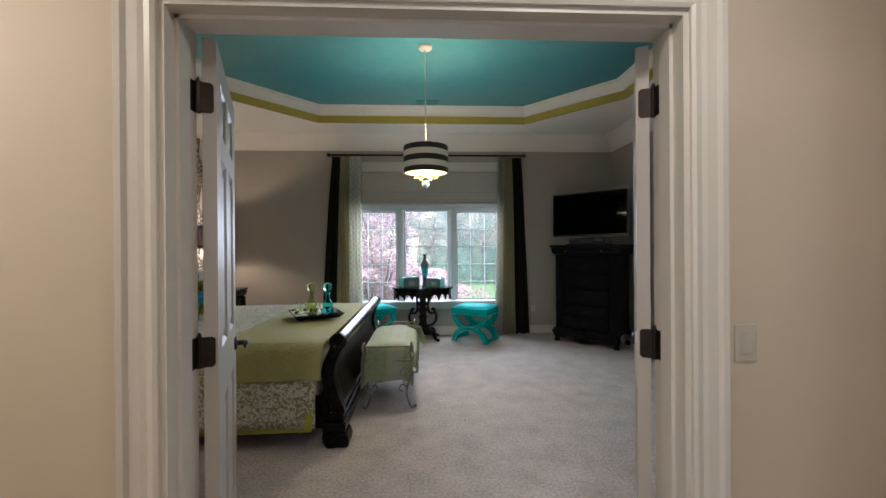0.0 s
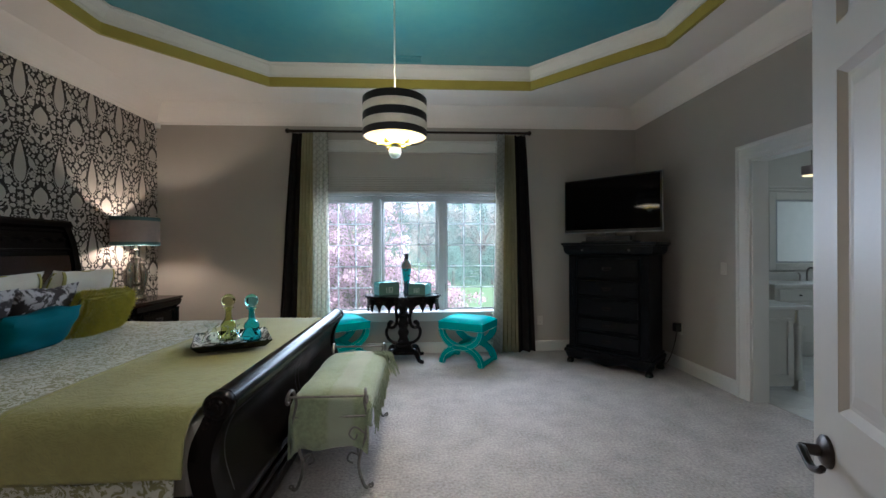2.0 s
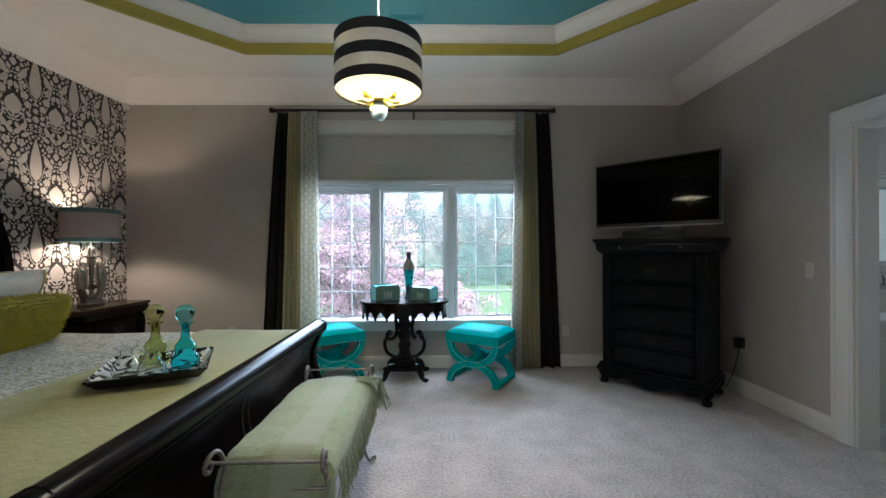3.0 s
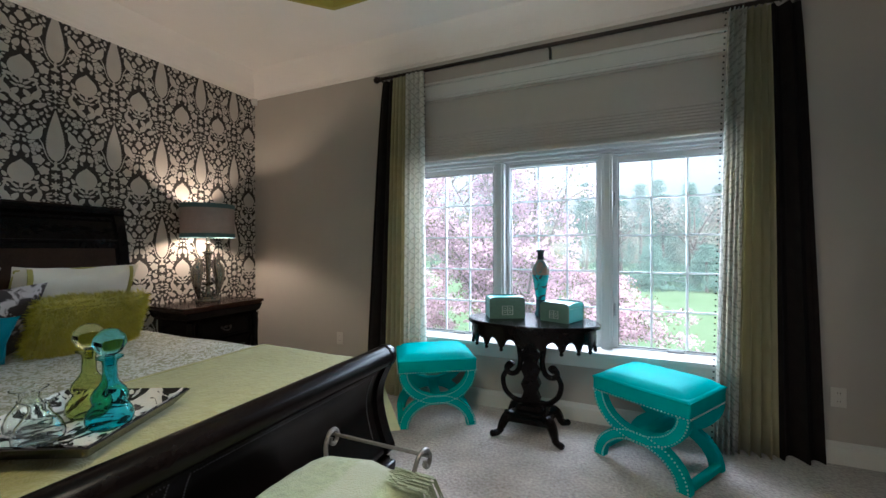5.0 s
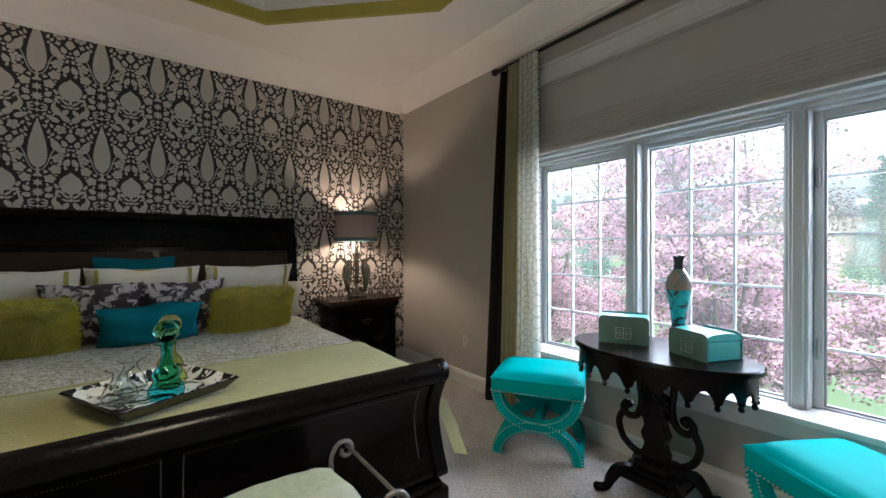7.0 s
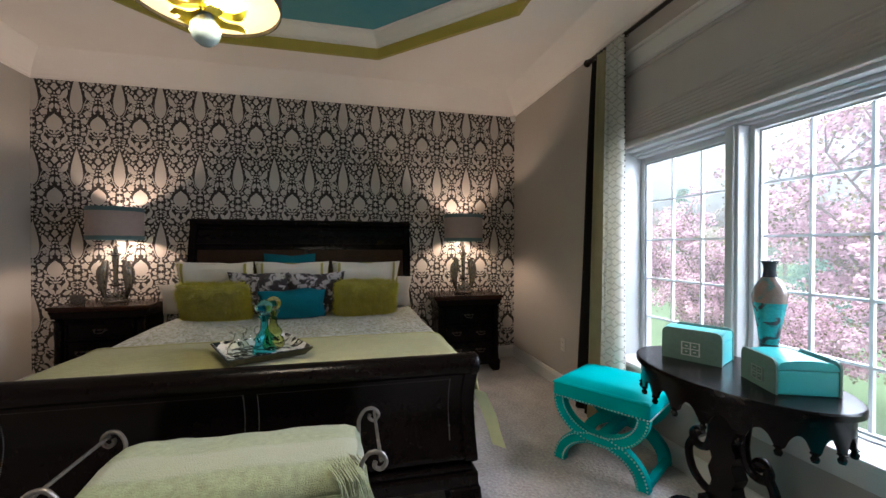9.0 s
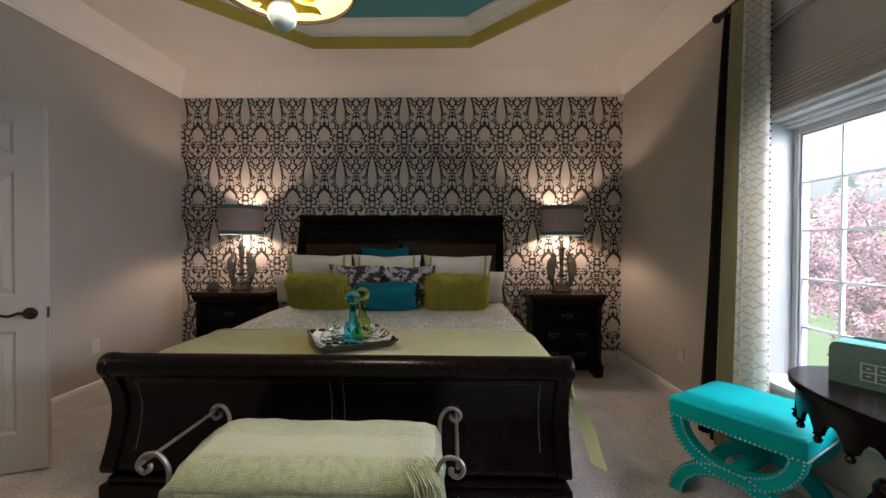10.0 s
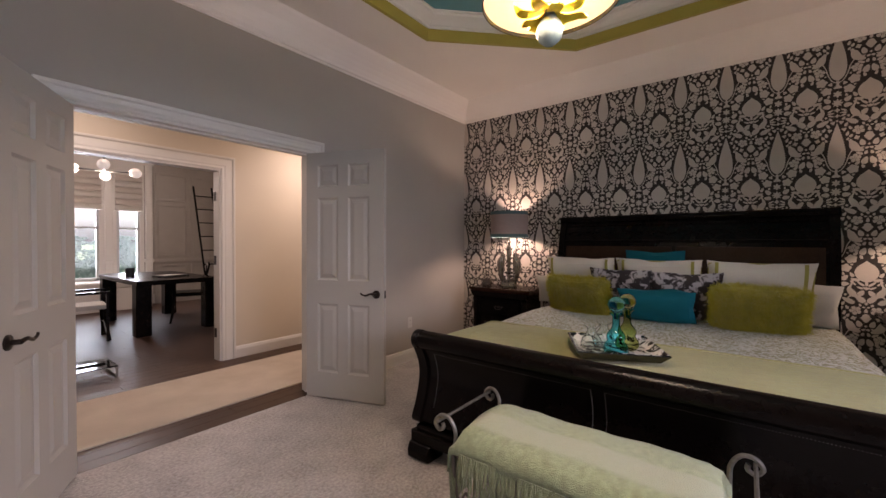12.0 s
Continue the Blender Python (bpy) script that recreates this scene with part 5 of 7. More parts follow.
def bench_throw():
    t = thing("bench_throw", pose(-0.28, 2.61, 0), "celadon wool throw with fringe draped over the bench", "blanket")
    bm = bmesh.new()
    prof = [(-0.225, 0.26), (-0.222, 0.33), (-0.22, 0.40), (-0.215, 0.46), (-0.195, 0.495), (-0.15, 0.512), (-0.07, 0.522), (0.03, 0.523), (0.11, 0.517), (0.17, 0.50), (0.203, 0.478), (0.214, 0.455), (0.218, 0.43)]
    ny = 80
    rings = []
    for i in range(ny + 1):
        v = i / ny
        y = -0.402 + 0.804 * v
        ring = []
        for j, (x, z) in enumerate(prof):
            q = noise.noise(Vector((x * 6, y * 4, z * 6))) + 0.9 * noise.noise(Vector((x * 17 + 3, y * 11, z * 9)))
            fall = max(0.0, 0.46 - z)
            wv = noise.noise(Vector((y * 7, 3.3 * (1 if x > 0 else 2), 0)))
            ring.append(bm.verts.new((x + (1 if x > 0 else -1) * fall * 0.22 * wv, y + 0.012 * q, z + 0.008 * q)))
        rings.append(ring)
    for a, b in zip(rings, rings[1:]):
        for j in range(len(prof) - 1):
            bm.faces.new((a[j], a[j + 1], b[j + 1], b[j]))
    ends = []
    for sy, ring in ((-1, rings[0]), (1, rings[-1])):
        prev = ring
        for k, (dy, dz) in enumerate(((0.04, -0.012), (0.062, -0.05), (0.066, -0.13), (0.068, -0.21), (0.07, -0.29))):
            cur = []
            for j, v in enumerate(ring):
                hang = 1.0 if 3 <= j <= 10 else 0.3
                q = noise.noise(Vector((j * 0.7, k * 0.5, sy * 4.0)))
                cur.append(bm.verts.new((v.co.x * (1 + 0.03 * k * q), v.co.y + sy * dy + 0.01 * q * k, max(0.16, v.co.z + dz * hang + 0.008 * q))))
            for j in range(len(ring) - 1):
                bm.faces.new((prev[j], prev[j + 1], cur[j + 1], cur[j]))
            prev = cur
        ends.append(prev)
    ob = part("cloth", bm, M_BENCHTHROW, t, "", True)
    md = ob.modifiers.new("cloth", "SOLIDIFY")
    md.thickness, md.offset = 0.009, 1.0
    rng = random.Random(4)
    fr = bmesh.new()
    for k in range(230):
        y = -0.41 + 0.82 * k / 229 + rng.uniform(-0.004, 0.004)
        ln = rng.uniform(0.11, 0.18)
        x = 0.226 + 0.008 * noise.noise(Vector((y * 7, 1, 0)))
        tube([(x, y, 0.44), (x + rng.uniform(0.0, 0.02), y + rng.uniform(-0.008, 0.008), 0.44 - ln * 0.5), (x + rng.uniform(-0.008, 0.022), y + rng.uniform(-0.018, 0.018), 0.44 - ln)], [0.0034, 0.003, 0.0018], 4, fr)
    part("fringe", fr, M_BENCHTHROW, t, "", False, "stuff")
    fr = bmesh.new()
    for k in range(70):
        x = 0.10 + 0.12 * rng.random()
        y = 0.35 + 0.1 * rng.random()
        ln = rng.uniform(0.08, 0.16)
        tube([(x, y, 0.52), (x + 0.05, y + 0.03, 0.50), (x + 0.09 + rng.uniform(-0.02, 0.02), y + 0.06 + rng.uniform(-0.03, 0.03), 0.47 - ln)], [0.0034, 0.003, 0.0018], 4, fr)
    part("tassels", fr, M_BENCHTHROW, t, "loose knotted tassels", False, "stuff")


bench_throw()


def x_stool(m):
    s = thing("x_bench_stool", m, "turquoise leather x-frame stool with silver nailheads", "stool", "turquoise stools")
    w, d = 0.27, 0.215
    part("seat", boxes((-w - 0.01, w + 0.01, -d - 0.01, d + 0.01, 0.385, 0.487), bevel=0.02, seg=3), M_TURQ, s, "", True)
    top = bmesh.new()
    n = 12
    g = [[top.verts.new(((2 * i / n - 1) * (w + 0.004), (2 * j / n - 1) * (d + 0.004), 0.477 + 0.046 * ((1 - (2 * i / n - 1) ** 6) * (1 - (2 * j / n - 1) ** 6)) ** 0.5)) for j in range(n + 1)] for i in range(n + 1)]
    for i in range(n):
        for j in range(n):
            top.faces.new((g[i][j], g[i + 1][j], g[i + 1][j + 1], g[i][j + 1]))
    part("cushion_top", top, M_TURQ, s, "", True)
    wp = [(a * (w + 0.008), b * (d + 0.008), 0.474) for a, b in ((-1, -1), (1, -1), (1, 1), (-1, 1), (-1, -1))]
    part("welt", tube(wp, 0.006, 6), M_TURQ, s)
    aw = w - 0.026
    arc_hi = [(aw * math.sin(a), 0.395 - 0.20 * math.cos(a)) for a in [radians(q) for q in range(-90, 91, 9)]]
    arc_lo = [(aw * math.sin(a), 0.0 + 0.20 * math.cos(a)) for a in [radians(q) for q in range(-90, 91, 9)]]

    def band(arc, y0, y1, half):
        outline_a, outline_b = [], []
        for k, (x, z) in enumerate(arc):
            a, b = Vector(arc[max(k - 1, 0)]), Vector(arc[min(k + 1, len(arc) - 1)])
            t = (b - a).normalized()
            nrm = Vector((-t.y, t.x)) * half
            outline_a.append((x + nrm.x, max(0.0, z + nrm.y)))
            outline_b.append((x - nrm.x, max(0.0, z - nrm.y)))
        bm = bmesh.new()
        rings = []
        for (ax, az), (bx, bz) in zip(outline_a, outline_b):
            rings.append([bm.verts.new(p) for p in ((ax, y0, az), (bx, y0, bz), (bx, y1, bz), (ax, y1, az))])
        for p, q in zip(rings, rings[1:]):
            for k in range(4):
                bm.faces.new((p[k], p[(k + 1) % 4], q[(k + 1) % 4], q[k]))
        bm.faces.new(rings[0])
        bm.faces.new(rings[-1][::-1])
        return bm

    for y0, y1 in ((-d, -d + 0.05), (d - 0.05, d)):
        part("upper_arc", band(arc_hi, y0, y1, 0.034), M_TURQ, s, "", True)
        part("lower_arc", band(arc_lo, y0 + 0.002, y1 - 0.002, 0.034), M_TURQ, s, "", True)
    part("stretcher", boxes((-0.03, 0.03, -d + 0.05, d - 0.05, 0.165, 0.225), bevel=0.008), M_TURQ, s)
    for x in (-w + 0.012, w - 0.012):
        part("side_stretcher", boxes((x - 0.02, x + 0.02, -d + 0.05, d - 0.05, 0.012, 0.052), bevel=0.01, seg=2), M_TURQ, s)
    nails = bmesh.new()
    for y, sgn in ((-d, -1), (d, 1)):
        for arc in (arc_hi, arc_lo):
            dense = spline([(x, 0, z) for x, z in arc], 2)
            for k, p in enumerate(dense):
                a, b = dense[max(k - 1, 0)], dense[min(k + 1, len(dense) - 1)]
                t = (b - a).normalized()
                for h in (-0.025, 0.025):
                    q = (p.x - t.z * h, y + sgn * 0.001, p.z + t.x * h)
                    if q[2] > 0.01 and q[2] < 0.384:
                        bmesh.ops.create_icosphere(nails, subdivisions=1, radius=0.0055, matrix=Matrix.Translation(q))
        for k in range(30):
            bmesh.ops.create_icosphere(nails, subdivisions=1, radius=0.0055, matrix=Matrix.Translation((-w + 2 * w * k / 29, y + sgn * 0.011, 0.397)))
    for k in range(22):
        for sgn in (-1, 1):
            bmesh.ops.create_icosphere(nails, subdivisions=1, radius=0.0055, matrix=Matrix.Translation((sgn * (w + 0.011), -d + 2 * d * k / 21, 0.397)))
    part("nailhead_trim", nails, M_NAIL, s, "silver nailheads", True, "stuff")
    return s


_st = x_stool(pose(-0.73, 4.605, 0, 0, 0, 32))
copy_thing(_st, pose(0.76, 4.545, 0, 0, 0, -32))


def oval_table():
    t = thing("oval_table", pose(0.0, 4.635, 0), "black oval pedestal table with scalloped apron and scrolls", "table")
    a, b = 0.45, 0.28
    top = bmesh.new()
    rings = []
    for k, z in ((0.97, 0.745), (1.0, 0.749), (1.0, 0.769), (0.985, 0.775)):
        rings.append([top.verts.new((a * k * math.cos(q * math.pi / 32), b * k * math.sin(q * math.pi / 32), z)) for q in range(64)])
    for r1, r2 in zip(rings, rings[1:]):
        for k in range(64):
            top.faces.new((r1[k], r1[(k + 1) % 64], r2[(k + 1) % 64], r2[k]))
    top.faces.new(rings[0][::-1])
    top.faces.new(rings[-1])
    part("tabletop", top, M_EBONY, t, "glossy black oval top", True)
    ap = bmesh.new()
    n = 240
    ring = []
    for k in range(n):
        q = 2 * math.pi * k / n
        f = (k % 12) / 12
        drop = 0.116 - 0.05 * math.sin(math.pi * min(1.0, f / 0.7)) ** 0.7 if f < 0.7 else 0.122
        p = Vector((0.94 * a * math.cos(q), 0.94 * b * math.sin(q), 0))
        o = Vector((p.x / a ** 2, p.y / b ** 2, 0)).normalized() * 0.014
        ring.append([ap.verts.new(p + Vector((0, 0, 0.746))), ap.verts.new(p + Vector((0, 0, 0.746 - drop))), ap.verts.new(p - o + Vector((0, 0, 0.746 - drop))), ap.verts.new(p - o + Vector((0, 0, 0.746)))])
    for k in range(n):
        r1, r2 = ring[k], ring[(k + 1) % n]
        for j in range(4):
            ap.faces.new((r1[j], r2[j], r2[(j + 1) % 4], r1[(j + 1) % 4]))
    part("apron", ap, M_EBONY, t, "scalloped apron with drops")
    for k in range(0, n, 12):
        q = 2 * math.pi * (k + 10.2) / n
        dr = bmesh.new()
        lathe([(0.0, -0.03), (0.010, -0.026), (0.014, -0.014), (0.008, -0.004), (0.016, 0.004), (0.0, 0.012)], 8, (0.925 * a * math.cos(q), 0.925 * b * math.sin(q), 0.624), dr)
        part("pendant_drop", dr, M_EBONY, t, "", True)
    col = []
    for k in range(25):
        z = 0.16 + 0.585 * k / 24
        col.append((0.055 + 0.010 * math.sin(z * 62) + (0.02 if z > 0.66 else 0), z))
    out = [(x, z) for x, z in col] + [(-x, z) for x, z in reversed(col)]
    part("pedestal", prism(out, -0.035, 0.035, "y"), M_EBONY, t, "scalloped flat column")
    for s in (-1, 1):
        sc = spline([(s * 0.055, 0, 0.70), (s * 0.085, 0, 0.60), (s * 0.075, 0, 0.48), (s * 0.10, 0, 0.40), (s * 0.15, 0, 0.385), (s * 0.175, 0, 0.42), (s * 0.155, 0, 0.45), (s * 0.13, 0, 0.43)], 6)
        part("scroll", tube(sc, [0.019] * (len(sc) - 8) + [0.021, 0.024, 0.027, 0.029, 0.029, 0.028, 0.027, 0.026], 8), M_EBONY, t, "c-scroll bracket", True)
        sc = spline([(s * 0.175, 0, 0.40), (s * 0.20, 0, 0.34), (s * 0.18, 0, 0.26), (s * 0.12, 0, 0.21), (s * 0.05, 0, 0.20)], 6)
        part("scroll", tube(sc, 0.018, 8), M_EBONY, t, "", True)
    part("base", boxes((-0.09, 0.09, -0.07, 0.07, 0.155, 0.20), (-0.115, 0.115, -0.088, 0.088, 0.125, 0.157), (-0.15, 0.15, -0.115, 0.115, 0.085, 0.127), bevel=0.008), M_EBONY, t)
    for sx in (-1, 1):
        for sy in (-1, 1):
            leg = spline([(sx * 0.09, sy * 0.06, 0.125), (sx * 0.14, sy * 0.11, 0.125), (sx * 0.17, sy * 0.14, 0.075), (sx * 0.185, sy * 0.155, 0.032), (sx * 0.215, sy * 0.18, 0.022)], 5)
            lg = tube(leg, [0.032, 0.033, 0.034, 0.035, 0.035, 0.035, 0.034, 0.033, 0.032, 0.031, 0.03, 0.028, 0.026, 0.025, 0.024, 0.023, 0.023, 0.022, 0.022, 0.022, 0.02], 8)
            bmesh.ops.create_icosphere(lg, subdivisions=2, radius=0.023, matrix=Matrix.Translation((sx * 0.222, sy * 0.185, 0.023)))
            part("leg", lg, M_EBONY, t, "scrolled paw foot", True)


oval_table()


def lidded_box(m, w, d, h, label):
    b = thing("lidded_box", m, label, "box", "boxes on the table")
    body = boxes((-w / 2, w / 2, -d / 2, d / 2, 0.0, h * 0.72), bevel=0.006, seg=2)
    part("body", body, M_BOXSKY, b)
    out = [(-d / 2, h * 0.74)]
    for k in range(9):
        q = math.pi * k / 8
        out.append((-d / 2 * math.cos(q) * (1 if k in (0, 8) else 0.98), h * 0.80 + h * 0.22 * math.sin(q) ** 0.6))
    out.append((d / 2, h * 0.74))
    lid = prism(out, -w / 2, w / 2, "x")
    part("lid", lid, M_BOXSKY, b, "domed lid coloured aqua for reflected sky", False)
    face = [(-w / 2 - 0.003, 0.0), (w / 2 + 0.003, 0.0)]
    for k in range(6):
        q = math.pi / 2 * k / 5
        face.append((w / 2 + 0.003 - 0.028 * (1 - math.cos(q)), h * 1.035 - 0.028 * (1 - math.sin(q))))
    for k in range(6):
        q = math.pi / 2 * k / 5
        face.append((-w / 2 - 0.003 + 0.028 * (1 - math.sin(q)), h * 1.035 - 0.028 * (1 - math.cos(q))))
    for y0, y1 in ((-d / 2 - 0.008, -d / 2), (d / 2, d / 2 + 0.008)):
        part("end_panel", prism(face, y0, y1, "y"), M_BOX, b, "sage panel with rounded shoulders")
    d += 0.016
    g = bmesh.new()
    e = 0.0032
    s = w * 0.16
    for u0, u1, v0, v1 in ((-1, 1, 0.9, 1), (-1, 1, -1, -0.9), (-1, -0.88, -0.9, 0.9), (0.88, 1, -0.9, 0.9), (-0.06, 0.06, -0.9, 0.9), (-0.88, -0.06, -0.06, 0.06), (0.06, 0.88, -0.06, 0.06), (-0.6, -0.3, 0.35, 0.5), (0.3, 0.6, 0.35, 0.5), (-0.6, -0.3, -0.5, -0.35), (0.3, 0.6, -0.5, -0.35)):
        box(g, u0 * s, u1 * s, -d / 2 - e, -d / 2 - 0.0005, h * 0.40 + v0 * s * 0.8, h * 0.40 + v1 * s * 0.8)
    part("fretwork", g, M_NAIL, b, "silver fretwork plaque")


lidded_box(pose(-0.20, 4.68, 0.775, 0, 0, 27), 0.245, 0.17, 0.145, "sage box with sky-lit aqua top and sides and silver fretwork")
lidded_box(pose(0.20, 4.69, 0.775, 0, 0, -22), 0.205, 0.20, 0.125, "small sage box with sky-lit aqua top and sides and silver fretwork")


def tall_vase():
    v = thing("vase", pose(0.034, 4.815, 0.775), "tall glazed vase in taupe, aqua and black", "vase")
    part("base", lathe([(0.0, 0.0), (0.045, 0.0), (0.045, 0.012), (0.034, 0.04), (0.034, 0.12)], 24), M_VASE_DARK, v, "dark glazed foot", True)
    part("body", lathe([(0.034, 0.12), (0.042, 0.19), (0.054, 0.26), (0.061, 0.30)], 24), M_VASE_AQUA, v, "aqua dripping glaze", True)
    part("shoulder", lathe([(0.061, 0.30), (0.063, 0.33), (0.055, 0.365), (0.036, 0.395), (0.026, 0.41)], 24), M_VASE_TOP, v, "", True)
    part("neck", lathe([(0.026, 0.41), (0.022, 0.44), (0.025, 0.465), (0.034, 0.48), (0.027, 0.48), (0.018, 0.45), (0.0, 0.44)], 24), M_VASE_DARK, v, "dark flared neck", True)


tall_vase()


# ---- bedroom: curtains ----
def fold_cloth(xt0, xt1, xb0, xb1, z0, z1, folds, depth, seed, nz=16):
    bm = bmesh.new()
    rows = []
    nx = folds * 8
    for j in range(nz + 1):
        f = j / nz
        z = z1 + (z0 - z1) * f
        row = []
        for i in range(nx + 1):
            u = i / nx
            a, b = xt0 + (xt1 - xt0) * u, xb0 + (xb1 - xb0) * u
            x = a + (b - a) * f ** 0.8
            ph = u * folds * 2 * math.pi + 0.5 * noise.noise(Vector((u * 3, f * 1.5, seed)))
            amp = depth * (0.55 + 0.45 * f) * (1 + 0.35 * noise.noise(Vector((u * 5, f * 2, seed + 5))))
            row.append(bm.verts.new((x + 0.25 * amp * math.cos(ph), amp * math.sin(ph), z)))
        rows.append(row)
    for p, q in zip(rows, rows[1:]):
        for i in range(nx):
            bm.faces.new((p[i], p[i + 1], q[i + 1], q[i]))
    return bm


def curtain(name, s, xs_top, xs_bottom, label):
    """Three joined widths of cloth: dark outside, olive, printed inside."""
    c = thing(name, pose(0, 4.868, 0), label, "curtain", "window curtains")
    mats = (M_DARKCLOTH, M_OLIVECLOTH, M_LATTICE)
    for k in range(3):
        bm = fold_cloth(xs_top[k], xs_top[k + 1], xs_bottom[k], xs_bottom[k + 1], 0.008, 2.735, (2, 4, 4)[k], (0.046, 0.046, 0.052)[k], 3 * k + s)
        ob = part(("dark_panel", "olive_panel", "printed_panel")[k], bm, mats[k], c, "", True)
        md = ob.modifiers.new("cloth", "SOLIDIFY")
        md.thickness = 0.004
        ob.location.y = (0.006, -0.022, -0.045)[k]
    trim = bmesh.new()
    for k in range(72):
        f = k / 71
        x = xs_top[3] + (xs_bottom[3] - xs_top[3]) * f ** 0.8
        z = 2.72 - 2.68 * f
        bmesh.ops.create_icosphere(trim, subdivisions=1, radius=0.006, matrix=Matrix.Translation((x + s * 0.012, -0.045, z)))
    part("bead_trim", trim, M_DARKCLOTH, c, "dark bobble trim", True, "stuff")


curtain("curtain", 1, (-1.36, -1.235, -1.10, -0.928), (-1.55, -1.325, -1.125, -0.915), "dark brown, olive and lattice print curtain on a rod")
curtain("curtain", -1, (1.535, 1.385, 1.262, 1.175), (1.645, 1.425, 1.215, 1.10), "dark brown, olive and lattice print curtain on a rod")


def curtain_rod():
    r = thing("curtain_rod", pose(0, 4.868, 2.768), "dark bronze curtain rod with ball finials", "curtain rod")
    part("rod", tube([(-1.385, 0, 0), (1.56, 0, 0)], 0.0145, 12), M_BRONZE, r, "", True)
    for s, x in ((-1, -1.385), (1, 1.56)):
        fin = lathe([(0.0, 0.055), (0.018, 0.051), (0.028, 0.038), (0.03, 0.028), (0.026, 0.014), (0.016, 0.006), (0.021, 0.002), (0.021, -0.006), (0.0, -0.008)], 16)
        bmesh.ops.rotate(fin, verts=fin.verts[:], matrix=Matrix.Rotation(s * math.pi / 2, 3, "Y"))
        bmesh.ops.translate(fin, verts=fin.verts[:], vec=(x, 0, 0))
        part("finial", fin, M_BRONZE, r, "", True)
    for x in (-1.36, 0.09, 1.535):
        part("bracket", boxes((x - 0.009, x + 0.009, -0.016, 0.07, -0.02, -0.012), (x - 0.009, x + 0.009, 0.04, 0.0715, -0.075, -0.004)), M_BRONZE, r)
    rings = bmesh.new()
    for a, b in ((-1.36, -0.96), (1.16, 1.53)):
        for k in range(10):
            x = a + (b - a) * k / 9
            tube([(x, 0.019 * math.cos(q * math.pi / 6), 0.019 * math.sin(q * math.pi / 6) - 0.003) for q in range(13)], 0.0025, 5, rings, False)
    part("rings", rings, M_BRONZE, r, "", False, "stuff")


curtain_rod()


# ---- bedroom: chest, screen, nightstands, lamps ----
def bail_pull(bm, x, y, z, s=1.0):
    for k in (-1, 1):
        bmesh.ops.create_icosphere(bm, subdivisions=1, radius=0.013 * s, matrix=Matrix.Translation((x + k * 0.04 * s, y, z + 0.006)) @ Matrix.Diagonal((1.2, 0.5, 0.9, 1)))
    bmesh.ops.create_icosphere(bm, subdivisions=1, radius=0.014 * s, matrix=Matrix.Translation((x, y, z + 0.006)) @ Matrix.Diagonal((1.6, 0.4, 0.8, 1)))
    tube(spline([(x - 0.042 * s, y - 0.008, z + 0.006), (x - 0.03 * s, y - 0.016, z - 0.014), (x, y - 0.018, z - 0.02), (x + 0.03 * s, y - 0.016, z - 0.014), (x + 0.042 * s, y - 0.008, z + 0.006)], 4), 0.0038 * s, 6, bm)


def drawer(parent, w, z0, z1, y, material, pulls, mould=0.018, pull_mat=None):
    h = z1 - z0
    d = part("drawer", boxes((-w / 2, w / 2, y - 0.004, y + 0.012, z0, z1), bevel=0.003), material, parent)
    part("bead", boxes((-w / 2, w / 2, y - 0.02, y - 0.004, z1 - mould, z1), (-w / 2, w / 2, y - 0.02, y - 0.004, z0, z0 + mould), (-w / 2, -w / 2 + mould, y - 0.02, y - 0.004, z0 + mould, z1 - mould), (w / 2 - mould, w / 2, y - 0.02, y - 0.004, z0 + mould, z1 - mould), bevel=0.006), material, d)
    for x in pulls:
        bm = bmesh.new()
        bail_pull(bm, x, y - 0.006, (z0 + z1) / 2)
        part("pull", bm, pull_mat or M_IRON, d, "antique bail pull", True)


def ogee_top(w, d, z):
    return boxes((-w / 2, w / 2, -d / 2, d / 2, z - 0.028, z), (-w / 2 + 0.012, w / 2 - 0.012, -d / 2 + 0.012, d / 2 - 0.006, z - 0.045, z - 0.028), bevel=0.008, seg=2)


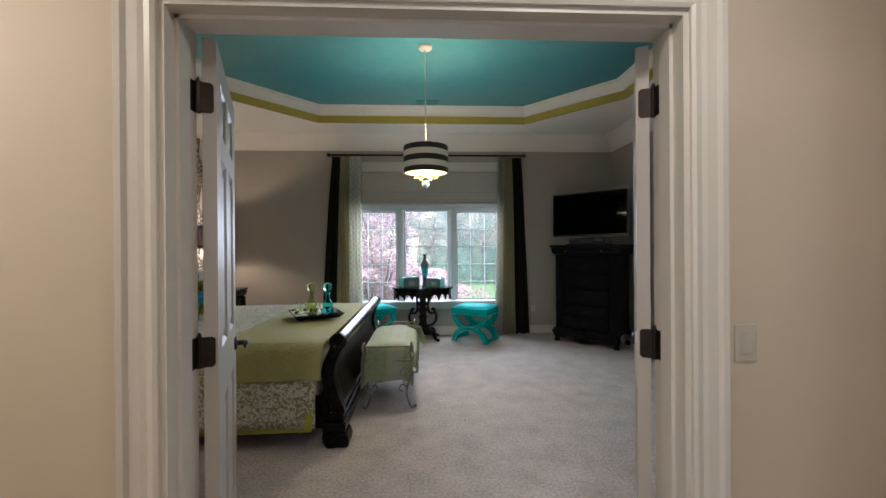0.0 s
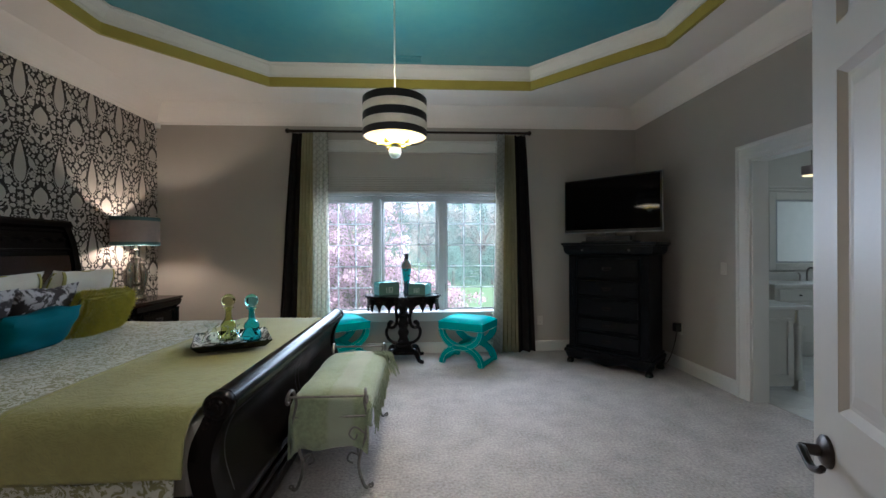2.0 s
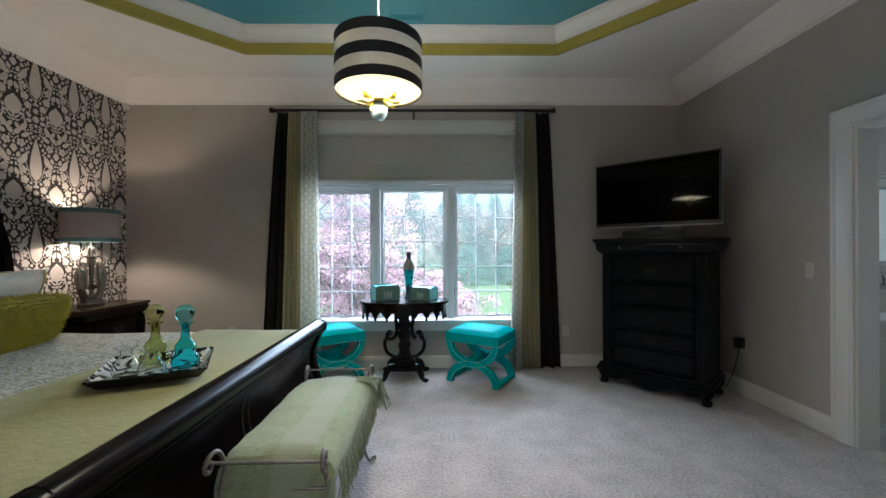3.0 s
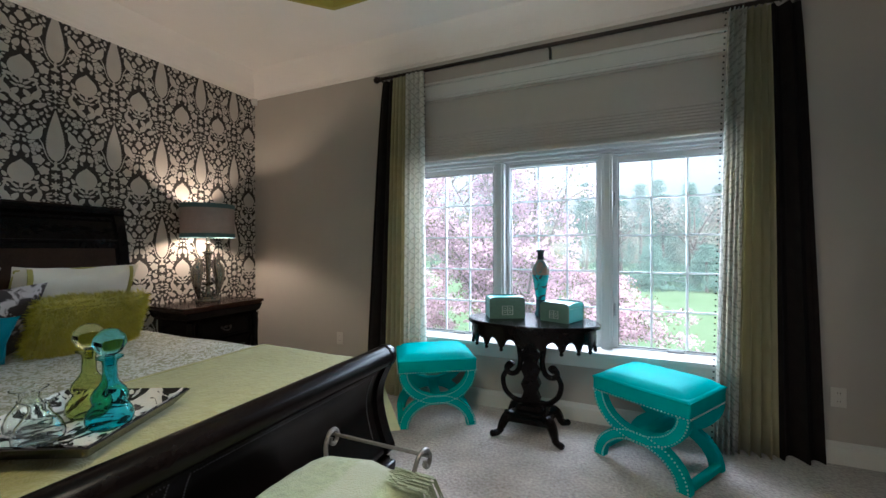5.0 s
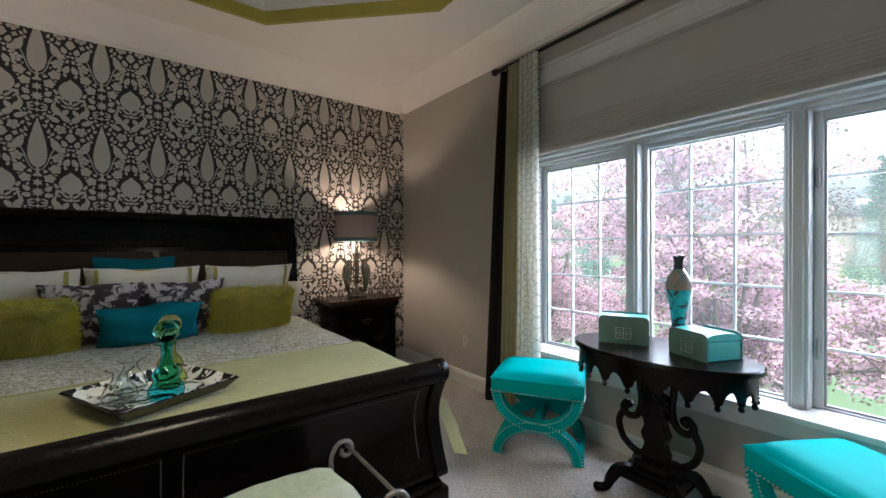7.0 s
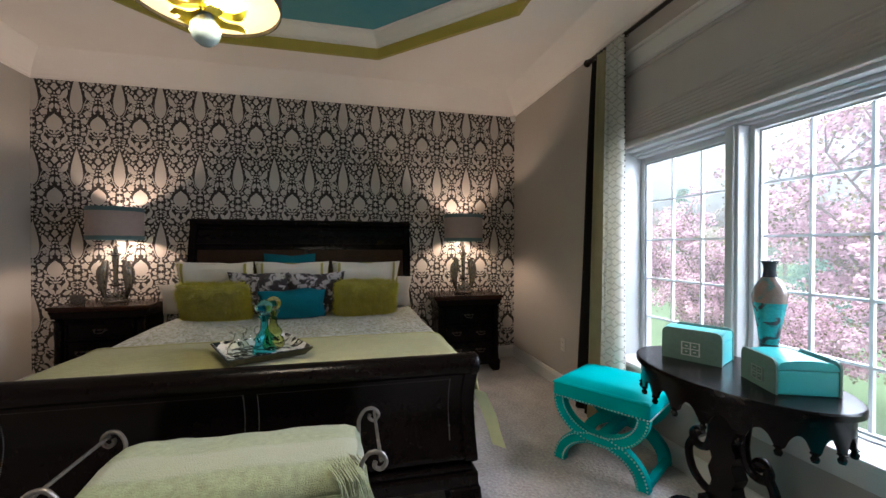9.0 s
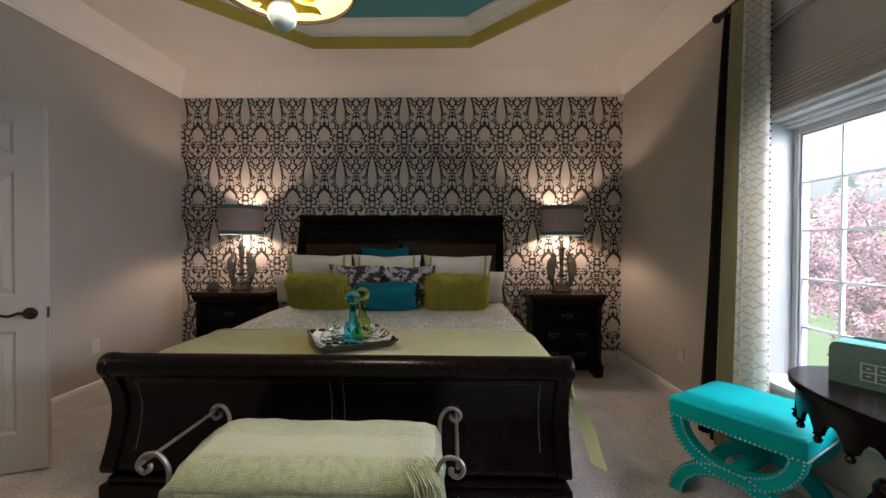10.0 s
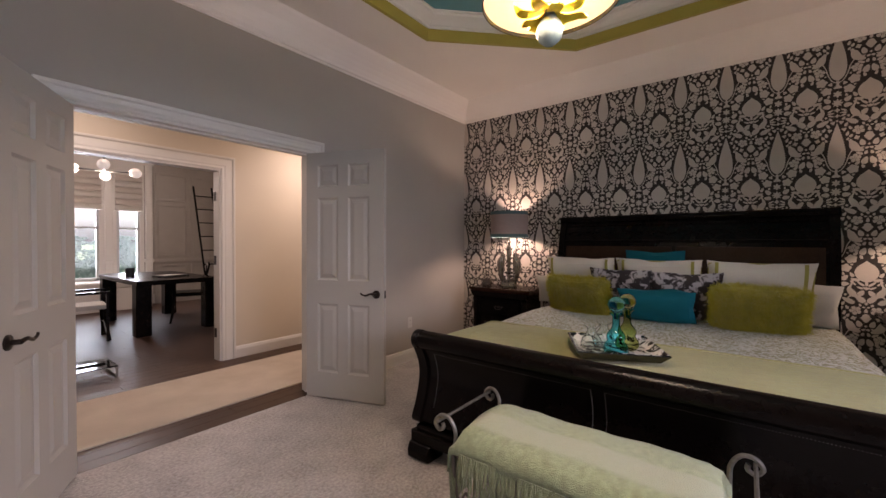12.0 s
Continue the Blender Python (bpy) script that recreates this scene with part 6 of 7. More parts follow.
def tall_chest():
    c = thing("chest_of_drawers", pose(2.39, 4.285, 0, 0, 0, -46.5), "tall black chest with five drawers and carved apron", "chest")
    w, d = 0.86, 0.46
    part("carcass", boxes((-w / 2, w / 2, -d / 2 + 0.012, d / 2, 0.15, 1.24), bevel=0.006), M_CHEST, c)
    part("top", ogee_top(1.01, 0.56, 1.375), M_CHEST, c, "moulded overhanging top")
    cove = [(0.0, 1.22), (0.0, 1.235), (-0.012, 1.24), (-0.035, 1.262), (-0.045, 1.30), (-0.042, 1.322), (-0.05, 1.332), (0.0, 1.332)]
    part("cornice", moulding([(-w / 2, -d / 2), (w / 2, -d / 2), (w / 2, d / 2), (-w / 2, d / 2)], cove), M_CHEST, c, "coved cornice with hidden drawer", True)
    for x in (-0.25, 0.25):
        bm = bmesh.new()
        bmesh.ops.create_icosphere(bm, subdivisions=2, radius=0.013, matrix=Matrix.Translation((x, -d / 2 - 0.052, 1.29)))
        part("knob", bm, M_IRON, c, "", True)
    zs = (0.205, 0.385, 0.545, 0.765, 0.975, 1.205)
    for k in range(5):
        drawer(c, 0.67, zs[k] + 0.008, zs[k + 1] - 0.008, -d / 2 + 0.004, M_CHEST, (0.0,), 0.018, M_BRONZE)
    for s in (-1, 1):
        post = boxes((s * 0.385 - 0.042, s * 0.385 + 0.042, -d / 2 - 0.014, -d / 2 + 0.04, 0.16, 1.22), bevel=0.008)
        part("pilaster", post, M_CHEST, c)
        flutes = bmesh.new()
        for q in (-0.02, 0.0, 0.02):
            tube([(s * 0.385 + q, -d / 2 - 0.015, 0.24), (s * 0.385 + q, -d / 2 - 0.015, 1.14)], 0.0055, 6, flutes)
        part("reeding", flutes, M_CHEST, c, "", True)
    part("plinth", boxes((-0.47, 0.47, -d / 2 - 0.05, d / 2, 0.125, 0.165), (-0.455, 0.455, -d / 2 - 0.035, d / 2, 0.165, 0.195), bevel=0.01, seg=2), M_CHEST, c)
    ap = [(-0.44, 0.127), (-0.40, 0.07), (-0.30, 0.06), (-0.2, 0.085), (-0.10, 0.06), (0.0, 0.035), (0.10, 0.06), (0.2, 0.085), (0.30, 0.06), (0.40, 0.07), (0.44, 0.127)]
    part("apron", prism([tuple(p)[:2] for p in spline([(a, b, 0) for a, b in ap], 4)], -d / 2 - 0.038, -d / 2 - 0.01, "y"), M_CHEST, c, "carved serpentine apron")
    shell = bmesh.new()
    for k in range(7):
        q = radians(-60 + 20 * k)
        tube([(0.01 * math.sin(q), -d / 2 - 0.04, 0.09), (0.055 * math.sin(q), -d / 2 - 0.044, 0.075 + 0.045 * math.cos(q))], [0.005, 0.009], 6, shell)
    part("shell_carving", shell, M_CHEST, c, "", True)
    for sx in (-1, 1):
        for sy in (-1, 1):
            f = lathe([(0.0, 0.0), (0.035, 0.0), (0.042, 0.015), (0.035, 0.035), (0.025, 0.05), (0.04, 0.075), (0.05, 0.10), (0.05, 0.127), (0.0, 0.127)], 12, (sx * 0.42, sy * 0.20 - 0.02, 0))
            part("foot", f, M_CHEST, c, "scrolled foot", True)


tall_chest()


def television():
    t = thing("television", pose(2.395, 4.385, 1.375, 0, 0, -46), "black flat television with silver lower edge on the chest", "television")
    w, h, z = 1.09, 0.635, 0.125
    part("bezel", boxes((-w / 2, w / 2, -0.018, 0.03, z, z + h), bevel=0.006, seg=2), M_BLACKPLASTIC, t)
    part("screen", boxes((-w / 2 + 0.018, w / 2 - 0.018, -0.0215, -0.018, z + 0.03, z + h - 0.018)), M_SCREEN, t, "dark glossy screen")
    part("trim_strip", boxes((-w / 2, w / 2, -0.021, -0.004, z - 0.014, z), (w / 2, w / 2 + 0.005, -0.02, 0.01, z - 0.014, z + h), (-w / 2, w / 2 + 0.005, -0.02, 0.01, z + h, z + h + 0.004), bevel=0.002), M_SILVER, t, "silver edge strip")
    part("neck", boxes((-0.06, 0.06, -0.005, 0.03, 0.02, z), bevel=0.005), M_BLACKPLASTIC, t)
    part("stand", boxes((-0.29, 0.29, -0.12, 0.12, 0.0, 0.02), bevel=0.006, seg=2), M_BLACKPLASTIC, t)
    part("speaker_bar", boxes((-0.25, 0.25, -0.10, -0.04, 0.021, 0.075), bevel=0.008, seg=2), M_BLACKPLASTIC, t)


television()


def nightstand(m, label):
    n = thing("nightstand", m, label, "nightstand", "nightstands")
    w, d = 0.62, 0.40
    part("carcass", boxes((-w / 2, w / 2, -d / 2, d / 2, 0.11, 0.70), bevel=0.006), M_EBONY, n)
    part("top", ogee_top(0.75, 0.48, 0.80), M_NIGHTTOP, n, "polished dark top")
    cove = [(0.0, 0.68), (-0.01, 0.69), (-0.03, 0.71), (-0.036, 0.74), (-0.045, 0.757), (0.0, 0.757)]
    part("cornice", moulding([(-w / 2, -d / 2), (w / 2, -d / 2), (w / 2, d / 2), (-w / 2, d / 2)], cove), M_EBONY, n, "", True)
    for z0, z1 in ((0.15, 0.31), (0.325, 0.50), (0.515, 0.67)):
        drawer(n, 0.50, z0, z1, -d / 2 - 0.01, M_EBONY, (-0.13, 0.13) if z0 < 0.5 else (0.0,), 0.018, M_BRONZE)
    for s in (-1, 1):
        col = lathe([(0.03, 0.12), (0.034, 0.16), (0.026, 0.19), (0.03, 0.3), (0.026, 0.5), (0.032, 0.6), (0.028, 0.64), (0.034, 0.68)], 12, (s * 0.30, -d / 2 - 0.005, 0))
        part("column", col, M_EBONY, n, "", True)
    part("plinth", boxes((-0.345, 0.345, -d / 2 - 0.035, d / 2, 0.075, 0.12), bevel=0.01, seg=2), M_EBONY, n)
    for sx in (-1, 1):
        for sy in (-1, 1):
            f = prism([(-0.05, 0.08), (-0.052, 0.04), (-0.03, 0.0), (0.035, 0.0), (0.05, 0.03), (0.045, 0.08)], -0.04, 0.04, "y")
            bmesh.ops.translate(f, verts=f.verts[:], vec=(sx * 0.295, sy * 0.165 - 0.015, 0))
            part("foot", f, M_EBONY, n)


_ns = nightstand(pose(-2.745, 4.235, 0, 0, 0, 90), "dark three-drawer nightstand beside the bed")
nightstand(pose(-2.745, 0.965, 0, 0, 0, 90), "dark three-drawer nightstand beside the bed")


def bird_lamp(y):
    l = thing("table_lamp", pose(-2.765, y, 0.80, 0, 0, 90), "silvered lamp with two birds under a grey drum shade", "lamp", "bedside lamps")
    part("base", lathe([(0.0, 0.0), (0.095, 0.0), (0.10, 0.012), (0.095, 0.03), (0.085, 0.036), (0.085, 0.05), (0.06, 0.06), (0.03, 0.07)], 28), M_SILVERGLASS, l, "round crystal base", True)
    part("stem", lathe([(0.03, 0.07), (0.018, 0.10), (0.016, 0.14), (0.05, 0.155), (0.055, 0.165), (0.02, 0.18), (0.018, 0.24), (0.024, 0.36), (0.03, 0.42), (0.045, 0.43), (0.045, 0.44), (0.02, 0.45), (0.014, 0.50), (0.03, 0.51), (0.012, 0.53), (0.01, 0.58)], 20), M_SILVERGLASS, l, "", True)
    for s in (-1, 1):
        b = bmesh.new()
        body = spline([(s * 0.075, 0, 0.02), (s * 0.095, 0, 0.10), (s * 0.105, 0, 0.20), (s * 0.10, 0, 0.28), (s * 0.085, 0, 0.33), (s * 0.08, 0, 0.365), (s * 0.07, 0, 0.385)], 4)
        n = len(body)
        rad = [0.012, 0.014, 0.016, 0.019, 0.023, 0.028, 0.033, 0.037, 0.041, 0.045, 0.047, 0.048, 0.048, 0.047, 0.044, 0.039, 0.034, 0.03, 0.028, 0.027, 0.027, 0.026, 0.024, 0.018, 0.008]
        tube(body, rad[:n], 10, b)
        tube([(s * 0.085, 0, 0.375), (s * 0.115, 0, 0.378), (s * 0.125, 0, 0.362)], [0.014, 0.009, 0.002], 6, b)
        tube([(s * 0.055, 0.0, 0.10), (s * 0.03, 0, 0.03)], [0.014, 0.012], 6, b)
        part("bird_ornament", b, M_SILVERGLASS, l, "silvered bird shape", True)
    R, z0, z1 = 0.21, 0.565, 0.855
    def drum(ra, za, zb, th=0.004):
        return lathe([(ra, za), (ra, zb), (ra - th, zb), (ra - th, za), (ra, za)], 40)
    part("shade", drum(R, z0 + 0.035, z1 - 0.035), M_LAMPSHADE, l, "grey linen drum", True)
    part("shade_band", drum(R + 0.003, z0, z0 + 0.036, 0.008), M_LAMPBAND, l, "slate teal band", True)
    part("shade_band", drum(R + 0.003, z1 - 0.036, z1, 0.008), M_LAMPBAND, l, "slate teal band", True)
    part("bulb", lathe([(0.0, 0.72), (0.02, 0.71), (0.028, 0.69), (0.024, 0.665), (0.014, 0.63), (0.012, 0.58), (0.0, 0.58)], 14), M_BULB, l, "lit bulb", True).visible_shadow = False
    sp = bmesh.new()
    for k in range(3):
        a = k * 2.094
        tube([(0, 0, 0.815), ((R - 0.004) * math.cos(a), (R - 0.004) * math.sin(a), 0.82)], 0.0025, 5, sp)
    tube([(0, 0, 0.58), (0, 0, 0.82)], 0.003, 5, sp)
    part("spider", sp, M_IRON, l)


bird_lamp(4.24)
bird_lamp(0.965)


# ---- pendant ----
def drum_pendant():
    p = thing("pendant_lamp", pose(0.048, 2.61, 0), "striped black and white drum pendant with leaf finial", "pendant lamp")
    part("canopy", lathe([(0.0, 3.235), (0.02, 3.238), (0.06, 3.25), (0.068, 3.262), (0.068, 3.276), (0.0, 3.276)], 24), M_WHITEBAND, p, "", True)
    part("rod", tube([(0, 0, 2.31), (0, 0, 3.24)], 0.006, 8), M_WHITEBAND, p)
    R, z0, z1 = 0.213, 2.055, 2.31
    zs = [z0, z0 + 0.046, z0 + 0.10, z0 + 0.152, z0 + 0.206, z1]
    for k in range(5):
        part("shade_band", lathe([(R, zs[k]), (R, zs[k + 1]), (R - 0.004, zs[k + 1]), (R - 0.004, zs[k]), (R, zs[k])], 48), (M_BLACKBAND, M_WHITEBAND)[k % 2], p, ("black stripe", "white stripe")[k % 2], True)
    part("top_ring", boxes((-R + 0.004, R - 0.004, -0.004, 0.004, z1 - 0.02, z1 - 0.012), (-0.004, 0.004, -R + 0.004, R - 0.004, z1 - 0.019, z1 - 0.013)), M_IRON, p)
    part("diffuser", lathe([(R - 0.005, z0 + 0.012), (R - 0.03, z0 + 0.006), (0.1, z0 + 0.002), (0.02, z0), (0.0, z0), (0.0, z0 + 0.008), (R - 0.005, z0 + 0.02)], 48), M_DIFFUSER, p, "glowing warm diffuser", True)
    for k in range(9):
        a = k * 2 * math.pi / 9
        r1 = (0.115, 0.09, 0.12)[k % 3]
        mid = spline([(0.0, 0, 0.0), (r1 * 0.4, 0, -0.022 - 0.01 * (k % 2)), (r1 * 0.8, 0, -0.028), (r1, 0, -0.006 - 0.03 * (k % 2))], 4)
        bm = bmesh.new()
        n = len(mid)
        rows = []
        for i, q in enumerate(mid):
            wd = 0.022 * math.sin(math.pi * min(0.98, (i + 0.6) / n)) + 0.001
            rows.append([bm.verts.new((q.x, s * wd, q.z - abs(s) * 0.006 + h)) for s, h in ((-1, 0), (0, 0.004), (1, 0), (0, -0.003))])
        for r, s in zip(rows, rows[1:]):
            for i in range(4):
                bm.faces.new((r[i], r[(i + 1) % 4], s[(i + 1) % 4], s[i]))
        bmesh.ops.transform(bm, matrix=pose(0, 0, z0 - 0.012, 0, 0, math.degrees(a)), verts=bm.verts[:])
        part("leaf", bm, M_LEAF_GOLD, p, "yellow gilt leaf", True)
    part("finial_stem", lathe([(0.0, z0 - 0.002), (0.012, z0 - 0.002), (0.014, z0 - 0.03), (0.024, z0 - 0.05), (0.0, z0 - 0.052)], 16), M_FINIAL, p, "", True)
    part("finial_ball", lathe([(0.0, z0 - 0.134), (0.018, z0 - 0.13), (0.034, z0 - 0.116), (0.042, z0 - 0.094), (0.040, z0 - 0.074), (0.03, z0 - 0.058), (0.018, z0 - 0.045), (0.0, z0 - 0.04)], 24), M_FINIAL, p, "pale blue glass ball", True)


drum_pendant()


# ---- tray with decanters ----
def serving_tray():
    t = thing("serving_tray", pose(-0.99, 2.55, 0.716, 0, 0, 26), "black square tray with bold black and white lining", "tray")
    a, b, h = 0.178, 0.216, 0.042
    bm = bmesh.new()
    lo, hi = [], []
    for k in range(4):
        sx, sy = ((-1, -1), (1, -1), (1, 1), (-1, 1))[k]
        lo.append(Vector((sx * a, sy * a, 0)))
        hi.append(Vector((sx * b, sy * b, h)))
    vl = [bm.verts.new(p) for p in lo]
    vh = [bm.verts.new(p) for p in hi]
    vi = [bm.verts.new(p * 0.985 + Vector((0, 0, 0.004))) for p in hi]
    vj = [bm.verts.new(p * 0.985 + Vector((0, 0, 0.006))) for p in lo]
    bm.faces.new(vl[::-1])
    for k in range(4):
        j = (k + 1) % 4
        bm.faces.new((vl[k], vl[j], vh[j], vh[k]))
        bm.faces.new((vh[k], vh[j], vi[j], vi[k]))
        bm.faces.new((vi[k], vi[j], vj[j], vj[k]))
    bm.faces.new(vj)
    part("body", bm, M_TRAY, t)
    bm = bmesh.new()
    top = [bm.verts.new(p * 0.97 + Vector((0, 0, 0.008))) for p in hi]
    low = [bm.verts.new(p * 0.97 + Vector((0, 0, 0.0095))) for p in lo]
    bm.faces.new(low)
    for k in range(4):
        j = (k + 1) % 4
        bm.faces.new((top[k], top[j], low[j], low[k]))
    part("lining", bm, M_TRAYPRINT, t, "white lining with black scroll print")


serving_tray()


def decanter(at, material, profile, stopper, label, name="decanter"):
    d = thing(name, pose(*at), label, "decanter", "glass decanters")
    inner = [(max(0.0, r - 0.003), z + (0.004 if k == 0 else 0)) for k, (r, z) in enumerate(profile)]
    part("bottle", lathe([(0.0, 0.0)] + profile + inner[::-1] + [(0.0, 0.005)], 28), material, d, "", True)
    if stopper:
        z, r = stopper
        part("stopper", lathe([(0.0, z - 0.03), (0.010, z - 0.03), (0.012, z), (0.018, z + 0.004), (r * 0.7, z + 0.012), (r, z + r * 0.9), (r * 0.9, z + r * 1.4), (r * 0.5, z + r * 1.85), (0.0, z + r * 2)], 24), material, d, "ball stopper", True)
    return d


BOTTLE = [(0.044, 0.0), (0.056, 0.012), (0.061, 0.03), (0.057, 0.05), (0.046, 0.066), (0.041, 0.074), (0.046, 0.085), (0.047, 0.098), (0.040, 0.114), (0.027, 0.13), (0.020, 0.145), (0.018, 0.19), (0.021, 0.202), (0.034, 0.21), (0.034, 0.214)]
decanter((-0.885, 2.587, 0.727), M_BLUEGLASS, BOTTLE, (0.216, 0.043), "aqua blown glass decanter with ball stopper")
decanter((-1.04, 2.605, 0.727), M_GREENGLASS, BOTTLE, (0.216, 0.043), "olive green blown glass decanter with ball stopper")
SMALL = [(0.045, 0.0), (0.055, 0.01), (0.057, 0.028), (0.048, 0.055), (0.030, 0.08), (0.022, 0.095), (0.024, 0.11), (0.040, 0.122), (0.044, 0.126)]
decanter((-0.945, 2.447, 0.727), M_CLEARGLASS, SMALL, None, "clear blown glass carafe with flared lip", "carafe")
decanter((-1.078, 2.475, 0.727), M_CLEARGLASS, SMALL, None, "clear blown glass carafe with flared lip", "carafe")


# ---- bathroom ----
def vanity():
    v = thing("vanity_cabinet", pose(5.75, 4.66, 0), "cream raised-panel vanity cabinet with dark knobs", "cabinet")
    x0, x1, y0, y1 = -1.35, 1.35, -0.26, 0.265
    part("carcass", boxes((x0, x1, y0, y1, 0.10, 0.84), bevel=0.003), M_CABINET, v)
    part("toe_kick", boxes((x0, x1, y0 + 0.03, y1, 0.0, 0.10)), M_CABINET, v)
    n = 5
    for k in range(n):
        a, b = x0 + 0.03 + (x1 - x0 - 0.06) * k / n, x0 + 0.03 + (x1 - x0 - 0.06) * (k + 1) / n
        d = part("drawer", boxes((a + 0.01, b - 0.01, y0 - 0.018, y0, 0.67, 0.81), bevel=0.006), M_CABINET, v)
        part("knob", lathe([(0.0, 0.0), (0.014, 0.004), (0.016, 0.012), (0.008, 0.02), (0.0, 0.022)], 10, ((a + b) / 2, y0 - 0.032, 0.73)), M_BRONZE, d, "dark cup knob", True)
        r = part("cabinet_door", boxes((a + 0.01, b - 0.01, y0 - 0.014, y0, 0.13, 0.65), bevel=0.004), M_CABINET, v)
        part("raised_panel", boxes((a + 0.07, b - 0.07, y0 - 0.022, y0 - 0.014, 0.19, 0.59), bevel=0.006), M_CABINET, r)
        part("knob", boxes((b - 0.10, b - 0.03, y0 - 0.032, y0 - 0.015, 0.60, 0.62), bevel=0.004), M_BRONZE, r, "dark pull")
    t = thing("marble_countertop", pose(5.75, 4.66, 0.84), "white marble vanity top with backsplash", "countertop")
    part("slab", boxes((x0 - 0.02, x1 + 0.02, y0 - 0.03, y1, 0.0, 0.035), bevel=0.008, seg=2), M_TILE, t)
    part("backsplash", boxes((x0, x1, y1 - 0.02, y1, 0.035, 0.14), bevel=0.004), M_TILE, t)
    f = thing("faucet", pose(5.22, 4.80, 0.875), "brushed nickel widespread faucet", "faucet")
    part("spout", tube(spline([(0, 0, 0), (0, 0, 0.12), (0, -0.04, 0.17), (0, -0.10, 0.15)], 5), 0.012, 8), M_IRON, f, "", True)
    for s in (-1, 1):
        part("handle", tube(spline([(s * 0.10, 0, 0), (s * 0.10, 0, 0.07), (s * 0.14, -0.02, 0.10)], 4), 0.011, 8), M_IRON, f, "", True)


vanity()


def wall_mirror():
    m = thing("wall_mirror", pose(5.19, 4.925, 1.0), "pale distressed framed mirror above the vanity", "mirror")
    part("frame", boxes((-0.40, -0.30, -0.03, 0.013, 0.0, 1.04), (0.30, 0.40, -0.03, 0.013, 0.0, 1.04), (-0.30, 0.30, -0.03, 0.013, 0.0, 0.10), (-0.30, 0.30, -0.03, 0.013, 0.94, 1.04), bevel=0.008), M_CABINET, m)
    part("inner_frame", boxes((-0.30, -0.275, -0.02, 0.0, 0.10, 0.94), (0.275, 0.30, -0.02, 0.0, 0.10, 0.94), (-0.275, 0.275, -0.02, 0.0, 0.10, 0.125), (-0.275, 0.275, -0.02, 0.0, 0.915, 0.94)), M_SILVER, m)
    part("cornice", boxes((-0.43, 0.43, -0.06, 0.013, 1.04, 1.075), (-0.45, 0.45, -0.085, 0.013, 1.075, 1.11), bevel=0.01), M_CABINET, m)
    part("glass", boxes((-0.275, 0.275, -0.012, 0.0, 0.125, 0.915)), M_MIRROR, m, "mirror glass")


wall_mirror()


def dressing_counter():
    d = thing("dressing_counter", pose(3.17, 3.33, 0), "cream dressing counter with a turned front leg", "counter")
    part("top", boxes((0.0, 0.58, 0.0, 1.0, 0.745, 0.78), bevel=0.008, seg=2), M_TILE, d)
    part("end_panel", boxes((0.0, 0.43, 0.03, 0.05, 0.05, 0.745), bevel=0.003), M_CABINET, d)
    part("panel_moulding", boxes((0.04, 0.39, 0.018, 0.03, 0.12, 0.15), (0.04, 0.39, 0.018, 0.03, 0.64, 0.67), (0.04, 0.07, 0.018, 0.03, 0.15, 0.64), (0.36, 0.39, 0.018, 0.03, 0.15, 0.64), bevel=0.004), M_CABINET, d)
    part("apron", boxes((0.43, 0.55, 0.04, 0.98, 0.62, 0.745)), M_CABINET, d)
    leg = boxes((0.46, 0.54, 0.02, 0.10, 0.60, 0.745), (0.465, 0.535, 0.025, 0.095, 0.0, 0.10), bevel=0.004)
    lathe([(0.038, 0.10), (0.03, 0.13), (0.034, 0.16), (0.026, 0.20), (0.03, 0.45), (0.04, 0.54), (0.03, 0.56), (0.038, 0.60)], 16, (0.50, 0.06, 0), leg)
    part("leg", leg, M_CABINET, d, "turned leg", True)


dressing_counter()


def bath_pendant():
    p = thing("bath_pendant", pose(4.97, 4.5, -0.03), "small drum pendant with a lit diffuser", "pendant lamp")
    part("rod", tube([(0, 0, 2.34), (0, 0, 2.70)], 0.006, 6), M_IRON, p)
    part("shade", lathe([(0.092, 2.22), (0.092, 2.33), (0.088, 2.33), (0.088, 2.22), (0.092, 2.22)], 28), M_LAMPSHADE, p, "bronze mesh drum", True)
    part("diffuser", lathe([(0.0, 2.205), (0.082, 2.21), (0.087, 2.222), (0.0, 2.222)], 28), M_DIFFUSER, p, "lit diffuser", True)


bath_pendant()


def valance():
    v = thing("valance", pose(6.3, 4.86, 2.12), "lattice print box-pleat valance", "valance")
    part("panel", boxes((-0.75, 0.75, -0.03, 0.05, 0.0, 0.34), bevel=0.01), M_LATTICE, v)
    for x in (-0.62, 0.0, 0.62):
        part("pleat", prism([(x - 0.07, 0.0), (x + 0.07, 0.0), (x + 0.02, 0.34), (x - 0.02, 0.34)], -0.045, -0.03, "y"), M_OLIVECLOTH, v, "olive pleat")
    part("trim", boxes((-0.75, 0.75, -0.034, -0.03, 0.0, 0.02)), M_DARKCLOTH, v)


valance()
_sp = thing("wall_speaker", pose(4.72, 4.925, 2.27), "round white wall speaker", "speaker")
_b = lathe([(0.0, 0.02), (0.06, 0.018), (0.075, 0.01), (0.078, 0.0), (0.0, 0.0)], 24)
bmesh.ops.rotate(_b, verts=_b.verts[:], matrix=Matrix.Rotation(math.pi / 2, 3, "X"))
part("face", _b, M_TRIM, _sp, "", True)


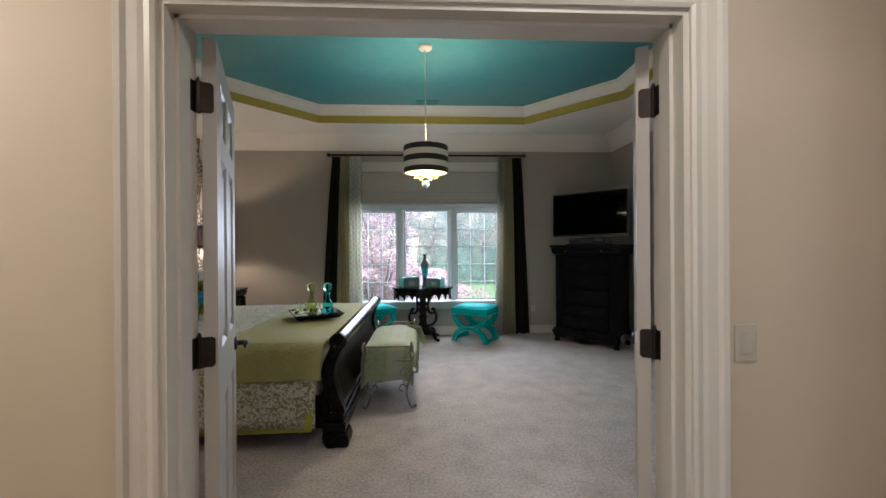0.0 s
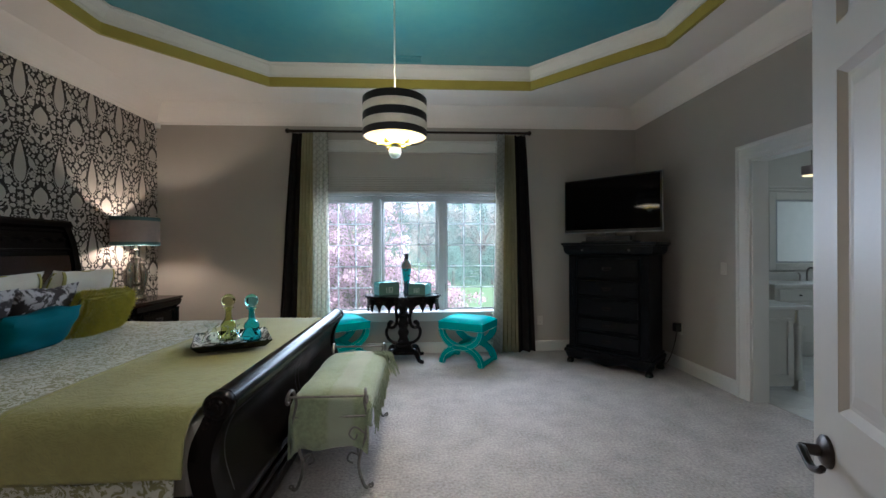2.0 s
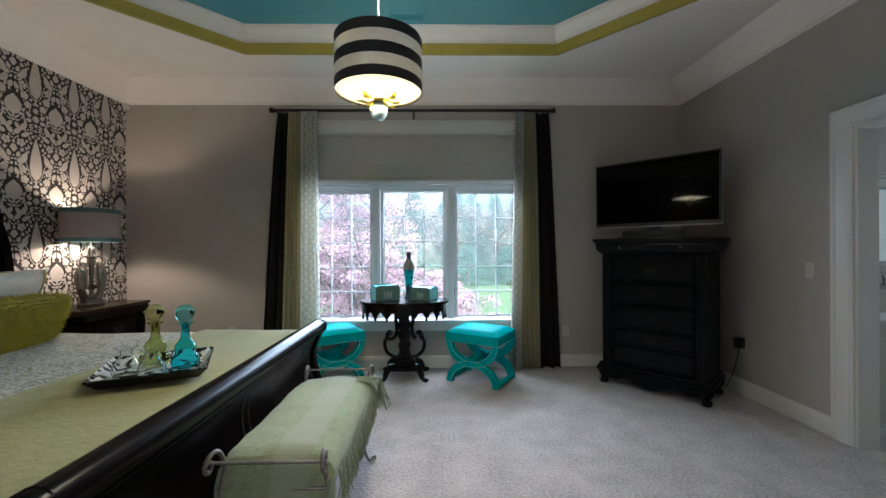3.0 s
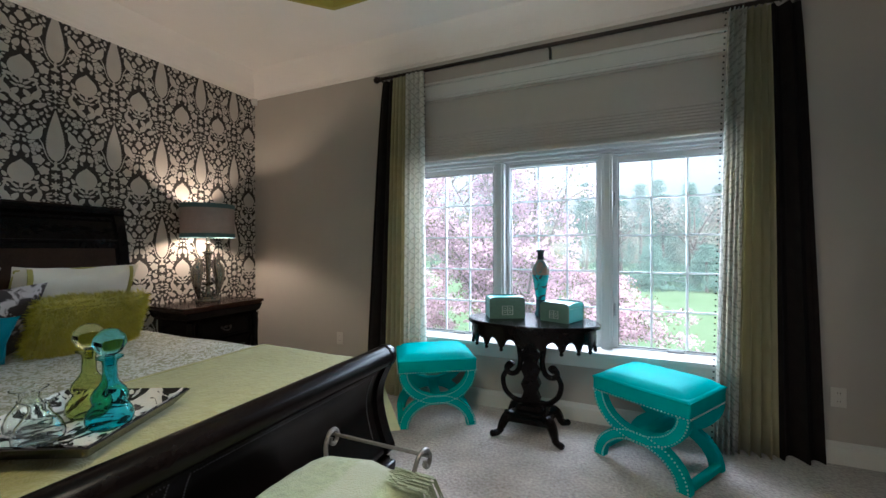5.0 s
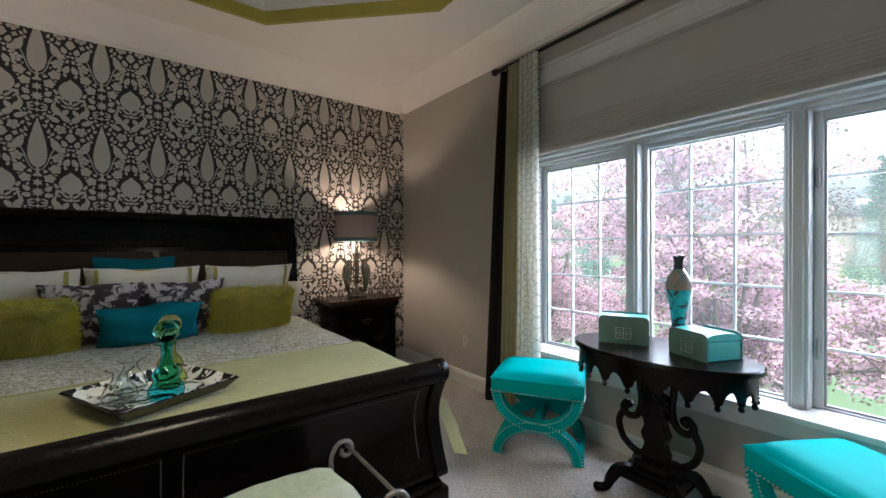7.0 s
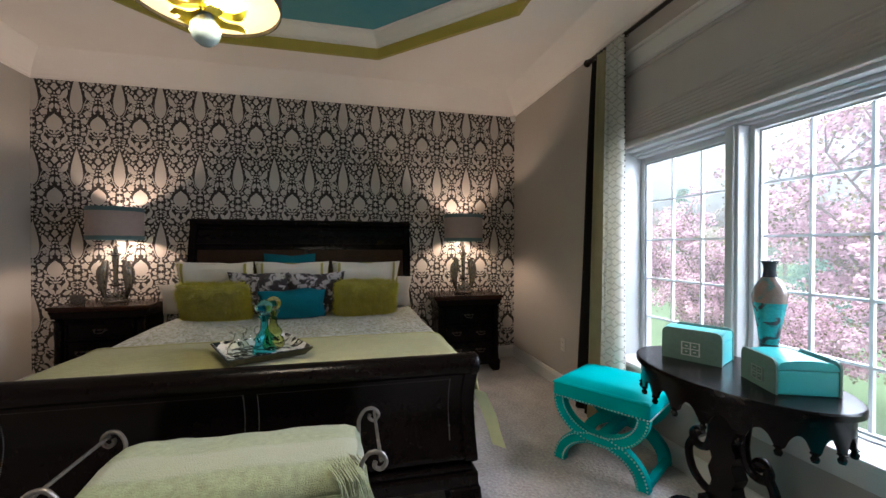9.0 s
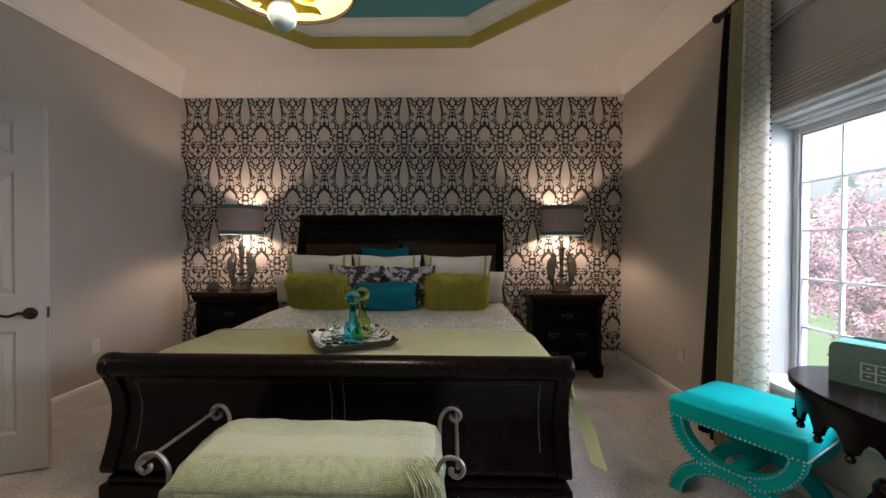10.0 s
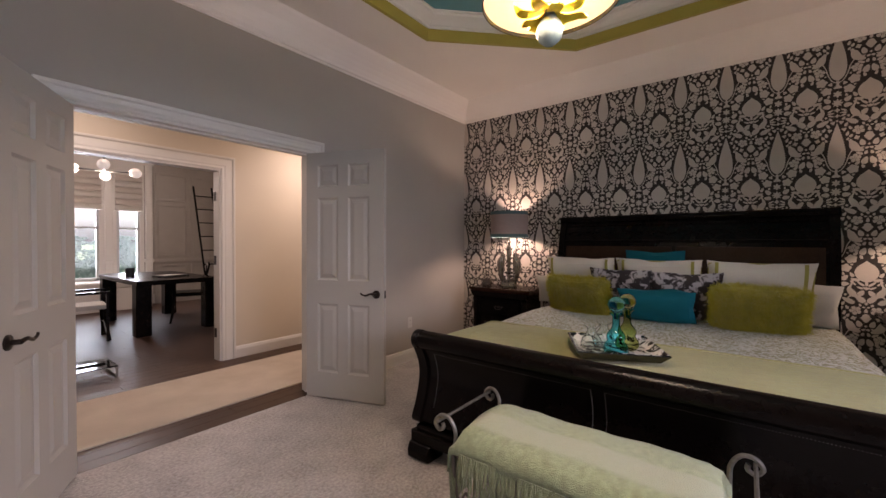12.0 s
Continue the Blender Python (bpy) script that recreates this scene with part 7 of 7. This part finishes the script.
# ---- study ----
def study_table():
    t = thing("study_table", pose(-0.92, -4.35, 0), "black parsons table with a marble-like top", "table")
    part("top", boxes((-0.52, 0.52, -1.0, 1.0, 0.70, 0.765), bevel=0.005), M_EBONY, t)
    for sx in (-1, 1):
        for sy in (-1, 1):
            part("leg", boxes((sx * 0.43 - 0.09, sx * 0.43 + 0.09, sy * 0.87 - 0.09, sy * 0.87 + 0.09, 0.0, 0.70), bevel=0.004), M_EBONY, t)


study_table()


def study_chair(m, label, back=True):
    c = thing("study_chair", m, label, "chair", "study chairs")
    part("seat", boxes((-0.24, 0.24, -0.23, 0.23, 0.42, 0.48), bevel=0.015, seg=2), M_SHEET if not back else M_EBONY, c)
    for sx in (-1, 1):
        part("leg", tube(spline([(sx * 0.21, -0.20, 0.43), (sx * 0.22, -0.22, 0.2), (sx * 0.23, -0.25, 0.0)], 4), 0.017, 6), M_EBONY, c)
        part("leg", tube(spline([(sx * 0.21, 0.20, 0.43), (sx * 0.22, 0.23, 0.2), (sx * 0.23, 0.29, 0.0)], 4), 0.017, 6), M_EBONY, c)
        part("back_post", tube(spline([(sx * 0.21, 0.20, 0.43), (sx * 0.21, 0.24, 0.7), (sx * 0.20, 0.29, 0.95)], 4), 0.016, 6), M_EBONY, c)
    part("stretcher", tube([(-0.22, -0.22, 0.22), (0.22, -0.22, 0.22)], 0.012, 6), M_EBONY, c)
    part("stretcher", tube([(-0.22, 0.23, 0.22), (0.22, 0.23, 0.22)], 0.012, 6), M_EBONY, c)
    if back:
        part("back_panel", boxes((-0.19, 0.19, 0.255, 0.275, 0.62, 0.93), bevel=0.004), M_SHEET, c, "pale lattice back")
        g = bmesh.new()
        for a, b in (((-0.17, 0.64), (0.0, 0.91)), ((0.0, 0.64), (0.17, 0.91)), ((-0.17, 0.91), (0.0, 0.64)), ((0.0, 0.91), (0.17, 0.64))):
            tube([(a[0], 0.252, a[1]), (b[0], 0.252, b[1])], 0.009, 5, g)
        part("back_lattice", g, M_EBONY, c)
    else:
        for sx in (-1, 1):
            part("arm", boxes((sx * 0.25 - 0.02, sx * 0.25 + 0.02, -0.25, 0.27, 0.62, 0.65), (sx * 0.25 - 0.015, sx * 0.25 + 0.015, -0.24, -0.21, 0.0, 0.62)), M_EBONY, c)
        part("back_panel", boxes((-0.2, 0.2, 0.25, 0.28, 0.6, 0.92), bevel=0.004), M_EBONY, c)


study_chair(pose(-1.34, -4.25, 0, 0, 0, 70), "black chair with a pale lattice back at the study table")
study_chair(pose(0.08, -3.75, 0, 0, 0, -95), "black open armchair with a pale seat at the study table", False)


def study_ladder():
    l = thing("library_ladder", pose(-2.5, -6.55, 0), "black library ladder leaning on the panelled wall", "ladder")
    for s in (-1, 1):
        part("stile", tube([(s * 0.2, 0.62, 0.0), (s * 0.19, -0.2, 2.55)], 0.02, 8), M_EBONY, l)
    for k in range(8):
        f = (k + 0.7) / 8.4
        part("rung", tube([(-0.2, 0.62 - 0.82 * f, 2.55 * f), (0.2, 0.62 - 0.82 * f, 2.55 * f)], 0.012, 6), M_EBONY, l)


study_ladder()


def chandelier():
    c = thing("chandelier", pose(-0.33, -4.6, -0.25), "black branching chandelier with faintly glowing glass globes", "chandelier")
    part("stem", tube([(0, 0, 2.62), (0, 0, 3.30)], 0.012, 6), M_BLACKPLASTIC, c)
    part("canopy", lathe([(0.0, 3.27), (0.06, 3.275), (0.065, 3.298), (0.0, 3.30)], 16), M_BLACKPLASTIC, c)
    for k in range(6):
        a = k * math.pi / 3 + 0.3
        e = (0.36 * math.cos(a), 0.36 * math.sin(a), 2.60 + 0.06 * (k % 2))
        arm = part("arm", tube([(0, 0, 2.62), e], 0.01, 6), M_BLACKPLASTIC, c)
        bm = bmesh.new()
        bmesh.ops.create_icosphere(bm, subdivisions=3, radius=0.075, matrix=Matrix.Translation((e[0] * 1.18, e[1] * 1.18, e[2])))
        part("globe", bm, M_GLOBE, arm, "frosted globe with an added faint glow", True).visible_shadow = False


chandelier()
_k = thing("pencil_cup", pose(-0.62, -4.55, 0.765), "small black cup on the study table", "cup")
part("cup", lathe([(0.0, 0.0), (0.06, 0.0), (0.06, 0.12), (0.055, 0.12), (0.055, 0.01), (0.0, 0.01)], 16), M_BLACKPLASTIC, _k)
_k = thing("paper_stack", pose(-1.0, -4.0, 0.765, 0, 0, 20), "dark folder and papers on the study table", "papers")
part("folder", boxes((-0.2, 0.2, -0.14, 0.14, 0.0, 0.02), bevel=0.003), M_BLACKPLASTIC, _k)
part("sheet", boxes((-0.1, 0.15, -0.12, 0.1, 0.0205, 0.024)), M_SHEET, _k)
_k = thing("cushioned_bench", pose(-0.4, -6.45, 0), "white cushioned window seat under the study windows", "bench")
part("base", boxes((-1.0, 1.4, -0.38, 0.15, 0.0, 0.42), bevel=0.006), M_TRIM, _k)
part("cushion", boxes((-1.0, 1.4, -0.38, 0.17, 0.42, 0.54), bevel=0.03, seg=3), M_SHEET, _k, "", True)
# low frame standing for a chair's chrome sled base; the glass top is added
_k = thing("sled_base_frame", pose(0.36, -1.86, 0), "low chrome sled base of a chair with an added glass top", "side table")
for _sx in (-1, 1):
    part("leg_frame", tube([(_sx * 0.17, -0.2, 0.012), (_sx * 0.17, 0.2, 0.012), (_sx * 0.17, 0.2, 0.09), (_sx * 0.17, -0.2, 0.09)], 0.012, 6), M_IRON, _k, "chrome frame")
part("top", boxes((-0.18, 0.18, -0.21, 0.21, 0.102, 0.11)), M_PANE, _k, "glass top")


# ---- small wall things ----
def plate(name, m, label, category, kind):
    """A wall plate facing local -y."""
    p = thing(name, m, label, category)
    part("cover", boxes((-0.036, 0.036, -0.006, 0.0, -0.058, 0.058), bevel=0.003), M_PLATE, p)
    if kind == "rocker":
        part("rocker", boxes((-0.017, 0.017, -0.011, -0.006, -0.034, 0.034), bevel=0.003), M_PLATE, p)
    else:
        for z in (-0.024, 0.024):
            part("socket", boxes((-0.016, 0.016, -0.009, -0.006, z - 0.013, z + 0.013), bevel=0.003), M_PLATE, p)
            for x in (-0.006, 0.006):
                part("slot", boxes((x - 0.001, x + 0.001, -0.0095, -0.009, z - 0.004, z + 0.006)), M_BLACKPLASTIC, p)
    return p


plate("light_switch", pose(1.02, H0, 1.04), "ivory rocker light switch on the hallway wall", "light switch", "rocker")
plate("wall_outlet", pose(-1.88, N, 0.41), "ivory electrical outlet near the curtain", "outlet", "duplex")
plate("wall_outlet", pose(1.735, N, 0.39), "ivory electrical outlet beside the chest", "outlet", "duplex")
plate("wall_outlet", pose(E, 4.06, 0.43, 0, 0, -90), "ivory electrical outlet beside the chest", "outlet", "duplex")
plate("wall_outlet", pose(-1.95, S, 0.42, 0, 0, 180), "ivory electrical outlet behind the open door", "outlet", "duplex")
plate("wall_outlet", pose(E, 3.45, 1.12, 0, 0, -90), "ivory wall plate beside the bathroom opening", "switch plate", "rocker")
_k = thing("power_adapter", pose(E - 0.045, 4.06, 0.45), "black power adapter plugged in behind the chest", "adapter")
part("body", boxes((-0.03, 0.034, -0.03, 0.03, -0.04, 0.05), bevel=0.008, seg=2), M_BLACKPLASTIC, _k)
part("cord", tube(spline([(0.0, 0.0, -0.04), (-0.01, 0.03, -0.2), (-0.06, 0.06, -0.38), (-0.05, 0.18, -0.43), (-0.02, 0.3, -0.444)], 6), 0.004, 6), M_BLACKPLASTIC, _k)
_k = thing("motion_sensor", pose(W + 0.03, N - 0.03, 2.79, 0, 0, 45), "small white motion sensor in the corner", "sensor")
part("housing", boxes((-0.028, 0.028, -0.02, 0.022, 0.0, 0.065), bevel=0.008, seg=2), M_TRIM, _k)
_k = thing("ceiling_vent", pose(0.08, 4.02, 3.262), "teal painted ceiling vent", "vent")
part("frame", boxes((-0.15, 0.15, -0.055, -0.042, 0.0, 0.013), (-0.15, 0.15, 0.042, 0.055, 0.0, 0.013), (-0.15, -0.137, -0.042, 0.042, 0.0, 0.013), (0.137, 0.15, -0.042, 0.042, 0.0, 0.013)), M_TEAL_CEIL, _k)
for _i in range(6):
    part("slat", boxes((-0.137, 0.137, -0.036 + 0.013 * _i, -0.030 + 0.013 * _i, 0.003, 0.012)), M_TEAL_CEIL, _k)
_k = thing("bedside_clock", pose(-2.68, 0.72, 0.80, 0, 0, 100), "small clear framed clock on the nightstand", "clock")
part("frame", boxes((-0.05, 0.05, -0.012, 0.012, 0.0, 0.085), bevel=0.004), M_SILVERGLASS, _k)


# ---- wallpaper print: mirrored damask of cypresses, pods, birds and leaves ----
PX, PZ = 0.3455, 0.68


def wallpaper_print():
    rng = random.Random(17)
    half = PX / 2
    shapes, axis_shapes, pod_shapes, discs = [], [], [], []

    def fill(points, r):
        discs.extend((u, v, r) for u, v in points)

    def put(outline, thick=0.006):
        """A free outline, kept clear by small discs along its edge and at its middle."""
        shapes.append(outline)
        fill(outline, 0.002)
        cu, cv = sum(p[0] for p in outline) / len(outline), sum(p[1] for p in outline) / len(outline)
        fill([(cu, cv)], thick)
        fill([((cu + u) / 2, (cv + v) / 2) for u, v in outline], thick * 0.6)

    def turned(raw, cu, cv, a, s, flip=1):
        return [(cu + s * (flip * u * math.cos(a) - v * math.sin(a)), cv + s * (flip * u * math.sin(a) + v * math.cos(a))) for u, v in raw]

    def leaf(cu, cv, a, ln, wd):
        raw = []
        for q in range(10):
            t = q * 2 * math.pi / 10
            raw.append((ln * math.cos(t), wd * math.sin(t) * (1.0 - 0.35 * math.cos(t))))
        put(turned(raw, cu, cv, radians(a), 1.0), wd * 0.7)

    def lobed(cu, cv, r, lobes, deep=0.2, a=0.0):
        n = lobes * 4
        put([(cu + r * (1 - deep + deep * math.cos(lobes * q * 2 * math.pi / n)) * math.cos(radians(a) + q * 2 * math.pi / n), cv + r * (1 - deep + deep * math.cos(lobes * q * 2 * math.pi / n)) * math.sin(radians(a) + q * 2 * math.pi / n)) for q in range(n)], r * 0.7)

    def rosette(cu, cv, r, a=0.0):
        for k in range(5):
            q = a + 72 * k
            leaf(cu + r * 0.62 * math.cos(radians(q)), cv + r * 0.62 * math.sin(radians(q)), q + 180, r * 0.44, r * 0.40)
        lobed(cu, cv, r * 0.2, 4, 0.1)

    def stem(ctrl, wd):
        line = [(p.x, p.y) for p in spline([(u, v, 0) for u, v in ctrl], 5)]
        left, right = [], []
        for k, (u, v) in enumerate(line):
            a, b = line[max(k - 1, 0)], line[min(k + 1, len(line) - 1)]
            d = math.hypot(b[0] - a[0], b[1] - a[1])
            nx, ny = -(b[1] - a[1]) / d * wd, (b[0] - a[0]) / d * wd
            left.append((u + nx, v + ny))
            right.append((u - nx, v - ny))
        for k in range(len(line) - 1):
            shapes.append([left[k], left[k + 1], right[k + 1], right[k]])
        fill(line, wd + 0.001)

    # cypress on the axis: saw-edged body, thin trunk, belled foot
    def cypress(t):
        return 0.048 * math.sin(math.pi * min(1.0, t) ** 0.58) ** 0.9

    cyp = [(0.0, 0.060)]
    for k in range(1, 36):
        t = k / 36
        cyp.append((cypress(t) * (1.07 if k % 2 else 0.92) + 0.002, 0.066 + 0.345 * t))
    cyp.append((0.0, 0.418))
    axis_shapes.append(cyp)
    axis_shapes.append([(0.0, 0.002), (0.012, 0.0), (0.025, 0.004), (0.022, 0.014), (0.010, 0.022), (0.0075, 0.035), (0.0075, 0.060), (0.0, 0.0599)])
    for k in range(26):
        discs.append((0.0, 0.066 + 0.345 * k / 25, cypress(k / 25) + 0.007))
    discs.extend([(0.0, 0.012, 0.022), (0.0, 0.04, 0.010)])

    def star(v, r, lobes):
        pts = []
        for k in range(4 * lobes + 1):
            a = -math.pi / 2 + math.pi * k / (4 * lobes)
            q = r * (0.76 + 0.24 * math.cos(2 * lobes * (a + math.pi / 2)))
            pts.append((q * math.cos(a) if 0 < k < 4 * lobes else 0.0, v + q * math.sin(a)))
        return pts

    for v, r, lobes in ((-0.042, 0.028, 3), (-0.110, 0.034, 4), (-0.165, 0.018, 2), (-0.208, 0.015, 2), (0.434, 0.010, 2)):
        axis_shapes.append(star(v, r, lobes))
        discs.append((0.0, v, r))
    # pod on the other axis: pointed globe on a neck, curled leaves at its foot
    pod = [(half, -0.142), (half - 0.008, -0.140), (half - 0.009, -0.112)]
    for k in range(1, 18):
        t = k / 18
        w = 0.064 * math.sin(math.pi * t ** 0.98) ** 0.62 * (1.02 if k % 2 else 0.985)
        pod.append((half - max(w, 0.009), -0.118 + 0.152 * t))
    pod.append((half, 0.046))
    pod_shapes.append(pod)
    for k in range(12):
        t = k / 11
        discs.append((half, -0.112 + 0.152 * t, 0.064 * math.sin(math.pi * min(0.97, t ** 0.98 + 0.02)) ** 0.62 + 0.004))
    pod_shapes.append([(half, -0.172), (half - 0.012, -0.166), (half - 0.020, -0.150), (half - 0.006, -0.154), (half, -0.146)])
    discs.append((half, -0.158, 0.018))
    # tulip between the birds, with its bud
    pod_shapes.append([(half, 0.262), (half - 0.012, 0.272), (half - 0.030, 0.296), (half - 0.022, 0.306), (half - 0.016, 0.322), (half, 0.330)])
    pod_shapes.append([(half, 0.334), (half - 0.011, 0.340), (half - 0.008, 0.356), (half, 0.372)])
    discs.extend([(half, 0.30, 0.030), (half, 0.345, 0.014), (half, 0.27, 0.015)])
    pod_shapes.append([(half - u, z) for u, z in star(0.405, 0.013, 2)])
    pod_shapes.append([(half - u, z) for u, z in star(0.236, 0.010, 2)])
    discs.extend([(half, 0.405, 0.013), (half, 0.236, 0.010)])
    # perching bird: head by the cypress, tail towards the tulip
    perched = [(0.02, 0.30), (0.10, 0.42), (0.17, 0.40), (0.25, 0.33), (0.40, 0.30), (0.58, 0.17), (0.74, 0.02), (0.98, -0.08), (1.0, -0.17), (0.88, -0.24), (0.68, -0.26), (0.50, -0.24), (0.33, -0.18), (0.19, -0.04), (0.13, 0.11), (0.09, 0.22)]
    put(turned([(u, 1.2 * v) for u, v in perched], 0.050, 0.238, radians(-16), 0.106), 0.015)
    stem([(0.006, 0.045), (0.030, 0.062), (0.052, 0.105), (0.066, 0.160), (0.088, 0.205)], 0.0032)
    stem([(0.058, 0.130), (0.078, 0.150), (0.094, 0.148)], 0.0026)
    rosette(0.102, 0.138, 0.031, 20)
    rosette(0.117, 0.350, 0.032, 45)
    leaf(half - 0.021, 0.116, 68, 0.029, 0.018)
    leaf(half - 0.050, 0.172, 150, 0.022, 0.009)
    leaf(half - 0.040, 0.212, 25, 0.017, 0.007)
    lobed(0.090, 0.058, 0.036, 5, 0.13, 30)
    lobed(0.062, -0.010, 0.034, 5, 0.14, 80)
    leaf(half - 0.060, 0.098, 40, 0.017, 0.010)
    leaf(half - 0.030, 0.075, 110, 0.016, 0.009)
    leaf(0.050, 0.400, 60, 0.017, 0.009)
    leaf(0.072, 0.372, 120, 0.016, 0.009)
    leaf(0.058, 0.330, 75, 0.018, 0.009)
    leaf(0.098, 0.412, 10, 0.018, 0.010)
    # plumed leaves beside the pod's foot
    leaf(half - 0.030, -0.128, 140, 0.026, 0.008)
    leaf(half - 0.060, -0.098, 165, 0.027, 0.011)
    leaf(half - 0.034, -0.158, 155, 0.020, 0.007)
    leaf(half - 0.078, -0.060, 120, 0.020, 0.011)
    # walking bird: crested head by the cypress axis, full tail at the pod axis
    walker = [(0.02, 0.62), (0.0, 0.54), (0.07, 0.54), (0.09, 0.42), (0.06, 0.26), (0.10, 0.10), (0.22, -0.04), (0.34, -0.12), (0.30, -0.26), (0.36, -0.27), (0.42, -0.14), (0.50, -0.12), (0.62, -0.10), (0.60, 0.02), (0.50, 0.14), (0.36, 0.22), (0.22, 0.26), (0.17, 0.38), (0.17, 0.56), (0.12, 0.66), (0.14, 0.78), (0.07, 0.70), (0.03, 0.76)]
    put(turned(walker, 0.050, -0.182, radians(-26), 0.138), 0.016)
    leaf(half - 0.033, -0.240, 134, 0.038, 0.019)
    leaf(0.078, -0.256, 150, 0.040, 0.017)
    for k, a in enumerate((150, 175, 200)):
        leaf(0.036 - 0.002 * k, -0.166 - 0.020 * k, a, 0.020, 0.0065)
    leaf(0.036, -0.230, 60, 0.014, 0.008)
    leaf(0.110, -0.130, 120, 0.012, 0.006)
    for rank, want in enumerate((0.019, 0.016, 0.0135, 0.011, 0.009, 0.0072)):
        for _ in range(1000):
            u, v = rng.uniform(0.008, half - 0.006), rng.uniform(-0.26, 0.42)
            if u - want < 0.001 or u + want > half - 0.001:
                continue
            gap = 0.0028
            if any((u - du) ** 2 + (v - dv - k) ** 2 < (want + r + gap) ** 2 for du, dv, r in discs for k in (-PZ, 0.0, PZ)):
                continue
            if rng.random() < 0.3:
                lobed(u, v, want * 1.14, rng.choice((3, 4, 5)), 0.2, rng.uniform(0, 180))
            else:
                leaf(u, v, rng.uniform(0, 180), want * 1.3, want * 0.86)
            discs.append((u, v, want * 0.95))
    verts, faces = [], []

    def emit(pts):
        if max(p[0] for p in pts) < S + 0.004 or min(p[0] for p in pts) > N - 0.004 or max(p[1] for p in pts) < 0.12 or min(p[1] for p in pts) > CROWN - 0.004:
            return
        base = len(verts)
        lift = W + 0.0012 + 0.00022 * (len(faces) % 7)
        verts.extend((lift, min(N - 0.001, max(S + 0.001, y)), min(CROWN + 0.004, max(0.1, z))) for y, z in pts)
        faces.append(tuple(range(base, base + len(pts))))

    for i in range(-8, 9):
        y0 = 2.612 + i * PX
        for j in range(-3, 4):
            z0 = 1.81 + j * PZ
            for o in axis_shapes:
                emit([(y0 + u, z0 + v) for u, v in o] + [(y0 - u, z0 + v) for u, v in reversed(o) if u > 1e-6])
            for o in pod_shapes:
                emit([(y0 + u, z0 + v) for u, v in o] + [(y0 + 2 * half - u, z0 + v) for u, v in reversed(o) if u < half - 1e-6])
            for o in shapes:
                emit([(y0 + u, z0 + v) for u, v in o])
                emit([(y0 - u, z0 + v) for u, v in reversed(o)])
    me = bpy.data.meshes.new("wallpaper_print")
    me.from_pydata(verts, [], faces)
    me.materials.append(M_PRINT)
    ob = new("wallpaper_print", me)
    ob.parent = wall_w
    tagged(ob, "pale damask print of cypresses, pods and birds", "", "", "stuff")


wallpaper_print()


# ---- floor pieces ----
def planks():
    host = bpy.data.objects["floor_hall"]
    rng = random.Random(2)
    pitch, lengths = 0.115, [1.26, 1.35, 1.5, 1.9]
    data = {}
    for ln in lengths:
        bm = boxes((0, ln - 0.0015, 0.001, pitch - 0.001, -0.016, 0.0), bevel=0.0012)
        me = bpy.data.meshes.new("plank")
        bm.to_mesh(me)
        bm.free()
        me.materials.append(M_WOOD)
        data[ln] = me
    y = S - 0.012 - pitch
    while y > -6.84:
        if -1.0 < y < -0.35:
            y -= pitch
            continue
        x = W
        for ln in rng.sample(lengths, 4):
            if y > -1.6 or x < 1.6:
                ob = new("plank", data[ln])
                ob.location = (x, y, 0.0)
                ob.parent = host
            x += ln
        y -= pitch


planks()


def bath_tiles():
    host = bpy.data.objects["floor_bathroom"]
    bm = boxes((0.002, 0.448, 0.002, 0.448, -0.006, 0.0), bevel=0.0015)
    me = bpy.data.meshes.new("tile")
    bm.to_mesh(me)
    bm.free()
    me.materials.append(M_TILE)
    for i in range(9):
        for j in range(8):
            x, y = E + 0.142 + 0.45 * i, 1.2 + 0.45 * j
            if x < 7.0 and y < 4.6:
                ob = new("tile", me)
                ob.location = (x, y, 0.0)
                ob.parent = host


bath_tiles()
